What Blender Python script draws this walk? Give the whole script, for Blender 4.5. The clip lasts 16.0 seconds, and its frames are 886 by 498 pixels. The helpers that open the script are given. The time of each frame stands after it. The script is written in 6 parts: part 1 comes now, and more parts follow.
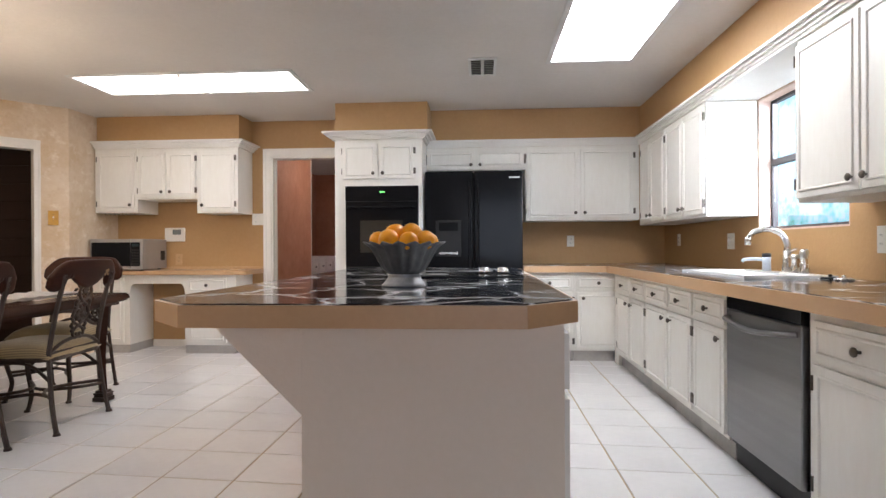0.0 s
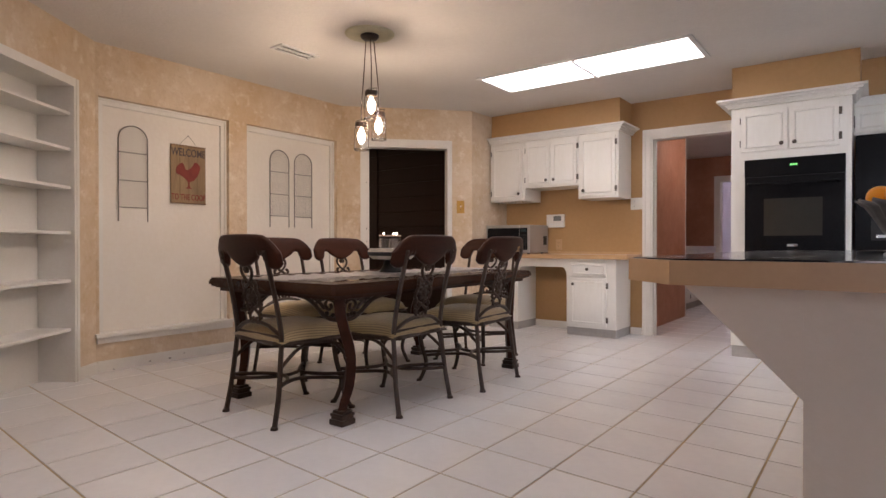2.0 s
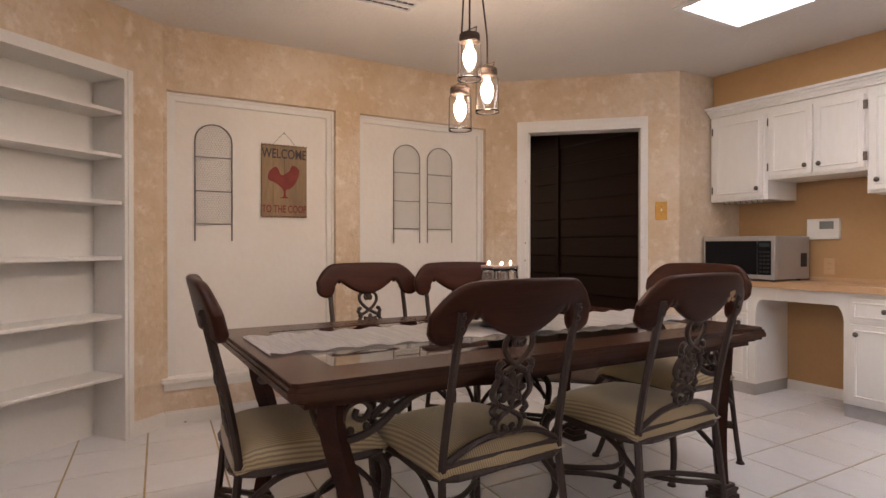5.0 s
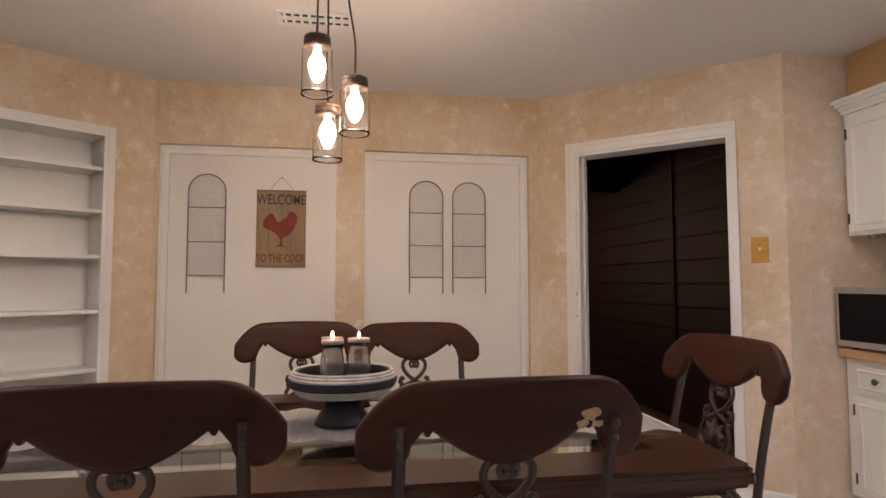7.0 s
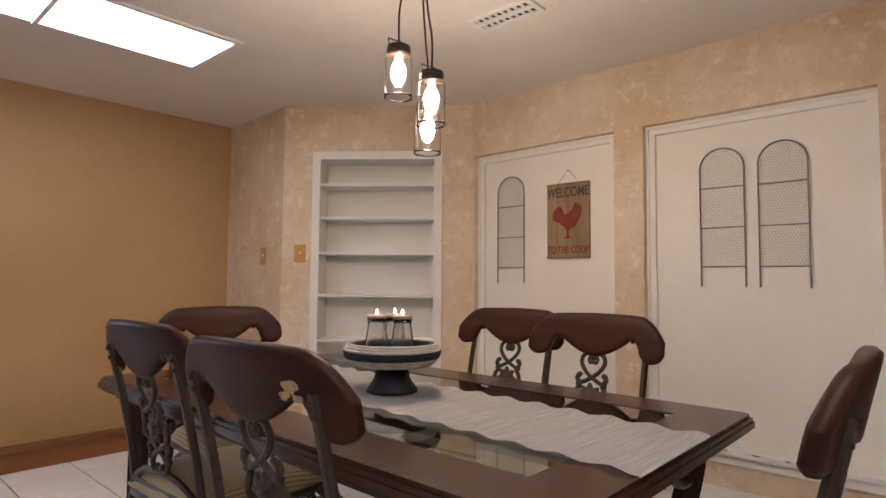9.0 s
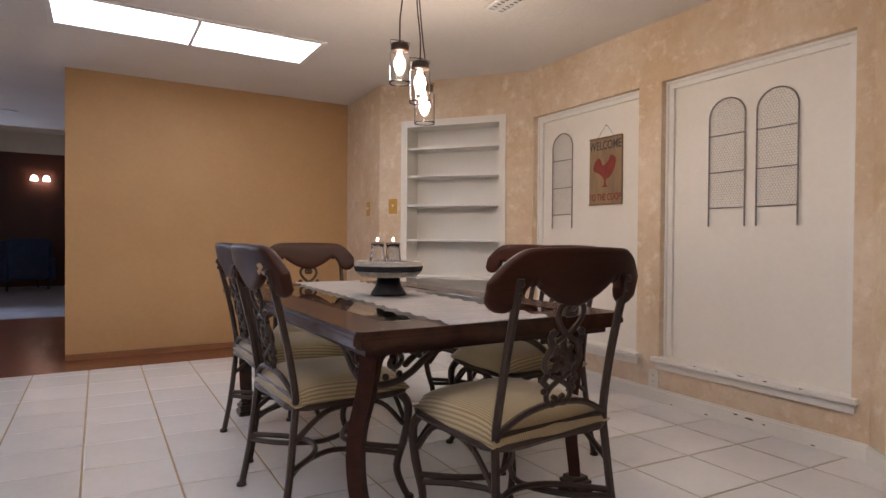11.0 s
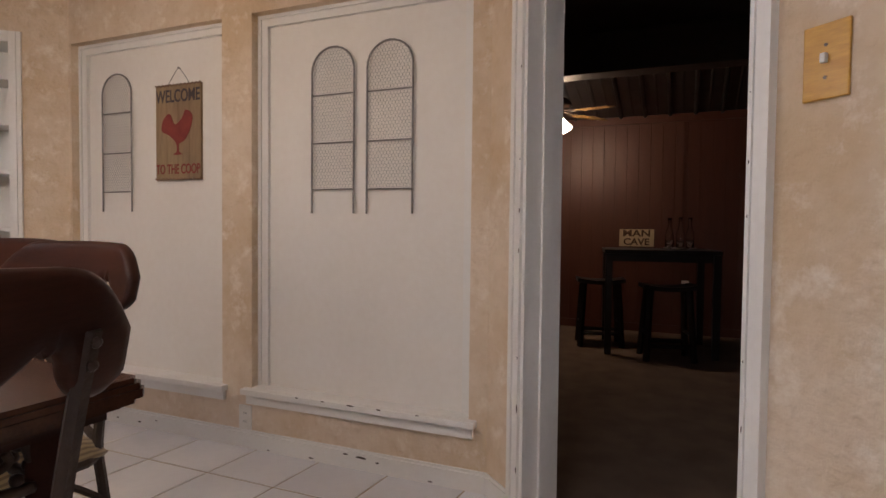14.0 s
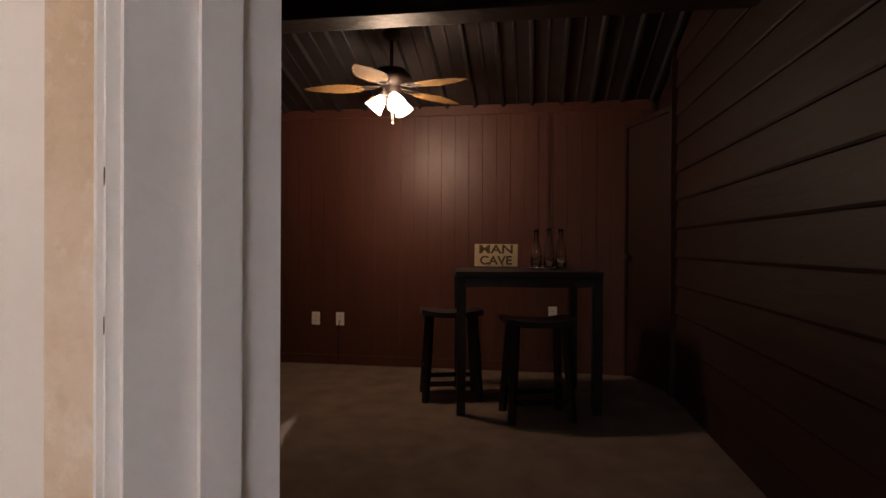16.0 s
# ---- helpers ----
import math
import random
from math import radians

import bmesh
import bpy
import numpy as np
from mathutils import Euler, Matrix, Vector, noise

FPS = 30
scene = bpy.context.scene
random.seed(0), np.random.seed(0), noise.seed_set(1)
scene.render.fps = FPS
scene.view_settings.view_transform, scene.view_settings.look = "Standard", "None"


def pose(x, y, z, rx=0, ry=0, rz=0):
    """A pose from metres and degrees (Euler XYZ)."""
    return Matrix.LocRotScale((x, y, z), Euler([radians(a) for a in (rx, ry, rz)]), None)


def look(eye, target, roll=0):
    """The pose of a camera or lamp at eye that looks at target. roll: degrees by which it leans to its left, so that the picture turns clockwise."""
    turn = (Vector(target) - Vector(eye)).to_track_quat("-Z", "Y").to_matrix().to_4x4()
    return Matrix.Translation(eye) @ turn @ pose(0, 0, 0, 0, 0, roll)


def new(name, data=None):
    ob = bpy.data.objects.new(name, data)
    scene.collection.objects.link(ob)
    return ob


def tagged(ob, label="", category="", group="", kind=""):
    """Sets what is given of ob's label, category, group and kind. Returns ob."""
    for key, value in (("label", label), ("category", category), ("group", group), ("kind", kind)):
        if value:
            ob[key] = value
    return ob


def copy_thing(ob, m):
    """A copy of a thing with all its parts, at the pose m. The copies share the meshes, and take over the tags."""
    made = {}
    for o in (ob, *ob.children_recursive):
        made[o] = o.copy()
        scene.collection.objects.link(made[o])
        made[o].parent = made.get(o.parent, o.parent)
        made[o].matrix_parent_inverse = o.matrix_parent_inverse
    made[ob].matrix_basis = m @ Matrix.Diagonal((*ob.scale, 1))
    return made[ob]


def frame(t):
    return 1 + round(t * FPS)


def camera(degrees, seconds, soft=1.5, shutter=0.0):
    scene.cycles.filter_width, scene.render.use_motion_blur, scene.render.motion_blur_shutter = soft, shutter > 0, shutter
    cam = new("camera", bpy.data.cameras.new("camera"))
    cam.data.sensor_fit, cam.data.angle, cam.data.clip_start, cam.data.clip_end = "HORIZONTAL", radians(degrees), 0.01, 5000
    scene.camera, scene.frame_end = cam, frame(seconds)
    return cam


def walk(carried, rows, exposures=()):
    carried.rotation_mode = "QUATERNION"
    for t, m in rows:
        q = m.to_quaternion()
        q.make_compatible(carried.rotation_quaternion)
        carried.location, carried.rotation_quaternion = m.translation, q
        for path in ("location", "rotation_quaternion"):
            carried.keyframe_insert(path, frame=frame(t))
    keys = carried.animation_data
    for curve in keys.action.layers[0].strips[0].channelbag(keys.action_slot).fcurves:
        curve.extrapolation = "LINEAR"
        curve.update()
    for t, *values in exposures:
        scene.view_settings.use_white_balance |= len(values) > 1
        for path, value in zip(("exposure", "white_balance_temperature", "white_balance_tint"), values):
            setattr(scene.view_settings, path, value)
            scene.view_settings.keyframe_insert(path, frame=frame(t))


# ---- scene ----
cam = camera(75.2, 16.0)
PATH = [
    (0, (0.377, 0.366, 1.061), (0.243, 2.362, 1.057), -0.3),
    (0.5, (0.294, 0.351, 1.024), (-0.156, 2.3, 1.021), -0.1),
    (1, (0.185, 0.345, 0.994), (-0.543, 2.208, 0.988), -0.0),
    (1.5, (0.09, 0.345, 0.964), (-0.901, 2.083, 0.953), -0.0),
    (2, (-0.034, 0.379, 0.948), (-1.234, 1.979, 0.933), 0.0),
    (2.5, (-0.179, 0.503, 0.954), (-1.561, 1.948, 0.929), -0.0),
    (3, (-0.297, 0.723, 0.988), (-1.815, 2.025, 0.957), 0.1),
    (3.5, (-0.392, 0.986, 1.064), (-1.956, 2.232, 1.016), 0.2),
    (4, (-0.52, 1.287, 1.074), (-2.165, 2.425, 1.028), 0.0),
    (4.5, (-0.661, 1.592, 1.098), (-2.371, 2.628, 1.052), 0.2),
    (5, (-0.743, 1.939, 1.1), (-2.47, 2.947, 1.088), 0.0),
    (7.5, (-0.942, 3.835, 1.215), (-2.935, 3.763, 1.327), 0.2),
    (8, (-1.04, 4.256, 1.232), (-2.971, 3.75, 1.324), 0.2),
    (8.5, (-1.302, 4.618, 1.172), (-3.095, 3.744, 1.291), 0.2),
    (9, (-1.389, 4.87, 1.125), (-2.869, 3.532, 1.244), 0.5),
    (9.5, (-1.468, 5.175, 1.02), (-2.732, 3.629, 1.121), 1.1),
    (11.8, (-1.621, 6.093, 1.015), (-2.628, 4.368, 0.952), 0.3),
    (12, (-1.667, 6.056, 1.015), (-2.729, 4.365, 0.947), 0.2),
    (12.5, (-1.744, 5.891, 1.005), (-3.058, 4.387, 0.940), 0.4),
    (13, (-1.935, 5.69, 0.99), (-3.496, 4.444, 0.925), 0.8),
    (13.5, (-2.215, 5.53, 1.025), (-3.92, 4.495, 0.956), 0.7),
    (14, (-2.464, 5.394, 1.049), (-4.308, 4.621, 0.983), 0.6),
    (14.5, (-2.813, 5.326, 1.061), (-4.713, 4.702, 1.007), 0.7),
    (15, (-3.19, 5.308, 1.071), (-5.129, 4.819, 1.035), 0.6),
    (15.5, (-3.574, 5.268, 1.067), (-5.546, 4.935, 1.047), 0.3),
    (16, (-3.945, 5.256, 1.056), (-5.92, 4.943, 1.047), 0.3),
]
walk(cam, [(t, look(eye, target, roll)) for t, eye, target, roll in PATH],
     exposures=[(0, -0.02, 6250, 11), (1.0, -0.20, 6350, 15), (2.5, -0.34, 6450, 18), (5.0, -0.36, 6450, 19), (7.5, -0.42, 6350, 18), (9.5, -0.30, 6250, 16), (12.0, -0.28, 6000, 16), (13.5, -0.48, 6050, 17), (14.5, -0.62, 6050, 17), (15.5, -0.62, 6100, 18), (16.0, -0.12, 6100, 18)])

# ---- light ----
world = bpy.data.worlds.new("sky")
world.use_nodes = True
scene.world = world
wn = world.node_tree.nodes
sky = wn.new("ShaderNodeTexSky")
sky.sky_type, sky.sun_disc = "NISHITA", False
sky.sun_elevation, sky.sun_rotation = radians(35), radians(200)
world.node_tree.links.new(sky.outputs[0], wn["Background"].inputs[0])
wn["Background"].inputs[1].default_value = 0.12


def lamp(name, kind, m, power, colour, size=0.1, size_y=None, spread=None):
    data = bpy.data.lights.new(name, kind)
    data.energy, data.color = power, colour
    if kind == "AREA":
        data.shape, data.size, data.size_y = "RECTANGLE", size, size_y or size
    else:
        data.shadow_soft_size = size
    ob = new(name, data)
    ob.matrix_world = m
    return ob


sun = bpy.data.lights.new("sun", "SUN")
sun.energy, sun.angle, sun.color = 2.5, radians(0.5), (1, 0.95, 0.88)
sun_ob = new("sun", sun)
sun_ob.matrix_world = look((0, -8, 9), (0, 0, 0))
# daylight in the sink window and from the living room's windows behind the walker
lamp("window_daylight", "AREA", look((3.3, 2.75, 2.1), (1.9, 4.2, 1.2)), 260, (0.80, 0.90, 1.0), 1.3, 1.3)
lamp("living_room_daylight", "AREA", look((1.2, -4.2, 1.5), (0.6, 0, 1.1)), 70, (0.78, 0.86, 1.0), 2.4, 1.6)
for px, py, pz in ((-2.857, 3.307, 1.905), (-2.906, 3.434, 1.79), (-2.986, 3.339, 1.71)):
    lamp("pendant_bulb_light", "POINT", pose(px, py, pz), 6.5, (1.0, 0.76, 0.54), 0.03)
lamp("fan_light", "POINT", pose(-7.80, 4.28, 1.90), 25, (1.0, 0.66, 0.40), 0.07)

# ---- materials ----


def mat(name, c1, c2=None, scale=6.0, fine=60.0, rough=0.5, metal=0.0, bump=0.0, bump_scale=120.0, spec=0.5,
        stretch=(1, 1, 1), emit=None, power=0.0, alpha_glass=False, coat=0.0, rand=0.0, contrast=(0.35, 0.65), rough_var=0.08):
    """Two scales of noise between two colours, gloss variation and fine relief."""
    m = bpy.data.materials.new(name)
    m.use_nodes = True
    nt = m.node_tree
    n, l = nt.nodes, nt.links
    b = n["Principled BSDF"]
    b.inputs["Metallic"].default_value = metal
    b.inputs["Roughness"].default_value = rough
    b.inputs["Specular IOR Level"].default_value = spec
    b.inputs["Coat Weight"].default_value = coat
    b.inputs["Coat Roughness"].default_value = 0.1
    if alpha_glass:
        b.inputs["Transmission Weight"].default_value = 1.0
        b.inputs["IOR"].default_value = 1.45
    c2 = c2 or tuple(x * 0.88 for x in c1)
    co = n.new("ShaderNodeTexCoord")
    mp = n.new("ShaderNodeMapping")
    mp.inputs["Scale"].default_value = stretch
    l.new(co.outputs["Object"], mp.inputs[0])
    big, small = n.new("ShaderNodeTexNoise"), n.new("ShaderNodeTexNoise")
    big.inputs["Scale"].default_value, small.inputs["Scale"].default_value = scale, fine
    big.inputs["Detail"].default_value, small.inputs["Detail"].default_value = 5, 3
    l.new(mp.outputs[0], big.inputs["Vector"])
    l.new(mp.outputs[0], small.inputs["Vector"])
    mixn = n.new("ShaderNodeMix")
    mixn.inputs[0].default_value = 0.3
    l.new(big.outputs["Fac"], mixn.inputs[2])
    l.new(small.outputs["Fac"], mixn.inputs[3])
    ramp = n.new("ShaderNodeValToRGB")
    ramp.color_ramp.elements[0].position, ramp.color_ramp.elements[1].position = contrast
    ramp.color_ramp.elements[0].color, ramp.color_ramp.elements[1].color = (*c1, 1), (*c2, 1)
    l.new(mixn.outputs[0], ramp.inputs[0])
    out = ramp.outputs[0]
    if rand:
        info = n.new("ShaderNodeObjectInfo")
        hsv = n.new("ShaderNodeHueSaturation")
        rng = n.new("ShaderNodeMapRange")
        rng.inputs[3].default_value, rng.inputs[4].default_value = 1 - rand, 1 + rand
        l.new(info.outputs["Random"], rng.inputs[0])
        l.new(rng.outputs[0], hsv.inputs["Value"])
        l.new(out, hsv.inputs["Color"])
        out = hsv.outputs[0]
    l.new(out, b.inputs["Base Color"])
    rr = n.new("ShaderNodeMapRange")
    rr.inputs[3].default_value, rr.inputs[4].default_value = max(0.0, rough - rough_var), min(1.0, rough + rough_var)
    l.new(big.outputs["Fac"], rr.inputs[0])
    l.new(rr.outputs[0], b.inputs["Roughness"])
    if bump:
        bn = n.new("ShaderNodeTexNoise")
        bn.inputs["Scale"].default_value, bn.inputs["Detail"].default_value = bump_scale, 4
        l.new(mp.outputs[0], bn.inputs["Vector"])
        bp = n.new("ShaderNodeBump")
        bp.inputs["Strength"].default_value, bp.inputs["Distance"].default_value = bump, 0.01
        l.new(bn.outputs["Fac"], bp.inputs["Height"])
        l.new(bp.outputs[0], b.inputs["Normal"])
    if emit:
        b.inputs["Emission Color"].default_value = (*emit, 1)
        b.inputs["Emission Strength"].default_value = power
    return m


def glass(name, tint=(1, 1, 1), rough=0.0):
    m = bpy.data.materials.new(name)
    m.use_nodes = True
    b = m.node_tree.nodes["Principled BSDF"]
    b.inputs["Base Color"].default_value = (*tint, 1)
    b.inputs["Transmission Weight"].default_value = 1.0
    b.inputs["Roughness"].default_value = rough
    b.inputs["IOR"].default_value = 1.45
    return m


def faux_plaster(name):
    """Sponged tan and cream wall with scraped pale patches."""
    m = mat(name, (0.60, 0.44, 0.275), (0.71, 0.58, 0.44), 1.9, 14.0, 0.62, bump=0.7, bump_scale=30, contrast=(0.36, 0.62))
    n, l = m.node_tree.nodes, m.node_tree.links
    b = n["Principled BSDF"]
    src = b.inputs["Base Color"].links[0].from_socket
    patch = n.new("ShaderNodeTexNoise")
    patch.inputs["Scale"].default_value, patch.inputs["Detail"].default_value = 8.0, 12
    patch.inputs["Roughness"].default_value = 0.7
    co = n.new("ShaderNodeTexCoord")
    l.new(co.outputs["Object"], patch.inputs["Vector"])
    r = n.new("ShaderNodeValToRGB")
    r.color_ramp.elements[0].position, r.color_ramp.elements[1].position = 0.53, 0.68
    l.new(patch.outputs["Fac"], r.inputs[0])
    mx = n.new("ShaderNodeMix")
    mx.data_type = "RGBA"
    l.new(r.outputs[0], mx.inputs[0])
    l.new(src, mx.inputs[6])
    mx.inputs[7].default_value = (0.79, 0.685, 0.56, 1)
    fleck = n.new("ShaderNodeTexNoise")
    fleck.inputs["Scale"].default_value, fleck.inputs["Detail"].default_value = 26.0, 8
    l.new(co.outputs["Object"], fleck.inputs["Vector"])
    fr_ = n.new("ShaderNodeValToRGB")
    fr_.color_ramp.elements[0].position, fr_.color_ramp.elements[1].position = 0.55, 0.72
    fr_.color_ramp.elements[1].color = (0.30, 0.30, 0.30, 1)
    l.new(fleck.outputs["Fac"], fr_.inputs[0])
    mf = n.new("ShaderNodeMix")
    mf.data_type = "RGBA"
    l.new(fr_.outputs[0], mf.inputs[0])
    l.new(mx.outputs[2], mf.inputs[6])
    mf.inputs[7].default_value = (0.52, 0.36, 0.21, 1)
    l.new(mf.outputs[2], b.inputs["Base Color"])
    flake = n.new("ShaderNodeBump")
    flake.inputs["Strength"].default_value, flake.inputs["Distance"].default_value = 0.55, 0.02
    l.new(patch.outputs["Fac"], flake.inputs["Height"])
    l.new(b.inputs["Normal"].links[0].from_socket, flake.inputs["Normal"])
    l.new(flake.outputs[0], b.inputs["Normal"])
    return m


def marble(name):
    """Black laminate with crooked white veins."""
    m = bpy.data.materials.new(name)
    m.use_nodes = True
    n, l = m.node_tree.nodes, m.node_tree.links
    b = n["Principled BSDF"]
    b.inputs["Roughness"].default_value = 0.12
    co = n.new("ShaderNodeTexCoord")
    warp = n.new("ShaderNodeTexNoise")
    warp.inputs["Scale"].default_value, warp.inputs["Detail"].default_value = 3.0, 6
    add = n.new("ShaderNodeMix")
    add.data_type = "RGBA"
    add.inputs[0].default_value = 0.28
    l.new(co.outputs["Object"], warp.inputs["Vector"])
    l.new(co.outputs["Object"], add.inputs[6])
    l.new(warp.outputs["Color"], add.inputs[7])
    vor = n.new("ShaderNodeTexVoronoi")
    vor.feature = "DISTANCE_TO_EDGE"
    vor.inputs["Scale"].default_value = 4.2
    l.new(add.outputs[2], vor.inputs["Vector"])
    r = n.new("ShaderNodeValToRGB")
    r.color_ramp.elements[0].position, r.color_ramp.elements[1].position = 0.0, 0.075
    r.color_ramp.elements[0].color, r.color_ramp.elements[1].color = (0.85, 0.85, 0.86, 1), (0.012, 0.012, 0.016, 1)
    l.new(vor.outputs["Distance"], r.inputs[0])
    gate = n.new("ShaderNodeTexNoise")
    gate.inputs["Scale"].default_value = 2.3
    l.new(co.outputs["Object"], gate.inputs["Vector"])
    gr = n.new("ShaderNodeValToRGB")
    gr.color_ramp.elements[0].position, gr.color_ramp.elements[1].position = 0.36, 0.46
    l.new(gate.outputs["Fac"], gr.inputs[0])
    mx = n.new("ShaderNodeMix")
    mx.data_type = "RGBA"
    l.new(gr.outputs[0], mx.inputs[0])
    mx.inputs[6].default_value = (0.016, 0.016, 0.02, 1)
    l.new(r.outputs[0], mx.inputs[7])
    l.new(mx.outputs[2], b.inputs["Base Color"])
    return m


PLASTER = faux_plaster("sponged_plaster")
OCHRE = mat("ochre_paint", (0.42, 0.245, 0.10), (0.47, 0.285, 0.125), 1.6, 30, 0.55, bump=0.12, bump_scale=60)
CEIL = mat("ceiling_paint", (0.66, 0.63, 0.60), (0.72, 0.69, 0.66), 1.4, 25, 0.9, bump=0.3, bump_scale=45)
WHITE = mat("white_paint", (0.80, 0.78, 0.74), (0.74, 0.71, 0.66), 3.0, 50, 0.42, bump=0.06, bump_scale=70)
CAB = mat("cabinet_paint", (0.80, 0.78, 0.73), (0.75, 0.72, 0.66), 2.5, 40, 0.38, bump=0.08, bump_scale=40, stretch=(1, 1, 0.25))
PANELW = mat("recess_paint", (0.80, 0.76, 0.70), (0.75, 0.70, 0.63), 1.5, 30, 0.55, bump=0.15, bump_scale=30)
ISLP = mat("island_paint", (0.75, 0.66, 0.56), (0.71, 0.62, 0.51), 2.0, 40, 0.5, bump=0.12, bump_scale=50)
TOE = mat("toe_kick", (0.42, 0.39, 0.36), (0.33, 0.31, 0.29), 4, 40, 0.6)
EDGE = mat("tan_laminate", (0.50, 0.31, 0.16), (0.55, 0.35, 0.19), 3, 60, 0.38)
MARBLE = marble("black_marble_laminate")
TILE = mat("white_tile", (0.80, 0.785, 0.78), (0.74, 0.725, 0.725), 3.0, 22, 0.2, bump=0.03, bump_scale=9, rand=0.03)
GROUT = mat("grout", (0.45, 0.33, 0.15), (0.30, 0.23, 0.14), 5, 60, 0.9, bump=0.3)
METAL = mat("bronze_hardware", (0.10, 0.085, 0.07), (0.16, 0.14, 0.12), 30, 200, 0.35, metal=0.9)
NICKEL = mat("brushed_nickel", (0.62, 0.60, 0.57), (0.52, 0.50, 0.48), 20, 200, 0.28, metal=1.0)
CHROME = mat("chrome", (0.8, 0.8, 0.8), (0.75, 0.75, 0.76), 20, 200, 0.1, metal=1.0, rough_var=0.03)
STEEL = mat("stainless_steel", (0.27, 0.265, 0.265), (0.22, 0.215, 0.215), 2, 90, 0.32, metal=1.0, stretch=(0.3, 0.3, 8))
BLACKG = mat("black_gloss", (0.007, 0.007, 0.008), (0.010, 0.010, 0.011), 3, 50, 0.14, rough_var=0.03, spec=0.09)
BLACKM = mat("black_satin", (0.012, 0.012, 0.013), (0.017, 0.017, 0.017), 8, 90, 0.45, spec=0.3)
PORC = mat("white_enamel", (0.82, 0.82, 0.80), (0.79, 0.79, 0.77), 4, 50, 0.15)
GLASS = glass("clear_glass")
PLATEW = mat("ivory_plastic", (0.75, 0.72, 0.66), (0.70, 0.67, 0.60), 10, 90, 0.4)
OAK = mat("oak_plate", (0.58, 0.31, 0.045), (0.45, 0.22, 0.03), 18, 90, 0.35, stretch=(1, 1, 6))
DIFF = mat("lit_diffuser", (0.9, 0.9, 0.9), (0.88, 0.88, 0.88), 5, 60, 0.6, emit=(1.0, 0.97, 0.96), power=8.0)
DIFF_BRIGHT = mat("bright_diffuser", (0.9, 0.9, 0.9), (0.88, 0.88, 0.88), 5, 60, 0.6, emit=(0.97, 0.98, 1.0), power=15.0)
ALU = mat("white_aluminium", (0.72, 0.72, 0.71), (0.66, 0.66, 0.65), 8, 80, 0.4)
DWOOD = mat("dark_red_panelling", (0.066, 0.022, 0.013), (0.092, 0.030, 0.017), 3, 40, 0.46, bump=0.3, bump_scale=18, stretch=(1, 1, 0.15))
BEAM = mat("black_brown_beam", (0.022, 0.014, 0.010), (0.04, 0.024, 0.016), 6, 50, 0.45, bump=0.4, bump_scale=22)
CARPET = mat("brown_carpet", (0.20, 0.135, 0.095), (0.13, 0.085, 0.06), 5, 160, 0.98, bump=0.9, bump_scale=260)
WFLOOR = mat("cherry_floor", (0.16, 0.045, 0.018), (0.22, 0.07, 0.03), 3, 40, 0.2, stretch=(0.3, 4, 1))
TERRA = mat("terracotta_paint", (0.38, 0.16, 0.085), (0.50, 0.25, 0.16), 2.4, 14, 0.6, bump=0.3, bump_scale=30)

# ---- building blocks ----


def box(bm, x0, y0, z0, x1, y1, z1, bevel=0.0):
    vs = [bm.verts.new(p) for p in ((x0, y0, z0), (x1, y0, z0), (x1, y1, z0), (x0, y1, z0), (x0, y0, z1), (x1, y0, z1), (x1, y1, z1), (x0, y1, z1))]
    fs = [bm.faces.new([vs[i] for i in f]) for f in ((3, 2, 1, 0), (4, 5, 6, 7), (0, 1, 5, 4), (1, 2, 6, 5), (2, 3, 7, 6), (3, 0, 4, 7))]
    if bevel:
        es = list({e for f in fs for e in f.edges})
        bmesh.ops.bevel(bm, geom=es, offset=bevel, segments=2, affect="EDGES", profile=0.6)
    return bm


def B(*a, **k):
    return box(bmesh.new(), *a, **k)


def prism(bm, pts, z0, z1, m=None):
    """Extrude a plan outline (counter-clockwise) from z0 to z1; m moves it."""
    m = m or Matrix()
    lo = [bm.verts.new(m @ Vector((x, y, z0))) for x, y in pts]
    hi = [bm.verts.new(m @ Vector((x, y, z1))) for x, y in pts]
    k = len(pts)
    bm.faces.new(lo[::-1])
    bm.faces.new(hi)
    for i in range(k):
        j = (i + 1) % k
        bm.faces.new((lo[i], lo[j], hi[j], hi[i]))
    return bm


def lathe(bm, prof, seg=20, m=None, close=True):
    """Turn a profile of (radius, height) about z."""
    m = m or Matrix()
    rings = []
    for r, z in prof:
        if r < 1e-5:
            rings.append([bm.verts.new(m @ Vector((0, 0, z)))])
        else:
            rings.append([bm.verts.new(m @ Vector((r * math.cos(2 * math.pi * i / seg), r * math.sin(2 * math.pi * i / seg), z))) for i in range(seg)])
    for a, b in zip(rings, rings[1:]):
        for i in range(seg):
            j = (i + 1) % seg
            if len(a) == 1 and len(b) == 1:
                continue
            if len(a) == 1:
                bm.faces.new((a[0], b[j], b[i]))
            elif len(b) == 1:
                bm.faces.new((a[i], a[j], b[0]))
            else:
                bm.faces.new((a[i], a[j], b[j], b[i]))
    if close:
        for ring, flip in ((rings[0], True), (rings[-1], False)):
            if len(ring) > 2:
                bm.faces.new(ring[::-1] if flip else ring)
    return bm


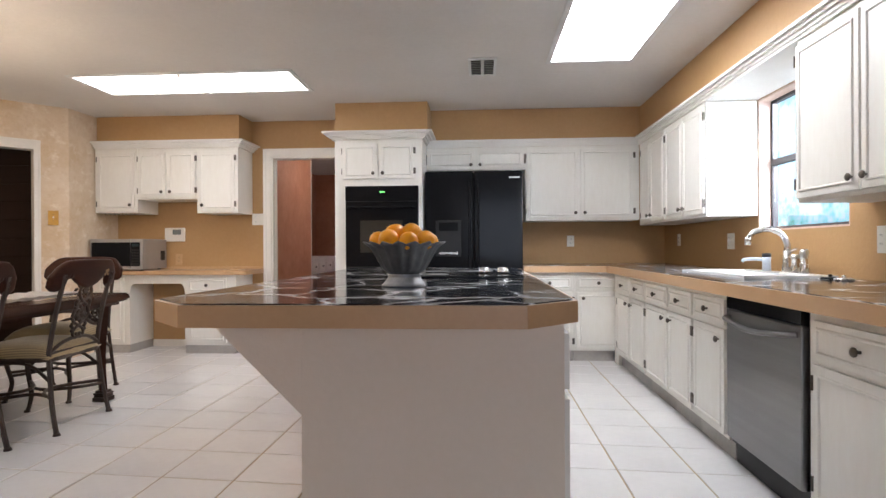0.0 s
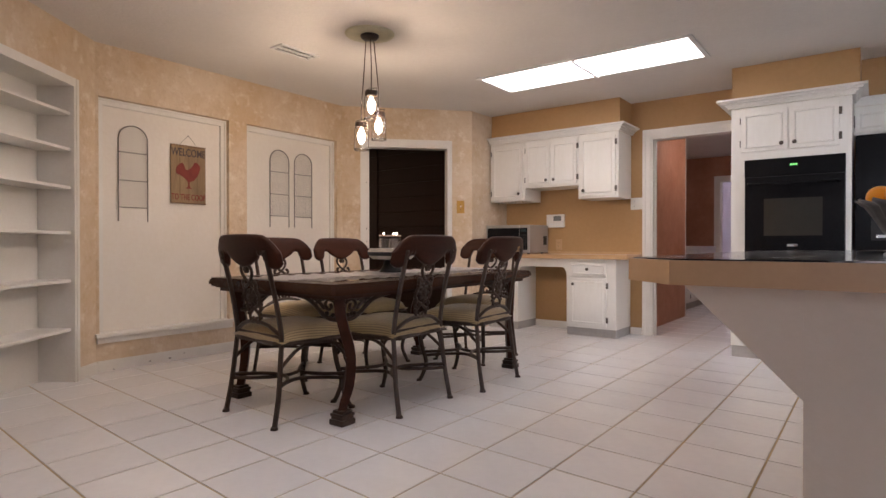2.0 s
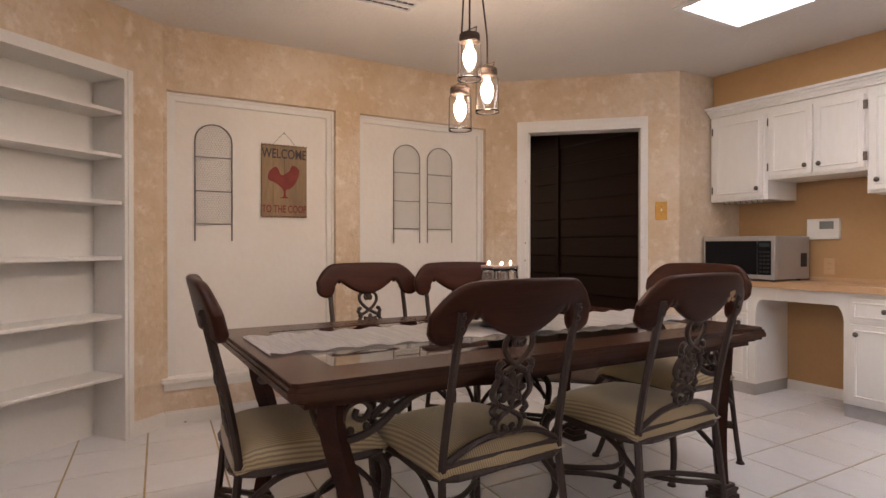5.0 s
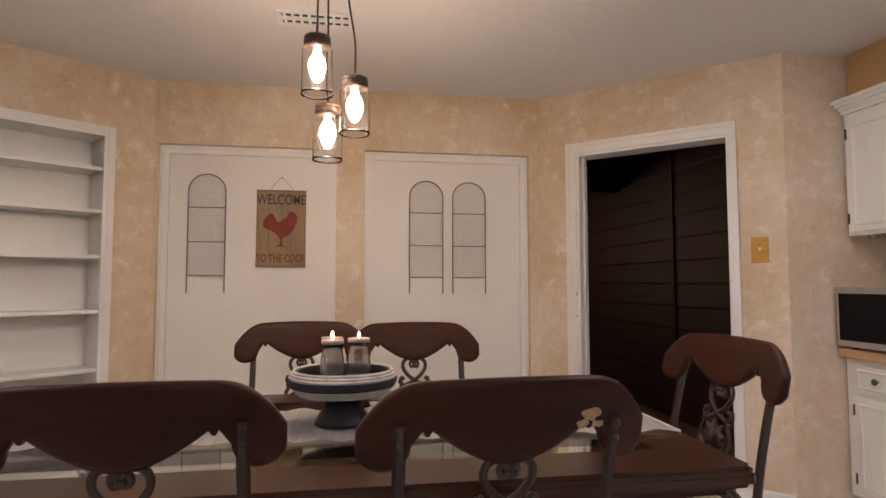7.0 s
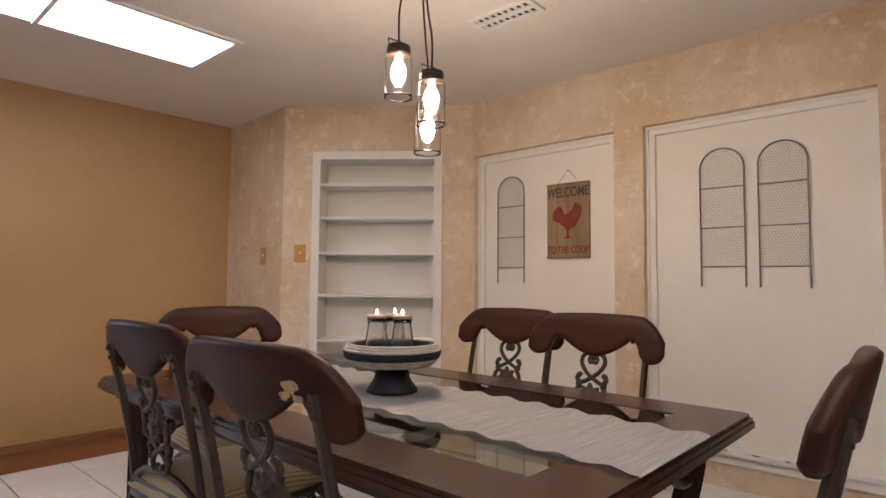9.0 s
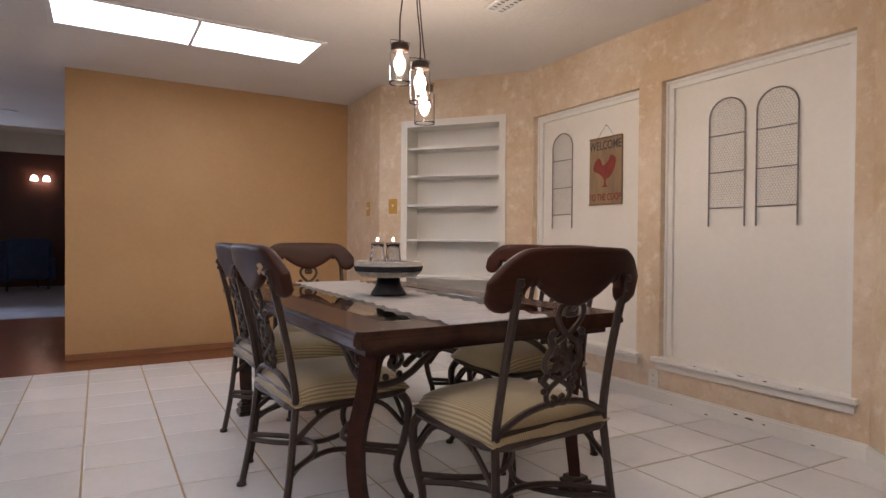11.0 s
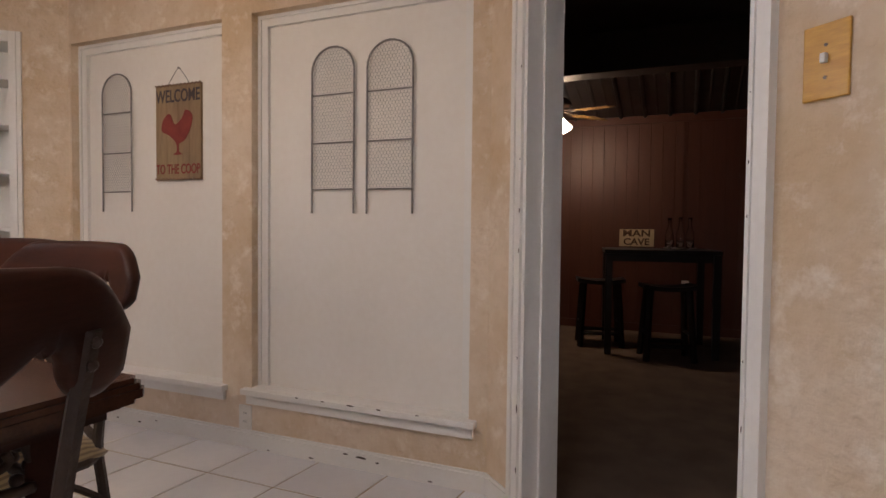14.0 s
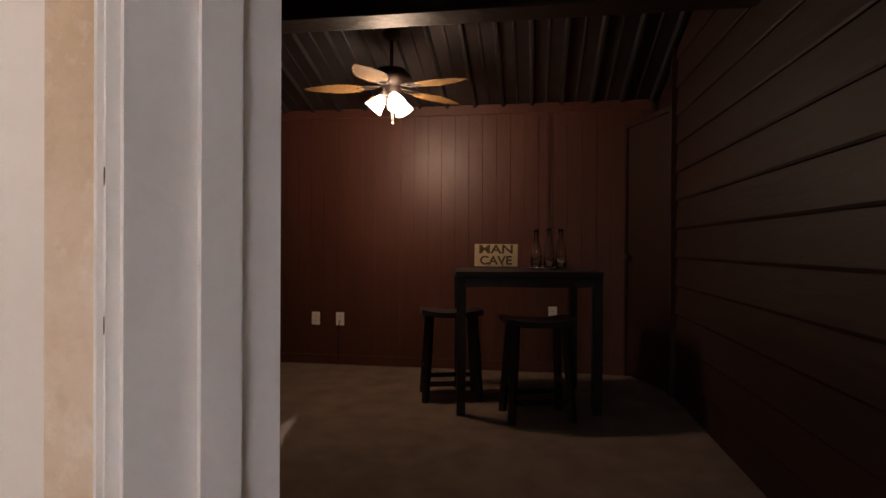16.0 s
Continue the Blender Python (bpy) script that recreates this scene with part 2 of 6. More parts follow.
def tube(bm, pts, r=0.01, seg=8, closed=False, flat=None):
    """A bar along points; r one radius or one each; flat squeezes it sideways."""
    pts = [Vector(p) for p in pts]
    k = len(pts)
    rs = r if isinstance(r, (list, tuple)) else [r] * k
    rings = []
    prev = None
    for i, p in enumerate(pts):
        if closed:
            d = pts[(i + 1) % k] - pts[i - 1]
        else:
            d = pts[min(i + 1, k - 1)] - pts[max(i - 1, 0)]
        d.normalize()
        if prev is None:
            up = Vector((0, 0, 1)) if abs(d.z) < 0.9 else Vector((0, 1, 0))
            u = d.cross(up).normalized()
        else:
            u = (prev - d * prev.dot(d)).normalized()
        prev = u
        v = d.cross(u)
        rings.append([bm.verts.new(p + (u * math.cos(2 * math.pi * j / seg) + v * math.sin(2 * math.pi * j / seg) * (flat or 1)) * rs[i]) for j in range(seg)])
    for i in range(k if closed else k - 1):
        a, b = rings[i], rings[(i + 1) % k]
        for j in range(seg):
            q = (j + 1) % seg
            bm.faces.new((a[j], a[q], b[q], b[j]))
    if not closed:
        bm.faces.new(rings[0][::-1])
        bm.faces.new(rings[-1])
    return bm


def spline(pts, steps=6, closed=False):
    """Catmull-Rom through points."""
    p = [Vector(q) for q in pts]
    k = len(p)
    out = []
    for i in range(k if closed else k - 1):
        if closed:
            a, b, c, d = p[i - 1], p[i], p[(i + 1) % k], p[(i + 2) % k]
        else:
            a, b, c, d = p[max(i - 1, 0)], p[i], p[i + 1], p[min(i + 2, k - 1)]
        for s in range(steps):
            t = s / steps
            out.append(0.5 * ((2 * b) + (c - a) * t + (2 * a - 5 * b + 4 * c - d) * t * t + (3 * b - a - 3 * c + d) * t ** 3))
    if not closed:
        out.append(p[-1])
    return out


def part(name, bm, material, parent=None, label="", smooth=False):
    me = bpy.data.meshes.new(name)
    bmesh.ops.recalc_face_normals(bm, faces=bm.faces)
    bm.to_mesh(me)
    bm.free()
    me.materials.append(material)
    if smooth:
        for f in me.polygons:
            f.use_smooth = True
    ob = new(name, me)
    ob.parent = parent
    return tagged(ob, label)


def thing(name, m, label, category, group="", kind=""):
    ob = new(name)
    ob.matrix_basis = m
    return tagged(ob, label, category, group, kind)


def struct(name, bm, material, label, smooth=False):
    return tagged(part(name, bm, material, None, label, smooth), label, "", "", "structure")


# ---- structure: kitchen and dining room ----
H = 2.44
XW, XE, YN, YS = -4.62, 2.27, 6.46, 0.245
DIAG_S = (Vector((-3.745, 1.128)), Vector((-4.62, 2.232)))
DIAG_N = (Vector((-4.62, 4.687)), Vector((-3.64, 5.726)))
SHELF0, SHELF1 = Vector((-3.885, 1.305)), Vector((-4.483, 2.059))
JAMB0, JAMB1 = Vector((-4.488, 4.827)), Vector((-3.798, 5.559))


def wall_seg(bm, a, b, z0, z1, t=0.12):
    """A slab whose face runs from a to b, with its thickness to the right of that way."""
    d = (b - a).normalized()
    nrm = Vector((d.y, -d.x)) * t
    prism(bm, [tuple(a), tuple(a + nrm), tuple(b + nrm), tuple(b)], z0, z1)
    return bm


V2 = lambda x, y: Vector((x, y))
bm = B(-4.75, 0.725, -0.12, 2.40, 6.58, -0.004)
floor = struct("floor", bm, GROUT, "floor of white ceramic tiles with yellowed grout joints")
struct("floor_living_room", B(-5.0, -9.2, -0.12, 6.0, 0.7246, 0.004), WFLOOR, "glossy cherry-coloured wood floor of the living room")
struct("floor_hall", B(-3.4, 6.585, -0.12, 1.5, 14.2, -0.004), GROUT, "floor of white ceramic tiles running through the hall")
ceiling = struct("ceiling", B(-4.75, -3.0, H, 2.40, 6.58, H + 0.1), CEIL, "grey-white textured plaster ceiling")

# west wall with two recessed panels, diagonal corners, jogs
REC = ((2.255, 3.330), (3.510, 4.610))
bm = bmesh.new()
box(bm, XW - 0.07, 2.232, 0, XW, 4.695, 0.268)
box(bm, XW - 0.07, 2.232, 2.05, XW, 4.695, H)
for y0, y1 in ((2.232, REC[0][0]), (REC[0][1], REC[1][0]), (REC[1][1], 4.695)):
    box(bm, XW - 0.07, y0, 0.268, XW, y1, 2.05)
struct("wall_west", bm, PLASTER, "sponged tan and cream plaster wall with two recessed panels")
struct("wall_west_backing", B(XW - 0.18, 2.1, 0, XW - 0.0725, 4.80, H), PANELW, "white painted backs of the wall recesses")
bm = bmesh.new()
wall_seg(bm, DIAG_S[1], SHELF1, 0, H)
wall_seg(bm, SHELF0, DIAG_S[0], 0, H)
wall_seg(bm, SHELF1, SHELF0, 2.093, H)
struct("wall_southwest", bm, PLASTER, "sponged plaster corner wall around the built-in shelves")
struct("wall_south_jog", wall_seg(bmesh.new(), DIAG_S[0], V2(-3.78, YS), 0, H), PLASTER, "short sponged plaster wall with a brass switch plate")
struct("wall_south", wall_seg(bmesh.new(), V2(-3.90, YS), V2(-1.30, YS), 0, H), OCHRE, "plain ochre painted wall that ends at the living room")
dd = (JAMB1 - JAMB0).normalized()
OP0, OP1 = JAMB0 + dd * 0.068, JAMB1 - dd * 0.048
bm = bmesh.new()
wall_seg(bm, DIAG_N[1], OP1, 0, H)
wall_seg(bm, OP0, DIAG_N[0], 0, H)
wall_seg(bm, OP1, OP0, 2.03, H)
struct("wall_northwest", bm, PLASTER, "sponged plaster corner wall around the dark room's doorway")
struct("wall_north_jog", wall_seg(bmesh.new(), V2(-3.62, 6.58), DIAG_N[1], 0, H), PLASTER, "short sponged plaster wall beside the desk")
bm = bmesh.new()
box(bm, -3.74, YN, 0, -1.89, YN + 0.12, H)
box(bm, -1.89, YN, 2.055, -1.035, YN + 0.12, H)
box(bm, -1.035, YN, 0, 2.39, YN + 0.12, H)
struct("wall_north", bm, OCHRE, "ochre painted kitchen wall with a doorway to the hall")
WY0, WY1, WZ0, WZ1 = 3.46, 4.442, 1.163, 2.058
bm = bmesh.new()
box(bm, XE, -9.2, 0, XE + 0.12, WY0, 3.3)
box(bm, XE, WY1, 0, XE + 0.12, 6.58, H)
box(bm, XE, WY0, 0, XE + 0.12, WY1, WZ0)
box(bm, XE, WY0, WZ1, XE + 0.12, WY1, H)
struct("wall_east", bm, OCHRE, "ochre painted kitchen wall with the sink window")
bm = bmesh.new()
box(bm, -5.0, -9.3, 0, 6.0, -9.2, 2.85)
struct("wall_living_south", bm, DWOOD, "dark red wood panelling of the living room")
bm = bmesh.new()
box(bm, -5.0, -9.3, 2.852, 6.0, -9.2, 3.3)
box(bm, -5.1, -9.3, 0, -5.0, 0.125, 3.3)
box(bm, -5.1, -3.1, H, 2.4, -3.002, 3.4)
struct("wall_living_white", bm, WHITE, "white upper walls of the living room")
struct("ceiling_living", B(-5.1, -9.3, 3.3, 6.0, -3.1, 3.4), CEIL, "raised white ceiling of the living room")
bm = bmesh.new()
box(bm, -2.16, 6.585, 0, -2.04, 8.40, H)
box(bm, -2.82, 8.28, 0, -2.1605, 8.40, H)
box(bm, -2.82, 8.401, 0, -2.72, 11.0, H)
box(bm, 0.3, 6.585, 0, 0.4, 11.0, H)
box(bm, -2.82, 11.001, 0, -2.14, 11.1, H)
box(bm, -1.34, 11.001, 0, 0.4, 11.1, H)
box(bm, -2.14, 11.001, 2.03, -1.34, 11.1, H)
struct("wall_hall", bm, TERRA, "terracotta sponged walls of the hall")
struct("ceiling_hall", B(-2.82, 6.585, H, 0.4, 14.1, H + 0.1), CEIL, "pale ceiling of the hall")
bm = bmesh.new()
box(bm, -3.0, 11.1005, 0, -2.9, 14.0, H)
box(bm, -0.6, 11.1005, 0, -0.5, 14.0, H)
box(bm, -3.0, 14.001, 0, -0.5, 14.1, H)
struct("wall_hall_end", bm, mat("lilac_paint", (0.60, 0.56, 0.62), (0.55, 0.51, 0.58), 2, 30, 0.6), "pale lilac walls of the room past the hall")
struct("trim_hall", B(-2.165, 8.4005, 0, -2.035, 8.425, H - 0.001), WHITE, "white corner trim beside the hall cabinets")

# dark room
bm = bmesh.new()
box(bm, -8.97, 1.5, 0, -8.85, 6.4, 2.6)
box(bm, -9.0, 1.4, 0, -4.80, 1.5, 2.6)
struct("wall_dark_west", bm, DWOOD, "dark red grooved wood panelling")
struct("wall_dark_north", B(-8.97, 6.25, 0, -3.76, 6.37, 2.6), DWOOD, "dark red horizontal board siding")
bm = bmesh.new()
box(bm, XW - 0.24, 1.5, 0, XW - 0.185, 4.74, 2.6)
struct("wall_dark_east", bm, DWOOD, "dark panelling on the back of the dining room wall")
struct("floor_carpet", prism(bmesh.new(), [(-8.97, 1.4), (-4.80, 1.4), (-4.80, 4.66), (-3.70, 5.76), (-3.70, 6.37), (-8.97, 6.37)], -0.12, 0.007), CARPET, "worn brown carpet of the dark room")
struct("ceiling_dark", prism(bmesh.new(), [(-8.97, 1.4), (-4.83, 1.4), (-4.83, 4.78), (-3.76, 5.85), (-3.76, 6.25), (-8.97, 6.25)], 2.29, 2.31),
       mat("galvanised_metal", (0.30, 0.29, 0.29), (0.24, 0.235, 0.24), 4, 60, 0.35, metal=0.9), "ribbed galvanised metal ceiling")

# ---- trim: casings, jambs, baseboards, sills ----


def run_trim(name, segs, z0, z1, t, material, label):
    """Strips along wall faces; each seg runs with the room on its left."""
    bm = bmesh.new()
    for a, b in segs:
        d = (b - a).normalized()
        nrm = Vector((-d.y, d.x)) * t
        prism(bm, [tuple(a), tuple(b), tuple(b + nrm), tuple(a + nrm)], z0, z1 - 0.012)
        prism(bm, [tuple(a), tuple(b), tuple(b + nrm * 0.5), tuple(a + nrm * 0.5)], z1 - 0.012, z1)
    return struct(name, bm, material, label)


run_trim("baseboard", [(DIAG_N[0], V2(XW, 2.24)), (V2(XW, 4.7) + Vector((0, 0)), V2(XW, 4.69)), (JAMB0, DIAG_N[0]), (DIAG_N[1], JAMB1), (DIAG_S[1], SHELF1), (SHELF0, DIAG_S[0]),
                       (DIAG_S[0], V2(-3.78, YS))], 0, 0.085, 0.014, WHITE, "white painted baseboard with chipped paint")
run_trim("baseboard_north", [(V2(-1.985, YN), V2(-2.10, YN)), (V2(-2.64, YN), V2(-3.22, YN))], 0, 0.075, 0.014, WHITE, "white baseboard in the desk's kneehole")
run_trim("baseboard_south", [(V2(-3.78, YS), V2(-1.30, YS))], 0, 0.05, 0.018, mat("brown_shoe_moulding", (0.20, 0.09, 0.04), (0.26, 0.12, 0.05), 4, 40, 0.4), "brown wood shoe moulding")


def casing(name, m, w, h, cw, label, wall_t=0.12, material=WHITE, cr=None, jr=0.018):
    """Door trim round an opening w wide and h high; local x along the wall, y into it."""
    ob = thing(name, m, label, "door frame", "", "structure")
    cr = cr or cw
    prof = ((0.0, 0.024), (0.35, 0.016), (0.8, 0.022))
    for side in (0, 1):
        bm = bmesh.new()
        for (a, t), b in zip(prof, (0.35, 0.8, 1.0)):
            x0, x1 = (-cw + cw * a, -cw + cw * b) if side == 0 else (w + cr - cr * b, w + cr - cr * a)
            box(bm, x0, -t, 0, x1, 0.0, h + cw * (1 - a) - 0.001)
        part("side_casing", bm, material, ob)
        bm = B(-0.002 if side == 0 else w - jr, -0.010, 0, 0.018 if side == 0 else w + 0.002, wall_t + 0.01, h)
        x = 0.018 if side == 0 else w - 0.030
        if side == 0 or jr > 0.01:
            box(bm, x, 0.055, 0, x + 0.012, 0.095, h)
        part("jamb", bm, material, ob)
    bm = bmesh.new()
    for (a, t), b in zip(prof, (0.35, 0.8, 1.0)):
        box(bm, -cw + cw * a + 0.0008, -t + 0.0008, h + cw * (1 - b), w + cr - cr * a - 0.0008, 0.0, h + cw * (1 - a))
    part("head_casing", bm, material, ob)
    part("head_jamb", B(0.018, -0.010, h - 0.018, w - jr, wall_t + 0.01, h + 0.001), material, ob)
    return ob


def basis(o, along, z=0.0):
    """Pose with local x along a plan direction, local y to its left turned by 90 degrees."""
    a = math.atan2(along.y, along.x)
    return pose(o.x, o.y, z, 0, 0, math.degrees(a))


casing("door_frame_1", basis(OP0, dd), (OP1 - OP0).length, 2.03, 0.068, "white painted door frame with chipped edges, open to a dark room", 0.13, cr=0.048, jr=0.006)
casing("door_frame_2", pose(-1.89, YN, 0), 0.855, 2.055, 0.085, "white painted frame of the open hall doorway")
struct("threshold", prism(bmesh.new(), [tuple(OP0), tuple(OP1), tuple(OP1 + Vector((-dd.y, dd.x)) * 0.09), tuple(OP0 + Vector((-dd.y, dd.x)) * 0.09)], -0.006, 0.012), BEAM, "dark worn metal door threshold")

for i, (y0, y1) in enumerate(REC):
    bm = bmesh.new()
    xb = XW - 0.0725
    for k, (t, w) in enumerate(((0.030, 0.016), (0.020, 0.034))):
        o = 0.0 if k == 0 else 0.016
        box(bm, xb, y0 + o, 0.29, xb + t, y0 + o + w, 2.049 - o)
        box(bm, xb, y1 - o - w, 0.29, xb + t, y1 - o, 2.049 - o)
        box(bm, xb, y0 + o + w, 2.049 - o - w, xb + t, y1 - o - w, 2.049 - o)
    struct("trim_recess_%d" % (i + 1), bm, WHITE, "white moulding round a wall recess")
    bm = B(XW - 0.07, y0 + 0.001, 0.2685, XW, y1 - 0.001, 0.29)
    box(bm, XW + 0.0005, y0 - 0.035, 0.262, XW + 0.042, y1 + 0.035, 0.290, 0.004)
    box(bm, XW + 0.0005, y0 - 0.020, 0.215, XW + 0.018, y1 + 0.020, 0.2615)
    struct("sill_%d" % (i + 1), bm, WHITE, "white sill under a wall recess, paint chipped")

# ---- built-in shelves ----
sd = (SHELF0 - SHELF1).normalized()
shelf_w = (SHELF0 - SHELF1).length
bk = thing("built_in_shelves", pose(SHELF0.x, SHELF0.y, 0, 0, 0, math.degrees(math.atan2(-sd.y, -sd.x))), "white painted built-in shelves in the corner wall, all empty", "bookshelf")
SD = 0.24
part("back_panel", B(0.0, SD, 0, shelf_w, SD + 0.015, 2.09), WHITE, bk)
for x0, x1 in ((0.002, 0.05), (shelf_w - 0.05, shelf_w - 0.002)):
    part("side_panel", B(x0, 0.001, 0, x1, SD - 0.0005, 2.09), WHITE, bk)
for x0, x1 in ((0.0, 0.058), (shelf_w - 0.058, shelf_w)):
    bm = B(x0, -0.018, 0, x1, 0.0, 2.093)
    box(bm, x0 + 0.020, -0.024, 0, x1 - 0.020, -0.0185, 2.09)
    part("casing", bm, WHITE, bk)
part("casing", B(0.0585, -0.018, 2.035, shelf_w - 0.0585, 0.0, 2.093), WHITE, bk)
for z in (0.353, 0.689, 1.019, 1.330, 1.592, 1.838):
    part("shelf", B(0.051, 0.012, z, shelf_w - 0.051, SD - 0.001, z + 0.02, 0.002), WHITE, bk)
part("top_board", B(0.051, 0.002, 2.04, shelf_w - 0.051, SD - 0.001, 2.06), WHITE, bk)

# ---- cabinets ----


def border(x0, z0, x1, z1, w):
    """A mitred half-round frame proud of a door."""
    bm = bmesh.new()
    rings = []
    for o, y in ((0.0, -0.0188), (0.002, -0.0235), (w * 0.35, -0.0262), (w * 0.65, -0.0262), (w - 0.002, -0.0235), (w, -0.0188)):
        rings.append([bm.verts.new(p) for p in ((x0 + o, y, z0 + o), (x1 - o, y, z0 + o), (x1 - o, y, z1 - o), (x0 + o, y, z1 - o))])
    for a, b in zip(rings, rings[1:] + rings[:1]):
        for k in range(4):
            q = (k + 1) % 4
            bm.faces.new((a[k], a[q], b[q], b[k]))
    return bm


def front(parent, kind, x0, z0, x1, z1, knob=None, hinge=None):
    """A door or drawer front with a raised border; local y points into the cabinet."""
    bm = B(x0, -0.019, z0, x1, -0.001, z1, 0.003)
    i = 0.022 if kind == "drawer" else 0.030
    d = part(kind, bm, CAB, parent)
    part("moulding", border(x0 + i, z0 + i, x1 - i, z1 - i, 0.014), CAB, d)
    if knob:
        part("knob", lathe(bmesh.new(), [(0.006, 0.0), (0.006, 0.012), (0.016, 0.018), (0.017, 0.024), (0.010, 0.030), (0.0, 0.031)], 12, pose(knob[0], -0.019, knob[1], 90, 0, 0)), METAL, d, "aged bronze knob", True)
    if hinge is not None:
        for z in (z0 + 0.07, z1 - 0.07):
            s = -1 if hinge == x0 else 1
            bm = B(hinge - 0.004, -0.023, z - 0.028, hinge + s * 0.014 + 0.004, -0.012, z + 0.028, 0.002)
            part("hinge", bm, METAL, d, "dark metal hinge")
    return d


def cabinet(name, m, w, depth, z0, z1, fronts, label, toe=False, group=""):
    ob = thing(name, m, label, "cabinet", group)
    b0 = 0.10 if toe else z0
    bm = B(0.0, 0.0, b0, w, depth, z1)
    part("body", bm, CAB, ob)
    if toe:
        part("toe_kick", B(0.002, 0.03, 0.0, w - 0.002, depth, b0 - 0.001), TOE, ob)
    for f in fronts:
        front(ob, *f)
    return ob


def door_pair(w, z0, z1, kz, gap=0.012):
    mid = w / 2
    return [("door", gap, z0, mid - 0.008, z1, (mid - 0.045, kz), gap), ("door", mid + 0.008, z0, w - gap, z1, (mid + 0.045, kz), w - gap)]


UD = 0.345
# desk corner, upper cabinets
Y0 = 6.08
UPD = "white painted wall cabinet with bronze knobs above the desk"
cabinet("wall_cabinet", pose(-3.617, Y0, 0), 0.455, 0.375, 1.44, 2.10, [("door", 0.03, 1.46, 0.43, 2.06, (0.39, 1.52), 0.03)], UPD, group="wall cabinets above the desk")
cabinet("wall_cabinet", pose(-3.160, Y0, 0), 0.630, 0.375, 1.575, 2.10, door_pair(0.63, 1.595, 2.06, 1.65), UPD, group="wall cabinets above the desk")
cabinet("wall_cabinet", pose(-2.528, Y0, 0), 0.428, 0.375, 1.43, 2.10, [("door", 0.02, 1.45, 0.40, 2.06, (0.065, 1.51), 0.40)], UPD, group="wall cabinets above the desk")


def crown(name, segs, z0, z1, out, label):
    """Stepped moulding along fronts; each seg has the room on its right."""
    bm = bmesh.new()
    n = 4
    for a, b, e0, e1 in segs:
        a, b = V2(*a), V2(*b)
        d = (b - a).normalized()
        nr = Vector((d.y, -d.x))
        for i in range(n):
            f0 = out * (0.25 + 0.75 * (i / (n - 1)) ** 1.3)
            za, zb = z0 + (z1 - z0) * i / n, z0 + (z1 - z0) * (i + 1) / n
            p, q = a - d * e0 * f0, b + d * e1 * f0
            prism(bm, [tuple(p), tuple(p + nr * f0), tuple(q + nr * f0), tuple(q)], za, zb)
    return struct(name, bm, WHITE, label)


crown("trim_crown_desk", [((-3.617, Y0), (-2.10, Y0), 0, 1), ((-2.10, Y0 + 0.001), (-2.10, YN), 0, 0)], 2.101, 2.17, 0.085, "white crown moulding over the desk cabinets")
struct("soffit_desk", B(-3.62, Y0 + 0.03, 2.171, -2.10, YN - 0.001, H - 0.001), OCHRE, "ochre soffit over the desk cabinets")

# desk
desk = thing("built_in_desk", pose(0, 0, 0), "white painted built-in desk with a kneehole and drawers", "desk")
for x0, x1 in ((-3.617, -3.225), (-2.64, -2.105)):
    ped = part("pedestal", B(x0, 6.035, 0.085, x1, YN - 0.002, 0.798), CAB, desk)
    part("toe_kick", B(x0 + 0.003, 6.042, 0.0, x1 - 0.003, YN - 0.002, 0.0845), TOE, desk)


def desk_front(kind, x0, z0, x1, z1, knob, hinge=None):
    d = front(desk, kind, x0, z0, x1, z1, knob, hinge)
    d.matrix_basis = pose(0, 6.035, 0)


desk_front("drawer", -3.56, 0.62, -3.28, 0.765, (-3.42, 0.695))
desk_front("door", -3.56, 0.11, -3.28, 0.60, (-3.33, 0.53), -3.56)
desk_front("drawer", -2.60, 0.62, -2.20, 0.765, (-2.40, 0.695))
desk_front("door", -2.60, 0.11, -2.20, 0.60, (-2.555, 0.54), -2.20)
# arched apron across the kneehole
arch = [(-3.225, 0.798), (-3.225, 0.60)]
arch += [(-3.225 + 0.05 * (1 - math.cos(t)) + 0.0, 0.60 + 0.11 * math.sin(t)) for t in np.linspace(0.2, math.pi / 2, 6)]
arch += [(-2.64 - 0.05 * (1 - math.cos(t)), 0.60 + 0.11 * math.sin(t)) for t in np.linspace(math.pi / 2, 0.2, 6)]
arch += [(-2.64, 0.60), (-2.64, 0.798)]
part("apron", prism(bmesh.new(), arch[::-1], 0, 0.02, pose(0, 6.056, 0, 90, 0, 0)), CAB, desk)
ct = thing("desk_counter", pose(0, 0, 0), "tan laminate desk counter with a low backsplash edge", "counter")
part("top", B(-3.617, 5.985, 0.80, -1.975, YN - 0.002, 0.845, 0.004), EDGE, ct)
part("back_lip", B(-3.617, YN - 0.02, 0.8455, -1.99, YN - 0.003, 0.87), EDGE, ct)

# oven tower
OX0, OX1, OY = -1.005, -0.175, 5.735
ot = cabinet("oven_cabinet", pose(OX0, OY, 0), OX1 - OX0, YN - OY - 0.004, 0.1, 2.085, [], "tall white painted oven cabinet with two upper doors", True)
for f in door_pair(0.70, 1.715, 2.045, 1.765):
    o = front(ot, *f)
    o.matrix_basis = pose(0.065, 0, 0)
for f in (("drawer", 0.075, 0.55, 0.755, 0.80, (0.415, 0.68)), ("drawer", 0.075, 0.14, 0.755, 0.52, (0.415, 0.33))):
    front(ot, *f)
crown("trim_crown_oven", [((OX0, YN - 0.002), (OX0, OY + 0.001), 0, 0), ((OX0, OY), (OX1, OY), 1, 1), ((OX1, OY + 0.001), (OX1, 6.12), 0, 0)], 2.086, 2.155, 0.10, "wide white crown moulding on the oven cabinet")
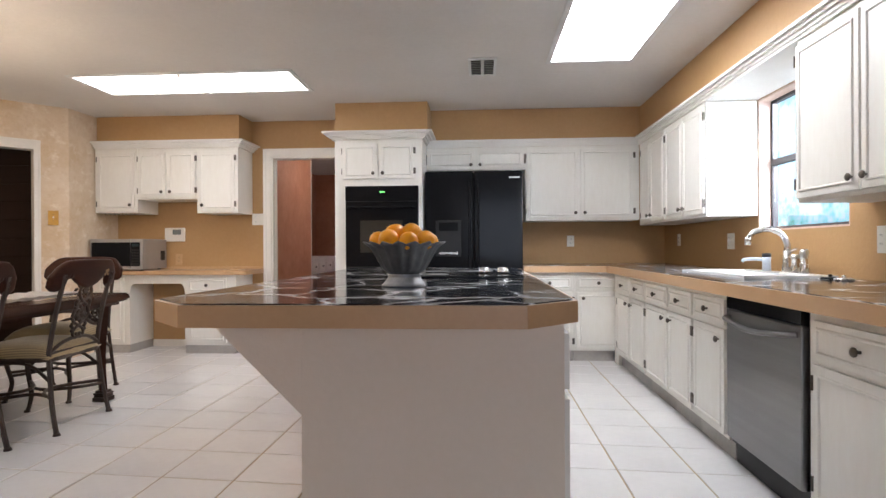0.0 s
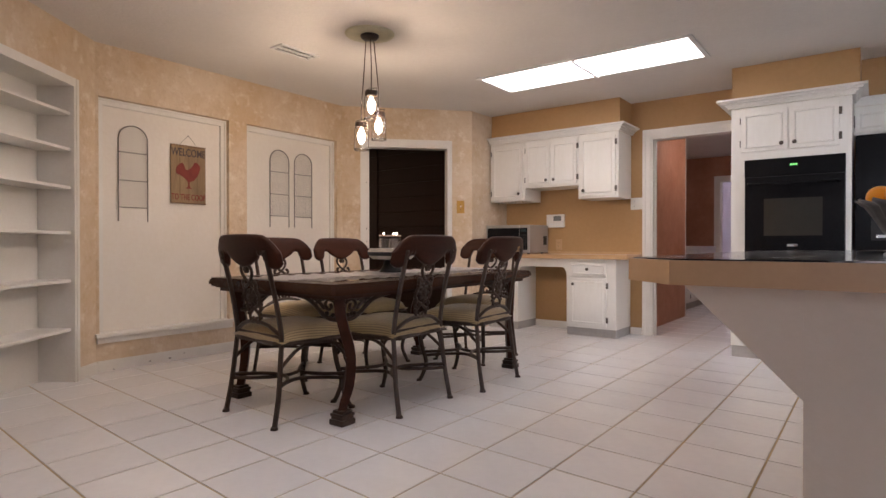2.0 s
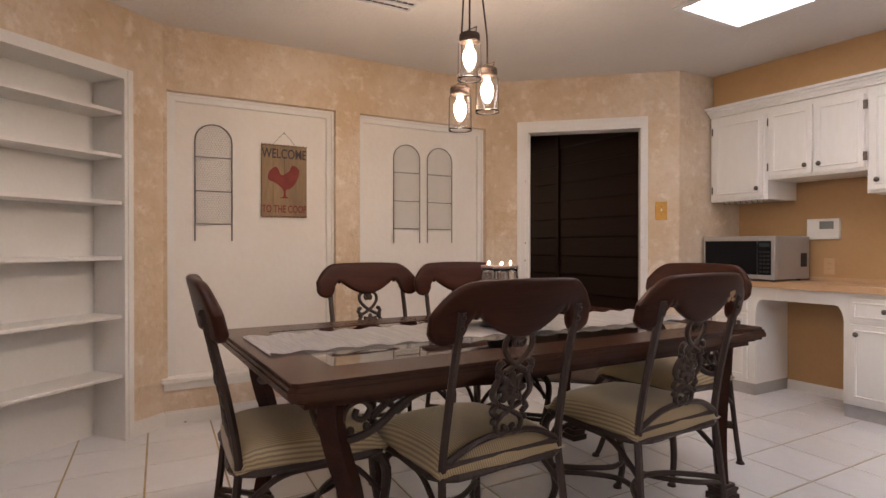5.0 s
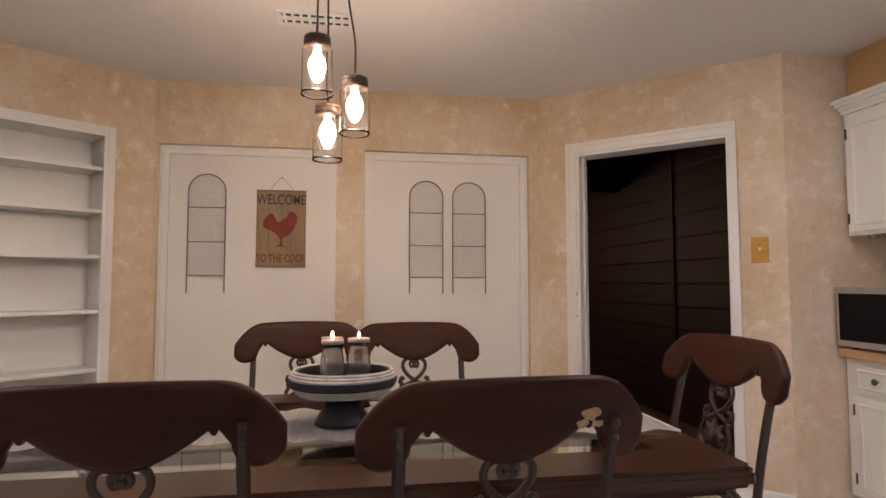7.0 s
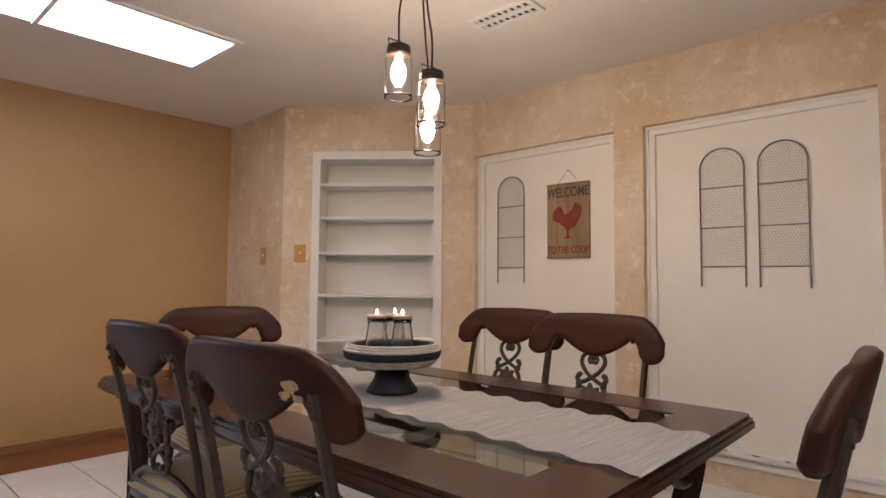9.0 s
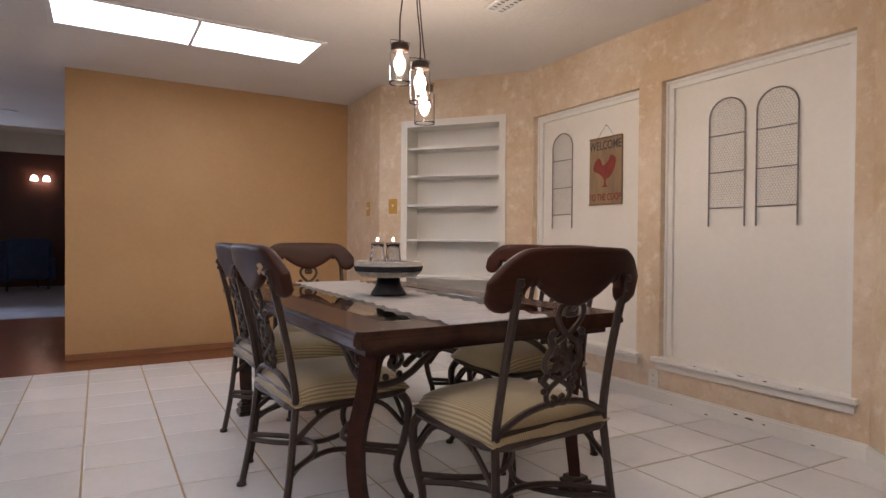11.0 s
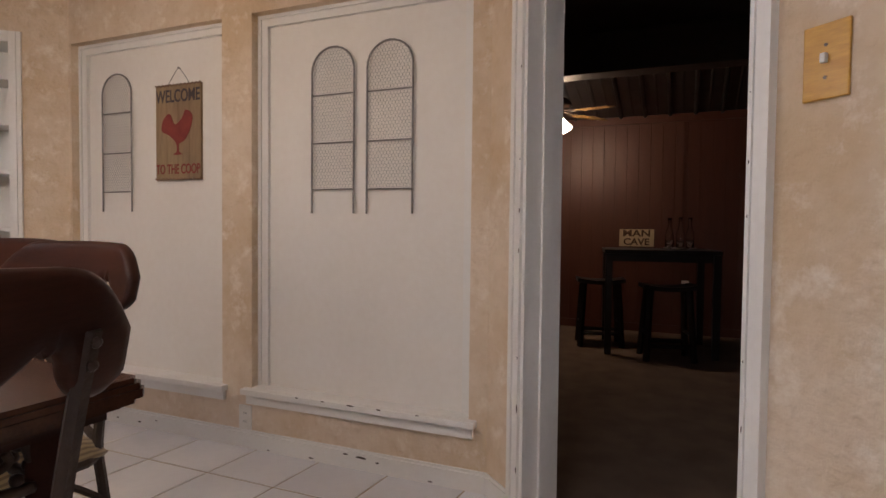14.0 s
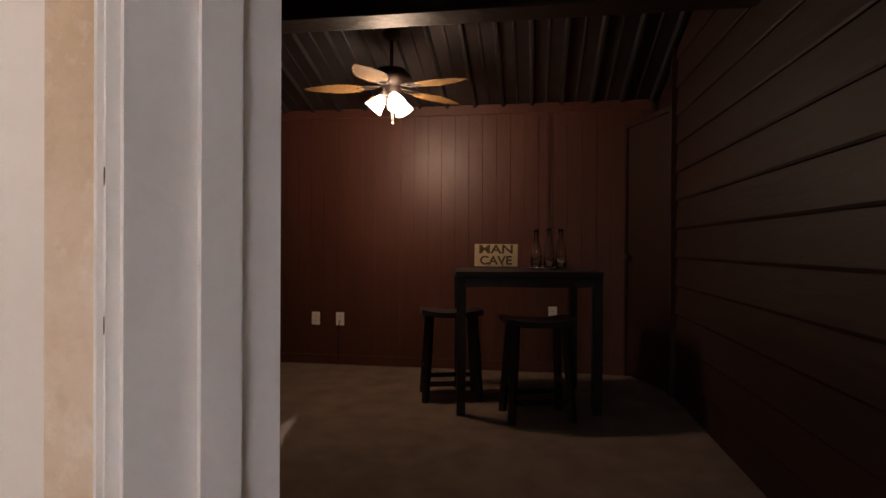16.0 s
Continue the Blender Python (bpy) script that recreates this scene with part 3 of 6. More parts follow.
struct("soffit_oven", B(OX0 + 0.0, OY + 0.02, 2.156, OX1 + 0.05, YN - 0.001, H - 0.001), OCHRE, "ochre soffit over the oven cabinet")
ov = thing("wall_oven", pose(-0.555, OY - 0.004, 0.86), "black built-in wall oven with a glass door", "oven")
part("body", B(-0.345, -0.012, 0.0, 0.345, 0.55, 0.785, 0.003), BLACKM, ov)
pnl = part("control_panel", B(-0.345, -0.030, 0.645, 0.345, -0.0125, 0.785, 0.004), BLACKG, ov)
part("display", B(-0.03, -0.032, 0.715, 0.055, -0.0302, 0.74), BLACKG, pnl)
CLOCK = mat("green_digits", (0.1, 0.5, 0.1), None, 10, 60, 0.5, emit=(0.25, 1.0, 0.25), power=3.0)
for k, dx in enumerate((-0.012, 0.006, 0.024)):
    part("digit", B(dx - 0.004, -0.034, 0.721, dx + 0.004, -0.0325, 0.734), CLOCK, pnl)
dr = part("oven_door", B(-0.340, -0.045, 0.03, 0.340, -0.0125, 0.635, 0.006), BLACKG, ov)
part("window", B(-0.20, -0.0475, 0.16, 0.20, -0.0455, 0.46), mat("oven_window", (0.035, 0.032, 0.028), (0.03, 0.028, 0.026), 4, 50, 0.06), dr)
part("handle", tube(bmesh.new(), spline([(-0.30, -0.046, 0.575), (-0.28, -0.085, 0.585), (0, -0.098, 0.578), (0.28, -0.085, 0.585), (0.30, -0.046, 0.575)], 6), 0.013, 10), BLACKG, dr, "", True)
part("badge", B(-0.035, -0.047, 0.075, 0.035, -0.0455, 0.092), NICKEL, dr)

# fridge
fr = thing("refrigerator", pose(0.305, 5.80, 0), "glossy black side-by-side refrigerator with a dispenser", "refrigerator")
part("body", B(-0.46, 0.06, 0.02, 0.46, 0.655, 1.775, 0.006), BLACKM, fr)
lf = part("freezer_door", B(-0.46, 0.0, 0.06, -0.004, 0.058, 1.785, 0.012), BLACKG, fr)
rf = part("fridge_door", B(0.004, 0.0, 0.06, 0.46, 0.058, 1.785, 0.012), BLACKG, fr)
for d, x in ((lf, -0.040), (rf, 0.040)):
    part("handle", tube(bmesh.new(), spline([(x, 0.0, 0.62), (x, -0.045, 0.66), (x, -0.055, 1.1), (x, -0.055, 1.4), (x, -0.045, 1.65), (x, 0.0, 1.69)], 5), 0.014, 10), BLACKG, d, "", True)
dp = part("dispenser", B(-0.36, -0.006, 0.98, -0.12, -0.0005, 1.32, 0.002), BLACKM, lf)
part("keypad", B(-0.33, -0.009, 1.22, -0.15, -0.0065, 1.30), BLACKG, dp)
part("drip_tray", B(-0.33, -0.012, 1.0, -0.15, -0.0065, 1.02), NICKEL, dp)
part("badge", B(0.33, -0.003, 1.715, 0.43, -0.0005, 1.728), NICKEL, rf)
part("grille", B(-0.45, 0.02, 0.015, 0.45, 0.059, 0.055), BLACKM, fr)

# kitchen uppers, north side
YU = 6.12
UPK = "white painted kitchen wall cabinet with bronze knobs"
cabinet("wall_cabinet", pose(-0.172, YU, 0), 0.985, YN - YU - 0.003, 1.835, 2.06, door_pair(0.985, 1.85, 2.03, 1.885), "low white wall cabinet above the refrigerator", group="kitchen wall cabinets")
cabinet("wall_cabinet", pose(0.815, YU, 0), 1.105, YN - YU - 0.003, 1.325, 2.06, door_pair(1.06, 1.345, 2.03, 1.40), UPK, group="kitchen wall cabinets")
# east side uppers: local x runs towards the living room
XU = 1.925


def east(x, y, z=0.0):
    return pose(x, y, z, 0, 0, -90)


ew = (6.115 - 4.445) / 2
cabinet("wall_cabinet", east(XU, 6.115), ew - 0.001, XE - XU - 0.003, 1.27, 2.06, [("door", 0.10, 1.29, 0.40, 2.03, (0.36, 1.345), 0.10), ("door", 0.42, 1.29, 0.81, 2.03, (0.46, 1.345), 0.81)], UPK, group="kitchen wall cabinets")
cabinet("wall_cabinet", east(XU, 6.115 - ew), ew, XE - XU - 0.003, 1.27, 2.06, door_pair(ew, 1.29, 2.03, 1.345), UPK, group="kitchen wall cabinets")
cabinet("wall_cabinet", east(XU, 3.292), 0.98, XE - XU - 0.003, 1.27, 2.06, door_pair(0.98, 1.29, 2.03, 1.345), UPK, group="kitchen wall cabinets")
cabinet("wall_cabinet", east(XU, 2.311), 0.80, XE - XU - 0.003, 1.27, 2.06, door_pair(0.80, 1.29, 2.03, 1.345), UPK, group="kitchen wall cabinets")
crown("trim_crown_kitchen", [((OX1 + 0.003, YU), (XU, YU), 0, 0), ((XU, YU), (XU, 1.51), 0, 0)], 2.061, 2.128, 0.06, "white crown moulding along the kitchen cabinets")
struct("soffit_north", B(OX1 + 0.052, YU + 0.01, 2.129, XE - 0.002, YN - 0.001, H - 0.001), OCHRE, "ochre soffit over the kitchen cabinets")
struct("soffit_east", B(XU + 0.01, 0.4, 2.129, XE - 0.002, YU + 0.008, H - 0.001), OCHRE, "ochre soffit over the sink")
struct("soffit_board", B(XU + 0.001, 3.294, 2.062, XE - 0.002, 4.443, 2.128), WHITE, "white board under the soffit above the window")

# window
wn1 = thing("window_1", pose(XE, (WY0 + WY1) / 2, 0), "dark aluminium single-hung sink window", "window", "", "structure")
hw = (WY1 - WY0) / 2
FR = mat("dark_window_frame", (0.035, 0.03, 0.035), (0.05, 0.045, 0.05), 10, 80, 0.4)
bm = bmesh.new()
for a in ((0.08, -hw, WZ0, 0.118, -hw + 0.03, WZ1), (0.08, hw - 0.03, WZ0, 0.118, hw, WZ1), (0.08, -hw + 0.03, WZ0, 0.118, hw - 0.03, WZ0 + 0.03), (0.08, -hw + 0.03, WZ1 - 0.03, 0.118, hw - 0.03, WZ1)):
    box(bm, *a)
part("window_frame", bm, FR, wn1)
part("meeting_rail", B(0.07, -hw + 0.0305, 1.605, 0.112, hw - 0.0305, 1.645, 0.003), FR, wn1)
part("sash_lock", B(0.055, -0.03, 1.62, 0.0695, 0.03, 1.64, 0.003), FR, wn1)
for z0, z1 in ((WZ0 + 0.031, 1.604), (1.646, WZ1 - 0.031)):
    p = part("pane", B(0.095, -hw + 0.031, z0, 0.099, hw - 0.031, z1), GLASS, wn1)
    p.visible_shadow = False
REVEAL = mat("pinkish_reveal", (0.62, 0.42, 0.34), (0.74, 0.60, 0.52), 6, 40, 0.6)
for y in (-hw + 0.001, hw - 0.011):
    part("side_lining", B(0.001, y, WZ0 + 0.012, 0.079, y + 0.010, WZ1 - 0.001), REVEAL, wn1)
part("head_lining", B(0.001, -hw + 0.012, WZ1 - 0.011, 0.079, hw - 0.012, WZ1 - 0.001), REVEAL, wn1)
part("window_sill", B(0.001, -hw + 0.001, WZ0 + 0.001, 0.079, hw - 0.001, WZ0 + 0.011), REVEAL, wn1)

# garden beyond the window
BACK = mat("blurred_garden", (0.62, 0.82, 1.0), (0.16, 0.42, 0.40), 0.9, 5, 1.0, emit=(1, 1, 1), power=1.25, contrast=(0.44, 0.60))
bn = BACK.node_tree
bn.links.new(bn.nodes["Principled BSDF"].inputs["Base Color"].links[0].from_socket, bn.nodes["Principled BSDF"].inputs["Emission Color"])
struct("backdrop", B(9.0, -4.0, -2.0, 9.1, 18.0, 8.0), BACK, "blurred bluish-green garden beyond the window")

# base cabinets
XB, YB = 1.60, 5.78
LBASE = "white painted base cabinet with a drawer above a door"
u0 = 0.775
cabinet("base_cabinet", pose(u0, YB, 0), 0.455, YN - YB - 0.003, 0, 0.828, [("drawer", 0.02, 0.665, 0.44, 0.795, (0.23, 0.73)), ("door", 0.02, 0.12, 0.44, 0.645, (0.08, 0.59), 0.44)], LBASE, True, "base cabinets")
cabinet("base_cabinet", pose(u0 + 0.456, YB, 0), XB - u0 - 0.456, YN - YB - 0.003, 0, 0.828, [("drawer", 0.02, 0.665, 0.42, 0.795, (0.22, 0.73)), ("door", 0.02, 0.12, 0.42, 0.645, (0.08, 0.59), 0.42)], LBASE, True, "base cabinets")
ys = (5.62, 5.16, 4.72, 4.20, 3.76, 3.306)
struct("corner_filler", B(XB + 0.001, 5.621, 0.0, XB + 0.06, YB - 0.001, 0.828), CAB, "white painted filler strip in the cabinet corner")
for a, b in zip(ys, ys[1:]):
    w = a - b - 0.001
    k = ys.index(a)
    cabinet("base_cabinet", east(XB, a), w, XE - XB - 0.003, 0, 0.828, [("drawer", 0.02, 0.665, w - 0.02, 0.795, (w / 2, 0.73)), ("door", 0.02, 0.12, w - 0.02, 0.645, (w - 0.07 if k % 2 == 0 else 0.07, 0.59), 0.02 if k % 2 == 0 else w - 0.02)], LBASE, True, "base cabinets")
dw = thing("dishwasher", east(XB - 0.02, 3.301), "stainless steel dishwasher with a black control strip", "dishwasher")
part("body", B(0.002, 0.03, 0.10, 0.69, 0.58, 0.828), BLACKM, dw)
dd1 = part("door", B(0.012, 0.0, 0.13, 0.678, 0.03, 0.755, 0.006), STEEL, dw)
part("control_strip", B(0.012, 0.0, 0.758, 0.678, 0.03, 0.826, 0.004), BLACKG, dw)
hb = bmesh.new()
tube(hb, spline([(0.05, -0.002, 0.72), (0.10, -0.036, 0.715), (0.35, -0.048, 0.695), (0.60, -0.036, 0.715), (0.65, -0.002, 0.72)], 6), 0.018, 10, flat=0.6)
part("handle", hb, STEEL, dd1, "curved steel handle", True)
part("toe_kick", B(0.01, 0.05, 0.0, 0.68, 0.55, 0.099), BLACKM, dw)
for a, w in ((2.60, 0.63), (1.968, 0.45)):
    cabinet("base_cabinet", east(XB, a), w, XE - XB - 0.003, 0, 0.828, [("drawer", 0.05, 0.645, w - 0.02, 0.79, (w / 2, 0.72)), ("door", 0.05, 0.12, w - 0.02, 0.63, (w - 0.08, 0.57), 0.05)], LBASE, True, "base cabinets")


def slab_top(name, outline, inner, z0, z1, label):
    ob = thing(name, pose(0, 0, 0), label, "countertop")
    part("edge_band", prism(bmesh.new(), outline, z0, z1 - 0.001), EDGE, ob, "tan laminate edge")
    part("surface", prism(bmesh.new(), inner, z1 - 0.0006, z1 + 0.003), MARBLE, ob, "black marbled laminate with white veins")
    return ob


kc = slab_top("kitchen_counter", [(u0 - 0.01, 5.70), (1.515, 5.70), (1.515, 1.51), (XE - 0.003, 1.51), (XE - 0.003, YN - 0.003), (u0 - 0.01, YN - 0.003)],
              [(u0 - 0.005, 5.712), (1.527, 5.712), (1.527, 1.52), (XE - 0.004, 1.52), (XE - 0.004, YN - 0.004), (u0 - 0.005, YN - 0.004)], 0.829, 0.890, "long L-shaped kitchen counter with a tan edge and black marbled top")

# island
isl = thing("kitchen_island", pose(0, 0, 0), "beige painted kitchen island with a bracketed overhang", "kitchen island")
IX0, IX1, IY0, IY1 = -0.178, 0.622, 2.10, 4.55
part("body", B(IX0, IY0, 0.0, IX1, IY1, 0.846, 0.002), ISLP, isl)
for y in (IY0 + 0.001, IY1 - 0.045):
    part("bracket", prism(bmesh.new(), [(IX0 + 0.004, 0.846), (-0.465, 0.846), (-0.465, 0.83), (IX0 + 0.004, 0.545)], 0, 0.042, pose(0, y + 0.042, 0, 90, 0, 0)), ISLP, isl)
for k in range(4):
    y0 = IY0 + 0.03 + k * 0.60
    bm = B(IX1 + 0.001, y0, 0.13, IX1 + 0.02, y0 + 0.57, 0.60, 0.003)
    part("door", bm, CAB, isl)
    part("drawer", B(IX1 + 0.001, y0, 0.63, IX1 + 0.02, y0 + 0.57, 0.80, 0.003), CAB, isl)


def chamfered(x0, y0, x1, y1, c):
    return [(x0 + c, y0), (x1 - c, y0), (x1, y0 + c), (x1, y1 - c), (x1 - c, y1), (x0 + c, y1), (x0, y1 - c), (x0, y0 + c)]


slab_top("island_counter", chamfered(-0.60, 1.87, 0.65, 4.70, 0.155), chamfered(-0.588, 1.882, 0.638, 4.688, 0.15), 0.848, 0.91, "island counter with clipped corners, tan edge and black marbled top")

# ---- ceiling lights ----


def light_box(x0, y0, x1, y1, split_x, label, glow=None):
    glow = glow or DIFF
    ob = thing("ceiling_light", pose((x0 + x1) / 2, (y0 + y1) / 2, H), label, "ceiling light", "recessed light boxes")
    w, d = (x1 - x0) / 2, (y1 - y0) / 2
    bm = bmesh.new()
    t = 0.035
    for a in ((-w - t, -d - t, w + t, -d), (-w - t, d, w + t, d + t), (-w - t, -d, -w, d), (w, -d, w + t, d)):
        box(bm, a[0], a[1], -0.012, a[2], a[3], -0.001)
    part("frame", bm, ALU, ob)
    if split_x:
        part("divider", B(-0.011, -d, -0.026, 0.011, d, -0.002), ALU, ob)
        part("diffuser", B(-w, -d, -0.006, -0.012, d, -0.003), glow, ob)
        part("diffuser", B(0.012, -d, -0.006, w, d, -0.003), glow, ob)
    else:
        part("divider", B(-w, -0.008, -0.012, w, 0.008, -0.002), ALU, ob)
        part("diffuser", B(-w, -d, -0.006, w, -0.009, -0.003), glow, ob)
        part("diffuser", B(-w, 0.009, -0.006, w, d, -0.003), glow, ob)


LL = "recessed fluorescent light box with white glowing diffusers"
light_box(-2.865, 4.73, -1.11, 5.255, True, LL)
light_box(0.895, 2.90, 1.47, 4.66, False, LL, DIFF_BRIGHT)
light_box(-2.91, 1.415, -1.29, 1.935, True, LL)


def air_vent(m, w, d, label, slots):
    ob = thing("ceiling_vent", m, label, "air vent")
    bm = bmesh.new()
    for a in ((-w, -d, w, -d + 0.02), (-w, d - 0.02, w, d), (-w, -d + 0.02, -w + 0.02, d - 0.02), (w - 0.02, -d + 0.02, w, d - 0.02), (-0.012, -d + 0.02, 0.012, d - 0.02)):
        box(bm, a[0], a[1], -0.014, a[2], a[3], -0.002)
    part("frame", bm, ALU, ob)
    part("backing", B(-w + 0.02, -d + 0.02, -0.004, w - 0.02, d - 0.02, -0.002), BLACKM, ob)
    for i in range(slots):
        y = -d + 0.03 + (2 * d - 0.06) * i / (slots - 1)
        for s in (-1, 1):
            x0, x1 = sorted((s * 0.014, s * (w - 0.022)))
            part("slat", prism(bmesh.new(), [(y, -0.012), (y + 0.003, -0.012), (y + 0.012, -0.005), (y + 0.009, -0.005)], x0, x1, Matrix(((0, 0, 1, 0), (1, 0, 0, 0), (0, 1, 0, 0), (0, 0, 0, 1)))), ALU, ob)


air_vent(pose(0.39, 4.75, H), 0.105, 0.20, "white ceiling air vent over the kitchen", 9)
air_vent(pose(-3.615, 3.255, H), 0.075, 0.18, "white ceiling air vent over the dining table", 9)

# ---- dining set ----
IRON = mat("brown_iron", (0.034, 0.020, 0.014), (0.052, 0.032, 0.022), 14, 120, 0.42, metal=0.35, bump=0.25, bump_scale=90)
MAHOG = mat("mahogany", (0.024, 0.008, 0.005), (0.050, 0.016, 0.009), 3, 30, 0.38, bump=0.05, bump_scale=40, stretch=(0.5, 6, 6), rough_var=0.03, spec=0.14)
TABLEW = mat("table_mahogany", (0.030, 0.012, 0.008), (0.062, 0.024, 0.013), 3, 30, 0.26, bump=0.04, bump_scale=40, stretch=(6, 0.5, 6), rough_var=0.03, spec=0.35)
WORN = mat("worn_bare_wood", (0.46, 0.32, 0.17), (0.30, 0.18, 0.09), 60, 200, 0.7)


def striped(name, c1, c2, axis, scale):
    m = mat(name, c1, c1, 8, 90, 0.55, bump=0.1, bump_scale=200)
    n, l = m.node_tree.nodes, m.node_tree.links
    b = n["Principled BSDF"]
    co = n.new("ShaderNodeTexCoord")
    w = n.new("ShaderNodeTexWave")
    w.wave_type, w.bands_direction = "BANDS", axis
    w.inputs["Scale"].default_value = scale
    w.inputs["Distortion"].default_value = 0.4
    l.new(co.outputs["Object"], w.inputs["Vector"])
    r = n.new("ShaderNodeValToRGB")
    r.color_ramp.elements[0].position, r.color_ramp.elements[1].position = 0.30, 0.62
    r.color_ramp.elements[0].color, r.color_ramp.elements[1].color = (*c2, 1), (*c1, 1)
    l.new(w.outputs["Fac"], r.inputs[0])
    l.new(r.outputs[0], b.inputs["Base Color"])
    b.inputs["Sheen Weight"].default_value = 0.3
    return m


FABRIC = striped("striped_gold_satin", (0.43, 0.325, 0.165), (0.24, 0.17, 0.085), "X", 38)

def head_top(x):
    u = abs(x) / 0.288
    return 0.985 - 0.012 * u * u - 0.088 * (max(0.0, u - 0.56) / 0.44) ** 2.4 if u < 1 else 0.885


def head_low(x):
    """Lower edge: hanging ears, a notch beside each, and a belly in the middle."""
    a = abs(x)
    if a > 0.190:
        t = (a - 0.239) / 0.050
        return 0.852 - 0.048 * math.sqrt(max(0.0, 1 - min(1.0, t * t)))
    if a > 0.168:
        return 0.852 + (0.190 - a) / 0.022 * 0.033
    if a > 0.150:
        return 0.885 - 0.012 * math.sin((0.168 - a) / 0.018 * math.pi)
    return 0.812 + 0.073 * (a / 0.150) ** 1.7


def head_bm():
    """Curved headrest with rounded edges, bent about the sitter."""
    bm = bmesh.new()
    xs = sorted({round(s * v, 4) for s in (1, -1) for v in list(np.linspace(0, 0.15, 9)) + [0.156, 0.162, 0.168, 0.175, 0.183, 0.1895, 0.1905, 0.196, 0.205, 0.22, 0.239, 0.255, 0.27, 0.28, 0.2855, 0.2875]})

    def at(x, f, side):
        lo, hi = head_low(x), max(head_top(x), head_low(x) + 0.002)
        z = lo + (hi - lo) * f
        edge = min(z - lo, hi - z, max(0.0, 0.2878 - abs(x)))
        th = 0.008 + 0.010 * min(1.0, edge / 0.008)
        return bm.verts.new((x, -0.272 + 0.45 * x * x - 0.16 * (z - 0.80) + side * th, z))
    fs = (0.0, 0.04, 0.10, 0.3, 0.5, 0.7, 0.9, 0.96, 1.0)
    grids = [[[at(x, f, s) for f in fs] for x in xs] for s in (-1, 1)]
    for gi, gr in enumerate(grids):
        for a, b in zip(gr, gr[1:]):
            for j in range(len(fs) - 1):
                q = (a[j], b[j], b[j + 1], a[j + 1])
                bm.faces.new(q if gi == 0 else q[::-1])
    A, C = grids
    for i in range(len(xs) - 1):
        for j in (0, -1):
            bm.faces.new((A[i][j], A[i + 1][j], C[i + 1][j], C[i][j]))
    for i in (0, -1):
        for j in range(len(fs) - 1):
            bm.faces.new((A[i][j], A[i][j + 1], C[i][j + 1], C[i][j]))
    return bm


def mirror_x(p):
    return [(-x, y, z) for x, y, z in p]


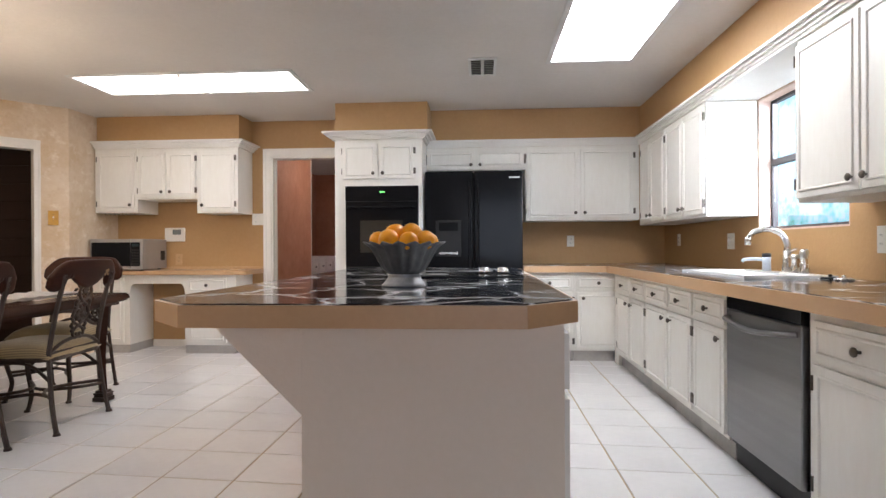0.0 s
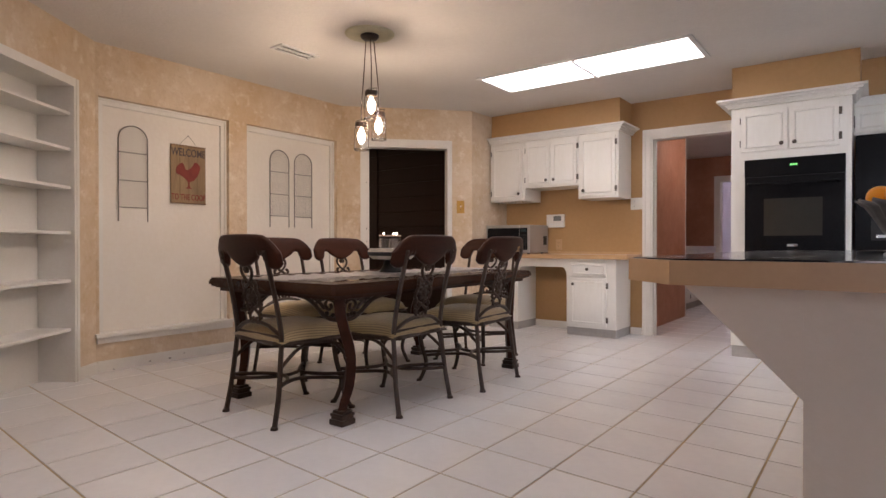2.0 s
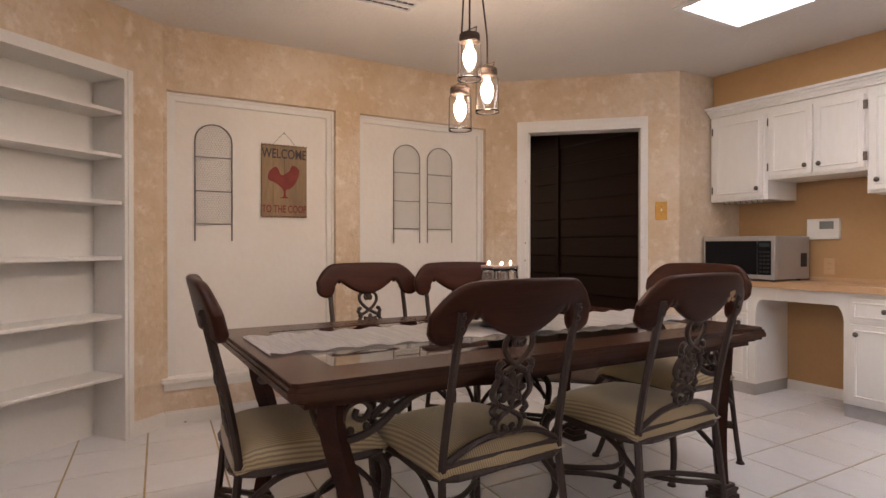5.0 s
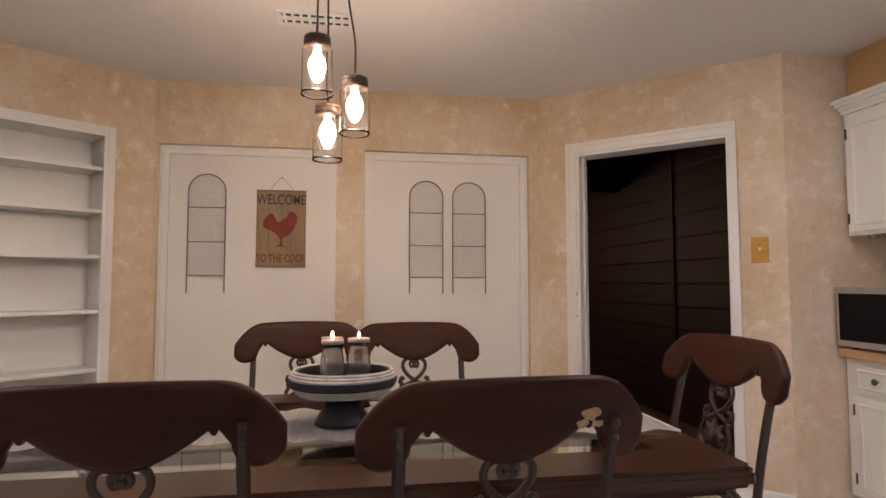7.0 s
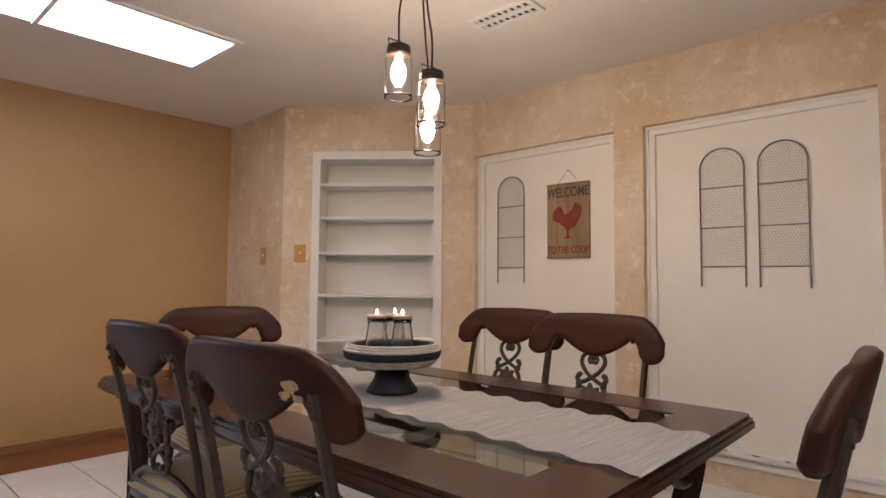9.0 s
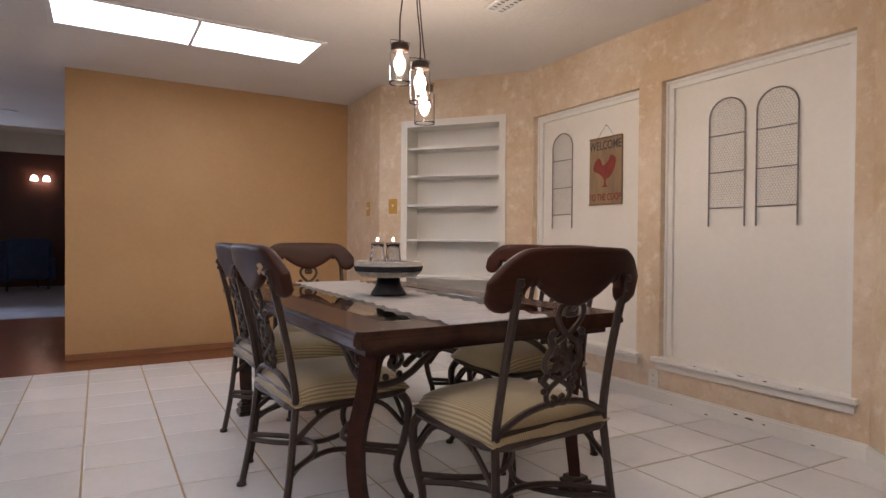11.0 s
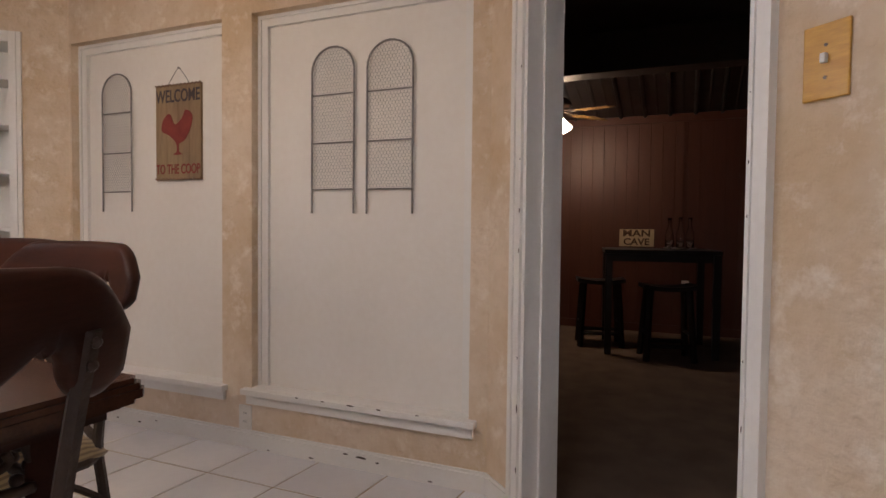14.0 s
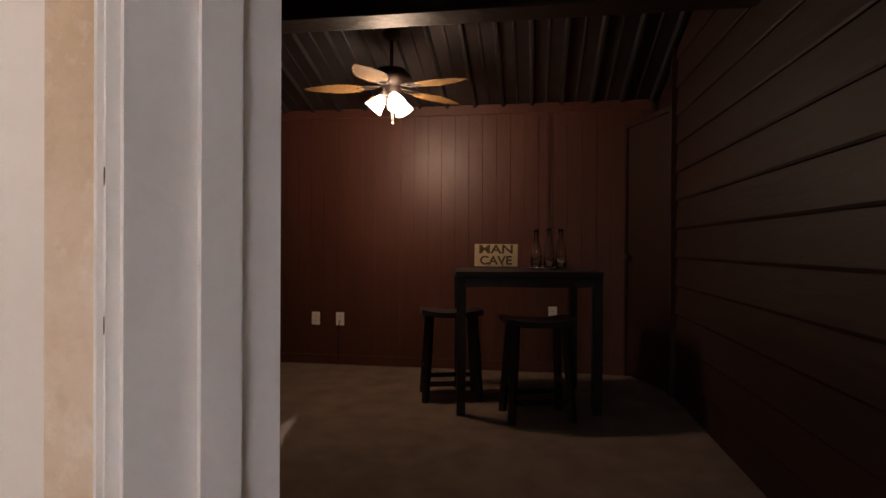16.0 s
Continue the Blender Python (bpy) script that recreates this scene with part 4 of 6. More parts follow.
def build_chair(m, label):
    c = thing("dining_chair", m, label, "chair", "chairs round the dining table")
    hd_ = head_bm()
    bmesh.ops.scale(hd_, vec=(1.055, 1, 1), verts=hd_.verts)
    part("headrest", hd_, MAHOG, c, "dark mahogany curved headrest", True)
    post = [(0.250, -0.285, 0.0), (0.243, -0.255, 0.16), (0.232, -0.235, 0.34), (0.226, -0.225, 0.46), (0.222, -0.238, 0.62), (0.221, -0.262, 0.78), (0.222, -0.284, 0.90)]
    for s in (1, -1):
        p = [(s * x, y, z) for x, y, z in post]
        lg = part("back_leg", tube(bmesh.new(), spline(p, 4), 0.0135, 6), IRON, c)
        part("foot_cap", lathe(bmesh.new(), [(0.014, 0.016), (0.019, 0.010), (0.021, 0.0), (0.0, 0.0)], 10, pose(s * 0.250, -0.285, 0)), IRON, lg)
        bm = bmesh.new()
        for z in (0.855, 0.885):
            lathe(bm, [(0.008, 0), (0.008, 0.004), (0.004, 0.007), (0, 0.0075)], 8, pose(s * 0.222, -0.278 - 0.16 * (z - 0.80), z, 90, 0, 0))
        part("bolt", bm, IRON, lg)
        f = spline([(s * 0.205, 0.205, 0.41), (s * 0.222, 0.235, 0.36), (s * 0.218, 0.225, 0.25), (s * 0.205, 0.195, 0.13), (s * 0.215, 0.215, 0.05), (s * 0.226, 0.240, 0.0)], 4)
        fl = part("front_leg", tube(bmesh.new(), f, [0.018 - 0.006 * i / len(f) for i in range(len(f))], 8), IRON, c)
        part("foot_cap", lathe(bmesh.new(), [(0.013, 0.016), (0.018, 0.010), (0.020, 0.0), (0.0, 0.0)], 10, pose(s * 0.226, 0.240, 0)), IRON, fl)
        part("side_brace", tube(bmesh.new(), spline([(s * 0.236, -0.238, 0.30), (s * 0.225, -0.12, 0.385), (s * 0.215, 0.0, 0.40), (s * 0.212, 0.12, 0.385), (s * 0.215, 0.215, 0.29)], 5), 0.010, 6), IRON, c)
        part("side_stretcher", tube(bmesh.new(), spline([(s * 0.243, -0.253, 0.185), (s * 0.13, -0.16, 0.185), (s * 0.06, -0.02, 0.185), (s * 0.12, 0.11, 0.18), (s * 0.208, 0.200, 0.175)], 6), 0.0105, 6), IRON, c)
    part("rear_stretcher", tube(bmesh.new(), spline([(-0.243, -0.253, 0.205), (-0.12, -0.12, 0.205), (0.0, -0.075, 0.205), (0.12, -0.12, 0.205), (0.243, -0.253, 0.205)], 6), 0.0105, 6), IRON, c)
    part("front_stretcher", tube(bmesh.new(), spline([(-0.21, 0.205, 0.20), (-0.11, 0.11, 0.20), (0, 0.06, 0.20), (0.11, 0.11, 0.20), (0.21, 0.205, 0.20)], 6), 0.0105, 6), IRON, c)
    part("front_arch", tube(bmesh.new(), spline([(-0.212, 0.225, 0.30), (-0.12, 0.225, 0.385), (0, 0.225, 0.40), (0.12, 0.225, 0.385), (0.212, 0.225, 0.30)], 5), 0.010, 6), IRON, c)
    bm = bmesh.new()
    rim = spline([(-0.225, -0.225, 0.42), (0.0, -0.235, 0.42), (0.225, -0.225, 0.42), (0.235, 0.0, 0.42), (0.215, 0.215, 0.42), (0.0, 0.235, 0.42), (-0.215, 0.215, 0.42), (-0.235, 0.0, 0.42)], 4, True)
    tube(bm, rim, 0.013, 6, True)
    part("seat_frame", bm, IRON, c)
    bm = bmesh.new()
    n = 14
    grid = []
    for i in range(n + 1):
        row = []
        for j in range(n + 1):
            u, v = -1 + 2 * i / n, -1 + 2 * j / n
            e = max(0.0, 1 - abs(u) ** 5) * max(0.0, 1 - abs(v) ** 5)
            x, y = u * (0.245 - 0.012 * v) * (1 - 0.035 * v * v), v * 0.250 * (1 - 0.035 * u * u)
            row.append(bm.verts.new((x, y, 0.432 + 0.070 * e ** 0.5 + 0.012 * (1 - u * u) * (1 - v * v))))
        grid.append(row)
    for i in range(n):
        for j in range(n):
            bm.faces.new((grid[i][j], grid[i + 1][j], grid[i + 1][j + 1], grid[i][j + 1]))
    edge = [grid[i][0] for i in range(n + 1)] + [grid[n][j] for j in range(1, n + 1)] + [grid[i][n] for i in range(n - 1, -1, -1)] + [grid[0][j] for j in range(n - 1, 0, -1)]
    low = [bm.verts.new((v.co.x * 0.96, v.co.y * 0.96, 0.418)) for v in edge]
    for i in range(len(edge)):
        j = (i + 1) % len(edge)
        bm.faces.new((edge[i], low[i], low[j], edge[j]))
    bm.faces.new(low)
    part("seat", bm, FABRIC, c, "gold striped satin cushion", True)
    # rear arch and cast splat
    part("back_arch", tube(bmesh.new(), spline([(-0.226, -0.226, 0.455), (-0.12, -0.232, 0.505), (0, -0.236, 0.52), (0.12, -0.232, 0.505), (0.226, -0.226, 0.455)], 5), 0.011, 6), IRON, c)
    part("back_rail", tube(bmesh.new(), [(-0.226, -0.226, 0.452), (0.226, -0.226, 0.452)], 0.011, 6), IRON, c)
    bm = bmesh.new()
    yy = lambda z: -0.238 - 0.16 * max(0.0, z - 0.6)
    for s in (1, -1):
        for pth, r in (
            ([(0.0, 0.800), (0.022, 0.822), (0.046, 0.812), (0.052, 0.785), (0.034, 0.755), (0.0, 0.728), (-0.045, 0.705)], 0.009),
            ([(-0.010, 0.795), (0.012, 0.785), (0.020, 0.800), (0.010, 0.812)], 0.007),
            ([(0.048, 0.742), (0.066, 0.722), (0.050, 0.700), (0.066, 0.672), (0.072, 0.640), (0.052, 0.612), (0.066, 0.592), (0.050, 0.575)], 0.010),
            ([(-0.045, 0.608), (0.0, 0.588), (0.038, 0.566), (0.050, 0.545), (0.040, 0.522), (0.018, 0.516), (0.008, 0.532), (0.022, 0.540)], 0.009),
        ):
            p3 = spline([(s * x, yy(z), z) for x, z in pth], 4)
            tube(bm, p3, r, 6)
        for x, z in ((0.060, 0.735), (0.060, 0.700), (0.066, 0.590), (0.060, 0.560)):
            lathe(bm, [(0, -0.011), (0.008, -0.008), (0.011, 0), (0.008, 0.008), (0, 0.011)], 8, pose(s * x, yy(z), z))
    part("splat", bm, IRON, c, "cast iron scrollwork splat", True)
    bm = bmesh.new()
    petal = [(0.046 * (1 + 0.20 * math.cos(8 * t)) * math.cos(t), 0.046 * (1 + 0.20 * math.cos(8 * t)) * math.sin(t)) for t in np.linspace(0, 2 * math.pi, 48, endpoint=False)]
    rr = []
    for sc, h in ((1.0, -0.006), (1.0, 0.004), (0.72, 0.010), (0.45, 0.006), (0.36, 0.014), (0.15, 0.016)):
        rr.append([bm.verts.new(pose(0, yy(0.655), 0.655, 90, 0, 0) @ Vector((x * sc, y * sc, h))) for x, y in petal])
    for u, v in zip(rr, rr[1:]):
        for i in range(48):
            bm.faces.new((u[i], u[(i + 1) % 48], v[(i + 1) % 48], v[i]))
    bm.faces.new(rr[0][::-1])
    bm.faces.new(rr[-1])
    part("medallion", bm, IRON, c, "cast iron rosette", True)
    return c


CL = "dark mahogany and iron dining chair with a striped gold cushion"
chair = build_chair(pose(-2.405, 2.985, 0, 0, 0, 92.5), CL)
for ob_ in chair.children_recursive:
    for v in ob_.data.vertices:
        v.co.z *= 1.02
        v.co.y -= 0.08 * max(0.0, v.co.z - 0.45)
spots_at = ((-2.345, 3.725, 93), (-3.44, 3.21, -88), (-3.30, 3.715, -91), (-2.722, 4.395, 183), (-2.71, 2.515, -5))
chairs = [copy_thing(chair, pose(x, y, 0, 0, 0, rz)) for x, y, rz in spots_at]
chairs[0]["label"] = "dining chair with chipped varnish on its headrest and striped gold cushion"
# chipped varnish on one headrest
for px, pz, s in ((0.165, 0.925, 1.0), (0.146, 0.906, 0.75), (0.182, 0.903, 0.6)):
    bm = bmesh.new()
    ol = []
    for t in np.linspace(0, 2 * math.pi, 14, endpoint=False):
        r = s * (0.016 + 0.009 * noise.noise(Vector((math.cos(t) * 2, math.sin(t) * 2, px * 40))))
        ol.append((px + 1.3 * r * math.cos(t), pz + 0.8 * r * math.sin(t)))
    yb = lambda x, z, o: -0.272 + 0.45 * (x / 1.055) ** 2 - 0.16 * (z / 1.02 - 0.80) - 0.08 * (z - 0.45) - 0.018 - o
    a_ = [bm.verts.new((x, yb(x, z, -0.001), z)) for x, z in ol]
    b_ = [bm.verts.new((x, yb(x, z, 0.0008), z)) for x, z in ol]
    bm.faces.new(b_)
    for i in range(14):
        bm.faces.new((a_[i], a_[(i + 1) % 14], b_[(i + 1) % 14], b_[i]))
    part("chipped_patch", bm, WORN, chairs[0], "bare wood where varnish has chipped off")

TCX, TCY, TZ = -2.74, 3.365, 0.748
tb = thing("dining_table", pose(TCX, TCY, 0), "dark mahogany dining table with a glass top insert and iron brackets", "table")
TW, TL = 0.565, 1.035


def frame_ring(bm, ow, ol, iw, il, z0, z1, c):
    o = [(ow - c, -ol), (ow, -ol + c), (ow, ol - c), (ow - c, ol), (-ow + c, ol), (-ow, ol - c), (-ow, -ol + c), (-ow + c, -ol)]
    q = [(iw, -il), (iw, -il), (iw, il), (iw, il), (-iw, il), (-iw, il), (-iw, -il), (-iw, -il)]
    lo = [bm.verts.new((x, y, z0)) for x, y in o]
    hi = [bm.verts.new((x, y, z1)) for x, y in o]
    il_, ih = {}, {}
    for x, y in dict.fromkeys(q):
        il_[x, y], ih[x, y] = bm.verts.new((x, y, z0)), bm.verts.new((x, y, z1))
    for i in range(8):
        j = (i + 1) % 8
        bm.faces.new((lo[i], lo[j], hi[j], hi[i]))
        if q[i] == q[j]:
            bm.faces.new((hi[i], hi[j], ih[q[i]]))
            bm.faces.new((lo[j], lo[i], il_[q[i]]))
        else:
            bm.faces.new((hi[i], hi[j], ih[q[j]], ih[q[i]]))
            bm.faces.new((lo[j], lo[i], il_[q[i]], il_[q[j]]))
            bm.faces.new((ih[q[i]], ih[q[j]], il_[q[j]], il_[q[i]]))


bm = bmesh.new()
GW, GL = 0.385, 0.86
for dz0, dz1, inset, c in ((-0.010, 0.0, 0.012, 0.016), (-0.022, -0.0102, 0.004, 0.018), (-0.040, -0.0222, 0.0, 0.018), (-0.052, -0.0402, 0.012, 0.016), (-0.060, -0.0522, 0.030, 0.014)):
    frame_ring(bm, TW - inset, TL - inset, GW, GL, TZ + dz0, TZ + dz1, c)
part("top_frame", bm, TABLEW, tb)
bm = bmesh.new()
frame_ring(bm, TW - 0.055, TL - 0.055, TW - 0.080, TL - 0.080, TZ - 0.082, TZ - 0.0605, 0.0005)
part("apron", bm, MAHOG, tb)
bm = bmesh.new()
for x in (-0.13, 0.13):
    box(bm, x - 0.02, -GL, TZ - 0.059, x + 0.02, GL, TZ - 0.030)
part("support_rail", bm, MAHOG, tb)
g1 = part("glass_top", B(-GW + 0.001, -GL + 0.001, TZ - 0.010, GW - 0.001, GL - 0.001, TZ - 0.002), glass("table_glass", (0.90, 0.95, 0.92)), tb, "bevelled glass insert")
part("glass_lining", B(-GW + 0.001, -GL + 0.001, TZ - 0.0585, -GW + 0.02, GL - 0.001, TZ - 0.0105), TABLEW, tb)
part("glass_lining", B(GW - 0.02, -GL + 0.001, TZ - 0.0585, GW - 0.001, GL - 0.001, TZ - 0.0105), TABLEW, tb)
for sx in (1, -1):
    for sy in (1, -1):
        p = spline([(sx * (0.452 + 0.35 * o), sy * (0.885 - 0.85 * o), z) for o, z in ((0.0, 0.686), (0.0, 0.60), (0.025, 0.50), (0.055, 0.41), (0.068, 0.31), (0.056, 0.20), (0.026, 0.120), (0.012, 0.07))], 5)
        bm = bmesh.new()
        tube(bm, p, [0.040] * 6 + [0.039 - 0.008 * i / (len(p) - 6) for i in range(len(p) - 6)], 4)
        lg = part("leg", bm, MAHOG, tb)
        bm = bmesh.new()
        fx, fy = sx * 0.458, sy * 0.876
        for z0, z1, h in ((0.0, 0.030, 0.049), (0.030, 0.046, 0.042), (0.046, 0.060, 0.046), (0.060, 0.076, 0.036)):
            box(bm, fx - h, fy - h, z0, fx + h, fy + h, z1, 0.004)
        part("pedestal_foot", bm, IRON, lg)
        for k in (0, 1):
            bm = bmesh.new()
            run = lambda d, z: (sx * 0.452 - (sx * d if k == 0 else 0), sy * 0.885 - (sy * d if k == 1 else 0), z)
            # swept lower bar, then scroll, leaf and bead work inside it
            tube(bm, spline([run(0.025, 0.548), run(0.09, 0.553), run(0.15, 0.580), run(0.21, 0.625), run(0.27, 0.652), run(0.34, 0.663), run(0.38, 0.668)], 5), 0.0125, 6)
            tube(bm, spline([run(0.03, 0.600), run(0.045, 0.640), run(0.085, 0.655), run(0.115, 0.630), run(0.095, 0.600), run(0.068, 0.610), run(0.075, 0.632)], 4), 0.009, 6)
            tube(bm, spline([run(0.025, 0.660), run(0.08, 0.668), run(0.14, 0.655), run(0.19, 0.628)], 4), [0.006] + [0.013] * 11 + [0.006], 6)
            tube(bm, spline([run(0.12, 0.600), run(0.15, 0.625), run(0.19, 0.650), run(0.25, 0.668)], 4), [0.005] + [0.011] * 11 + [0.005], 6)
            for d, z in ((0.055, 0.572), (0.13, 0.655), (0.165, 0.648), (0.105, 0.578), (0.21, 0.655)):
                lathe(bm, [(0, -0.013), (0.011, -0.008), (0.013, 0), (0.010, 0.009), (0, 0.013)], 8, Matrix.Translation(run(d, z)))
            part("bracket", bm, IRON, tb, "scrolled iron corner bracket", True)

# runner
RUN = mat("woven_runner", (0.84, 0.81, 0.78), (0.56, 0.52, 0.50), 22, 120, 0.95, bump=0.6, bump_scale=150, stretch=(0.35, 5, 1), contrast=(0.3, 0.7))
bm = bmesh.new()
n = 90
rows = []
for i in range(n + 1):
    f = i / n
    y = 2.385 + f * 2.005
    cx = -2.805 + 0.10 * f
    row = []
    for j in range(9):
        u = -1 + 2 * j / 8
        wob = 0.006 * math.sin(i * 1.15) * (1 if abs(u) == 1 else 0) + random.uniform(-0.001, 0.001)
        z = TZ + 0.0035 + (0.0035 * (1 + math.sin(i * 1.15 + j)) if abs(u) == 1 else 0.001 * math.sin(i * 0.9 + j * 1.7))
        row.append(bm.verts.new((cx + u * (0.205 + wob), y, z)))
    rows.append(row)
for a, b in zip(rows, rows[1:]):
    for j in range(8):
        bm.faces.new((a[j], a[j + 1], b[j + 1], b[j]))
bmesh.ops.solidify(bm, geom=list(bm.faces), thickness=0.003)
rn = thing("table_runner", pose(0, 0, 0), "off-white woven table runner with wavy edges", "table runner")
part("cloth", bm, RUN, rn)
for f, yy_ in ((0.0, 2.386), (1.0, 4.389)):
    cx = -2.805 + 0.10 * f
    part("hem", tube(bmesh.new(), [(cx - 0.205 + 0.41 * i / 12, yy_, TZ + 0.0045) for i in range(13)], 0.0035, 6), RUN, rn)

# centrepiece: footed bowl with candle jars
CX, CY = -2.755, 3.405
cb = thing("footed_bowl", pose(CX, CY, TZ + 0.0075), "black footed bowl wrapped with white and black rope", "bowl")
part("foot", lathe(bmesh.new(), [(0.0, 0.0), (0.088, 0.0), (0.084, 0.012), (0.062, 0.045), (0.054, 0.085), (0.0, 0.085)], 28), BLACKM, cb, "", True)
part("bowl", lathe(bmesh.new(), [(0.050, 0.0852), (0.10, 0.088), (0.145, 0.105), (0.156, 0.135), (0.146, 0.162), (0.138, 0.160), (0.146, 0.135), (0.135, 0.112), (0.095, 0.098), (0.0, 0.096)], 36), BLACKM, cb, "", True)
ROPE = mat("white_rope", (0.66, 0.63, 0.56), (0.45, 0.42, 0.36), 40, 200, 0.9, bump=0.5, bump_scale=300)
ROPEB = mat("black_rope", (0.02, 0.02, 0.025), (0.035, 0.035, 0.04), 40, 200, 0.8, bump=0.5, bump_scale=300)
for i in range(9):
    f = i / 8
    r = 0.118 + 0.046 * math.sin(math.pi * min(1.0, 0.12 + 0.62 * f))
    z = 0.096 + 0.066 * f
    ring = [(r * math.cos(a), r * math.sin(a), z + 0.0008 * math.sin(a * 24)) for a in np.linspace(0, 2 * math.pi, 48, endpoint=False)]
    part("rope", tube(bmesh.new(), ring, 0.0052, 6, True), ROPEB if i in (3, 4, 5) else ROPE, cb, "black rope" if i in (3, 4, 5) else "white rope", True)
FLAME = mat("candle_flame", (1, 0.8, 0.6), None, 5, 50, 0.5, emit=(1.0, 0.78, 0.55), power=25.0)
# reddish rim colour stands in for candle glow on the glass
RIM = mat("glow_tinted_rim", (0.40, 0.27, 0.21), (0.46, 0.36, 0.30), 40, 120, 0.5)
JARG = glass("jar_glass", (0.96, 0.96, 0.96), 0.16)
for dx, dy in ((-0.043, -0.036), (0.045, -0.032), (0.0, 0.048)):
    jr = thing("candle_jar", pose(CX + dx, CY + dy, TZ + 0.1045), "clear glass milk-bottle jar with a lit candle", "candle jar", "candle jars in the bowl")
    part("glass", lathe(bmesh.new(), [(0.0, 0.0), (0.036, 0.0), (0.040, 0.01), (0.040, 0.05), (0.034, 0.085), (0.030, 0.105), (0.033, 0.120), (0.030, 0.120), (0.027, 0.105), (0.031, 0.085), (0.036, 0.05), (0.036, 0.012), (0.0, 0.008)], 20, None, False), JARG, jr, "", True)
    part("rim", lathe(bmesh.new(), [(0.026, 0.1205), (0.034, 0.1205), (0.034, 0.130), (0.026, 0.130)], 20), RIM, jr, "jar rim tinted red for candle glow", True)
    for piece in jr.children:
        for v in piece.data.vertices:
            v.co.z *= 1.25
    part("flame", lathe(bmesh.new(), [(0.0, 0.1635), (0.005, 0.168), (0.0045, 0.175), (0.0, 0.183)], 10), FLAME, jr, "small candle flame", True)

# ---- pendant ----
pd = thing("pendant_lamp", pose(-2.90, 3.335, H), "three-light pendant of glass mason jars on brown cords", "pendant lamp")
part("medallion", lathe(bmesh.new(), [(0.0, -0.001), (0.175, -0.001), (0.172, -0.007), (0.150, -0.010), (0.10, -0.012), (0.0, -0.012)], 40), mat("gilt_medallion", (0.62, 0.58, 0.40), (0.50, 0.48, 0.34), 8, 50, 0.5), pd, "pale gilt ceiling medallion", True)
part("canopy", lathe(bmesh.new(), [(0.0, -0.0125), (0.066, -0.0125), (0.066, -0.022), (0.050, -0.038), (0.0, -0.042)], 28), IRON, pd, "", True)
BULB = mat("glowing_bulb", (1, 0.9, 0.75), None, 5, 50, 0.4, emit=(1.0, 0.82, 0.60), power=75.0)
PGL = glass("pendant_glass", (0.99, 0.99, 0.99))
PGL.node_tree.nodes["Principled BSDF"].inputs["IOR"].default_value = 1.3
for k, (x, y, zb) in enumerate(((-2.857, 3.307, 1.822), (-2.906, 3.434, 1.705), (-2.986, 3.339, 1.627))):
    lx, ly, lz = x + 2.90, y - 3.335, zb - H
    top = lz + 0.205
    a = (lx * 0.45, ly * 0.45, -0.036)
    part("cord", tube(bmesh.new(), spline([a, (lx * 0.8 + 0.003, ly * 0.8, (a[2] + top) / 2), (lx, ly, top + 0.12), (lx, ly, top)], 6), 0.004, 6), IRON, pd)
    cp = part("cap", lathe(bmesh.new(), [(0.0, top), (0.030, top), (0.044, top - 0.006), (0.046, top - 0.018), (0.044, top - 0.020), (0.046, top - 0.024), (0.046, top - 0.042), (0.0, top - 0.042)], 26, Matrix.Translation((lx, ly, 0))), IRON, pd, "", True)
    part("bail", tube(bmesh.new(), [(lx - 0.048, ly, top - 0.020), (lx - 0.055, ly, top + 0.010), (lx - 0.01, ly, top + 0.016), (lx + 0.055, ly, top + 0.010), (lx + 0.048, ly, top - 0.020)], 0.0025, 6), IRON, cp)
    gl = part("jar", lathe(bmesh.new(), [(0.046, top - 0.0425), (0.052, top - 0.055), (0.053, lz + 0.01), (0.054, lz), (0.051, lz), (0.050, lz + 0.01), (0.049, top - 0.055), (0.043, top - 0.0425)], 28, Matrix.Translation((lx, ly, 0)), False), PGL, pd, "clear glass mason jar", True)
    gl.visible_shadow = False
    bl = part("bulb", lathe(bmesh.new(), [(0.0, top - 0.045), (0.013, top - 0.047), (0.014, top - 0.062), (0.026, top - 0.082), (0.031, top - 0.108), (0.022, top - 0.142), (0.010, top - 0.160), (0.0, top - 0.163)], 18, Matrix.Translation((lx, ly, 0))), BULB, pd, "glowing bulb", True)
    bl.visible_shadow = False

# ---- things on the dining room walls ----
WIRE = mat("grey_wire", (0.20, 0.19, 0.18), (0.28, 0.26, 0.24), 30, 150, 0.5, metal=0.5)
HEXW = mat("galvanised_netting", (0.42, 0.40, 0.38), (0.50, 0.48, 0.45), 30, 150, 0.5, metal=0.6)


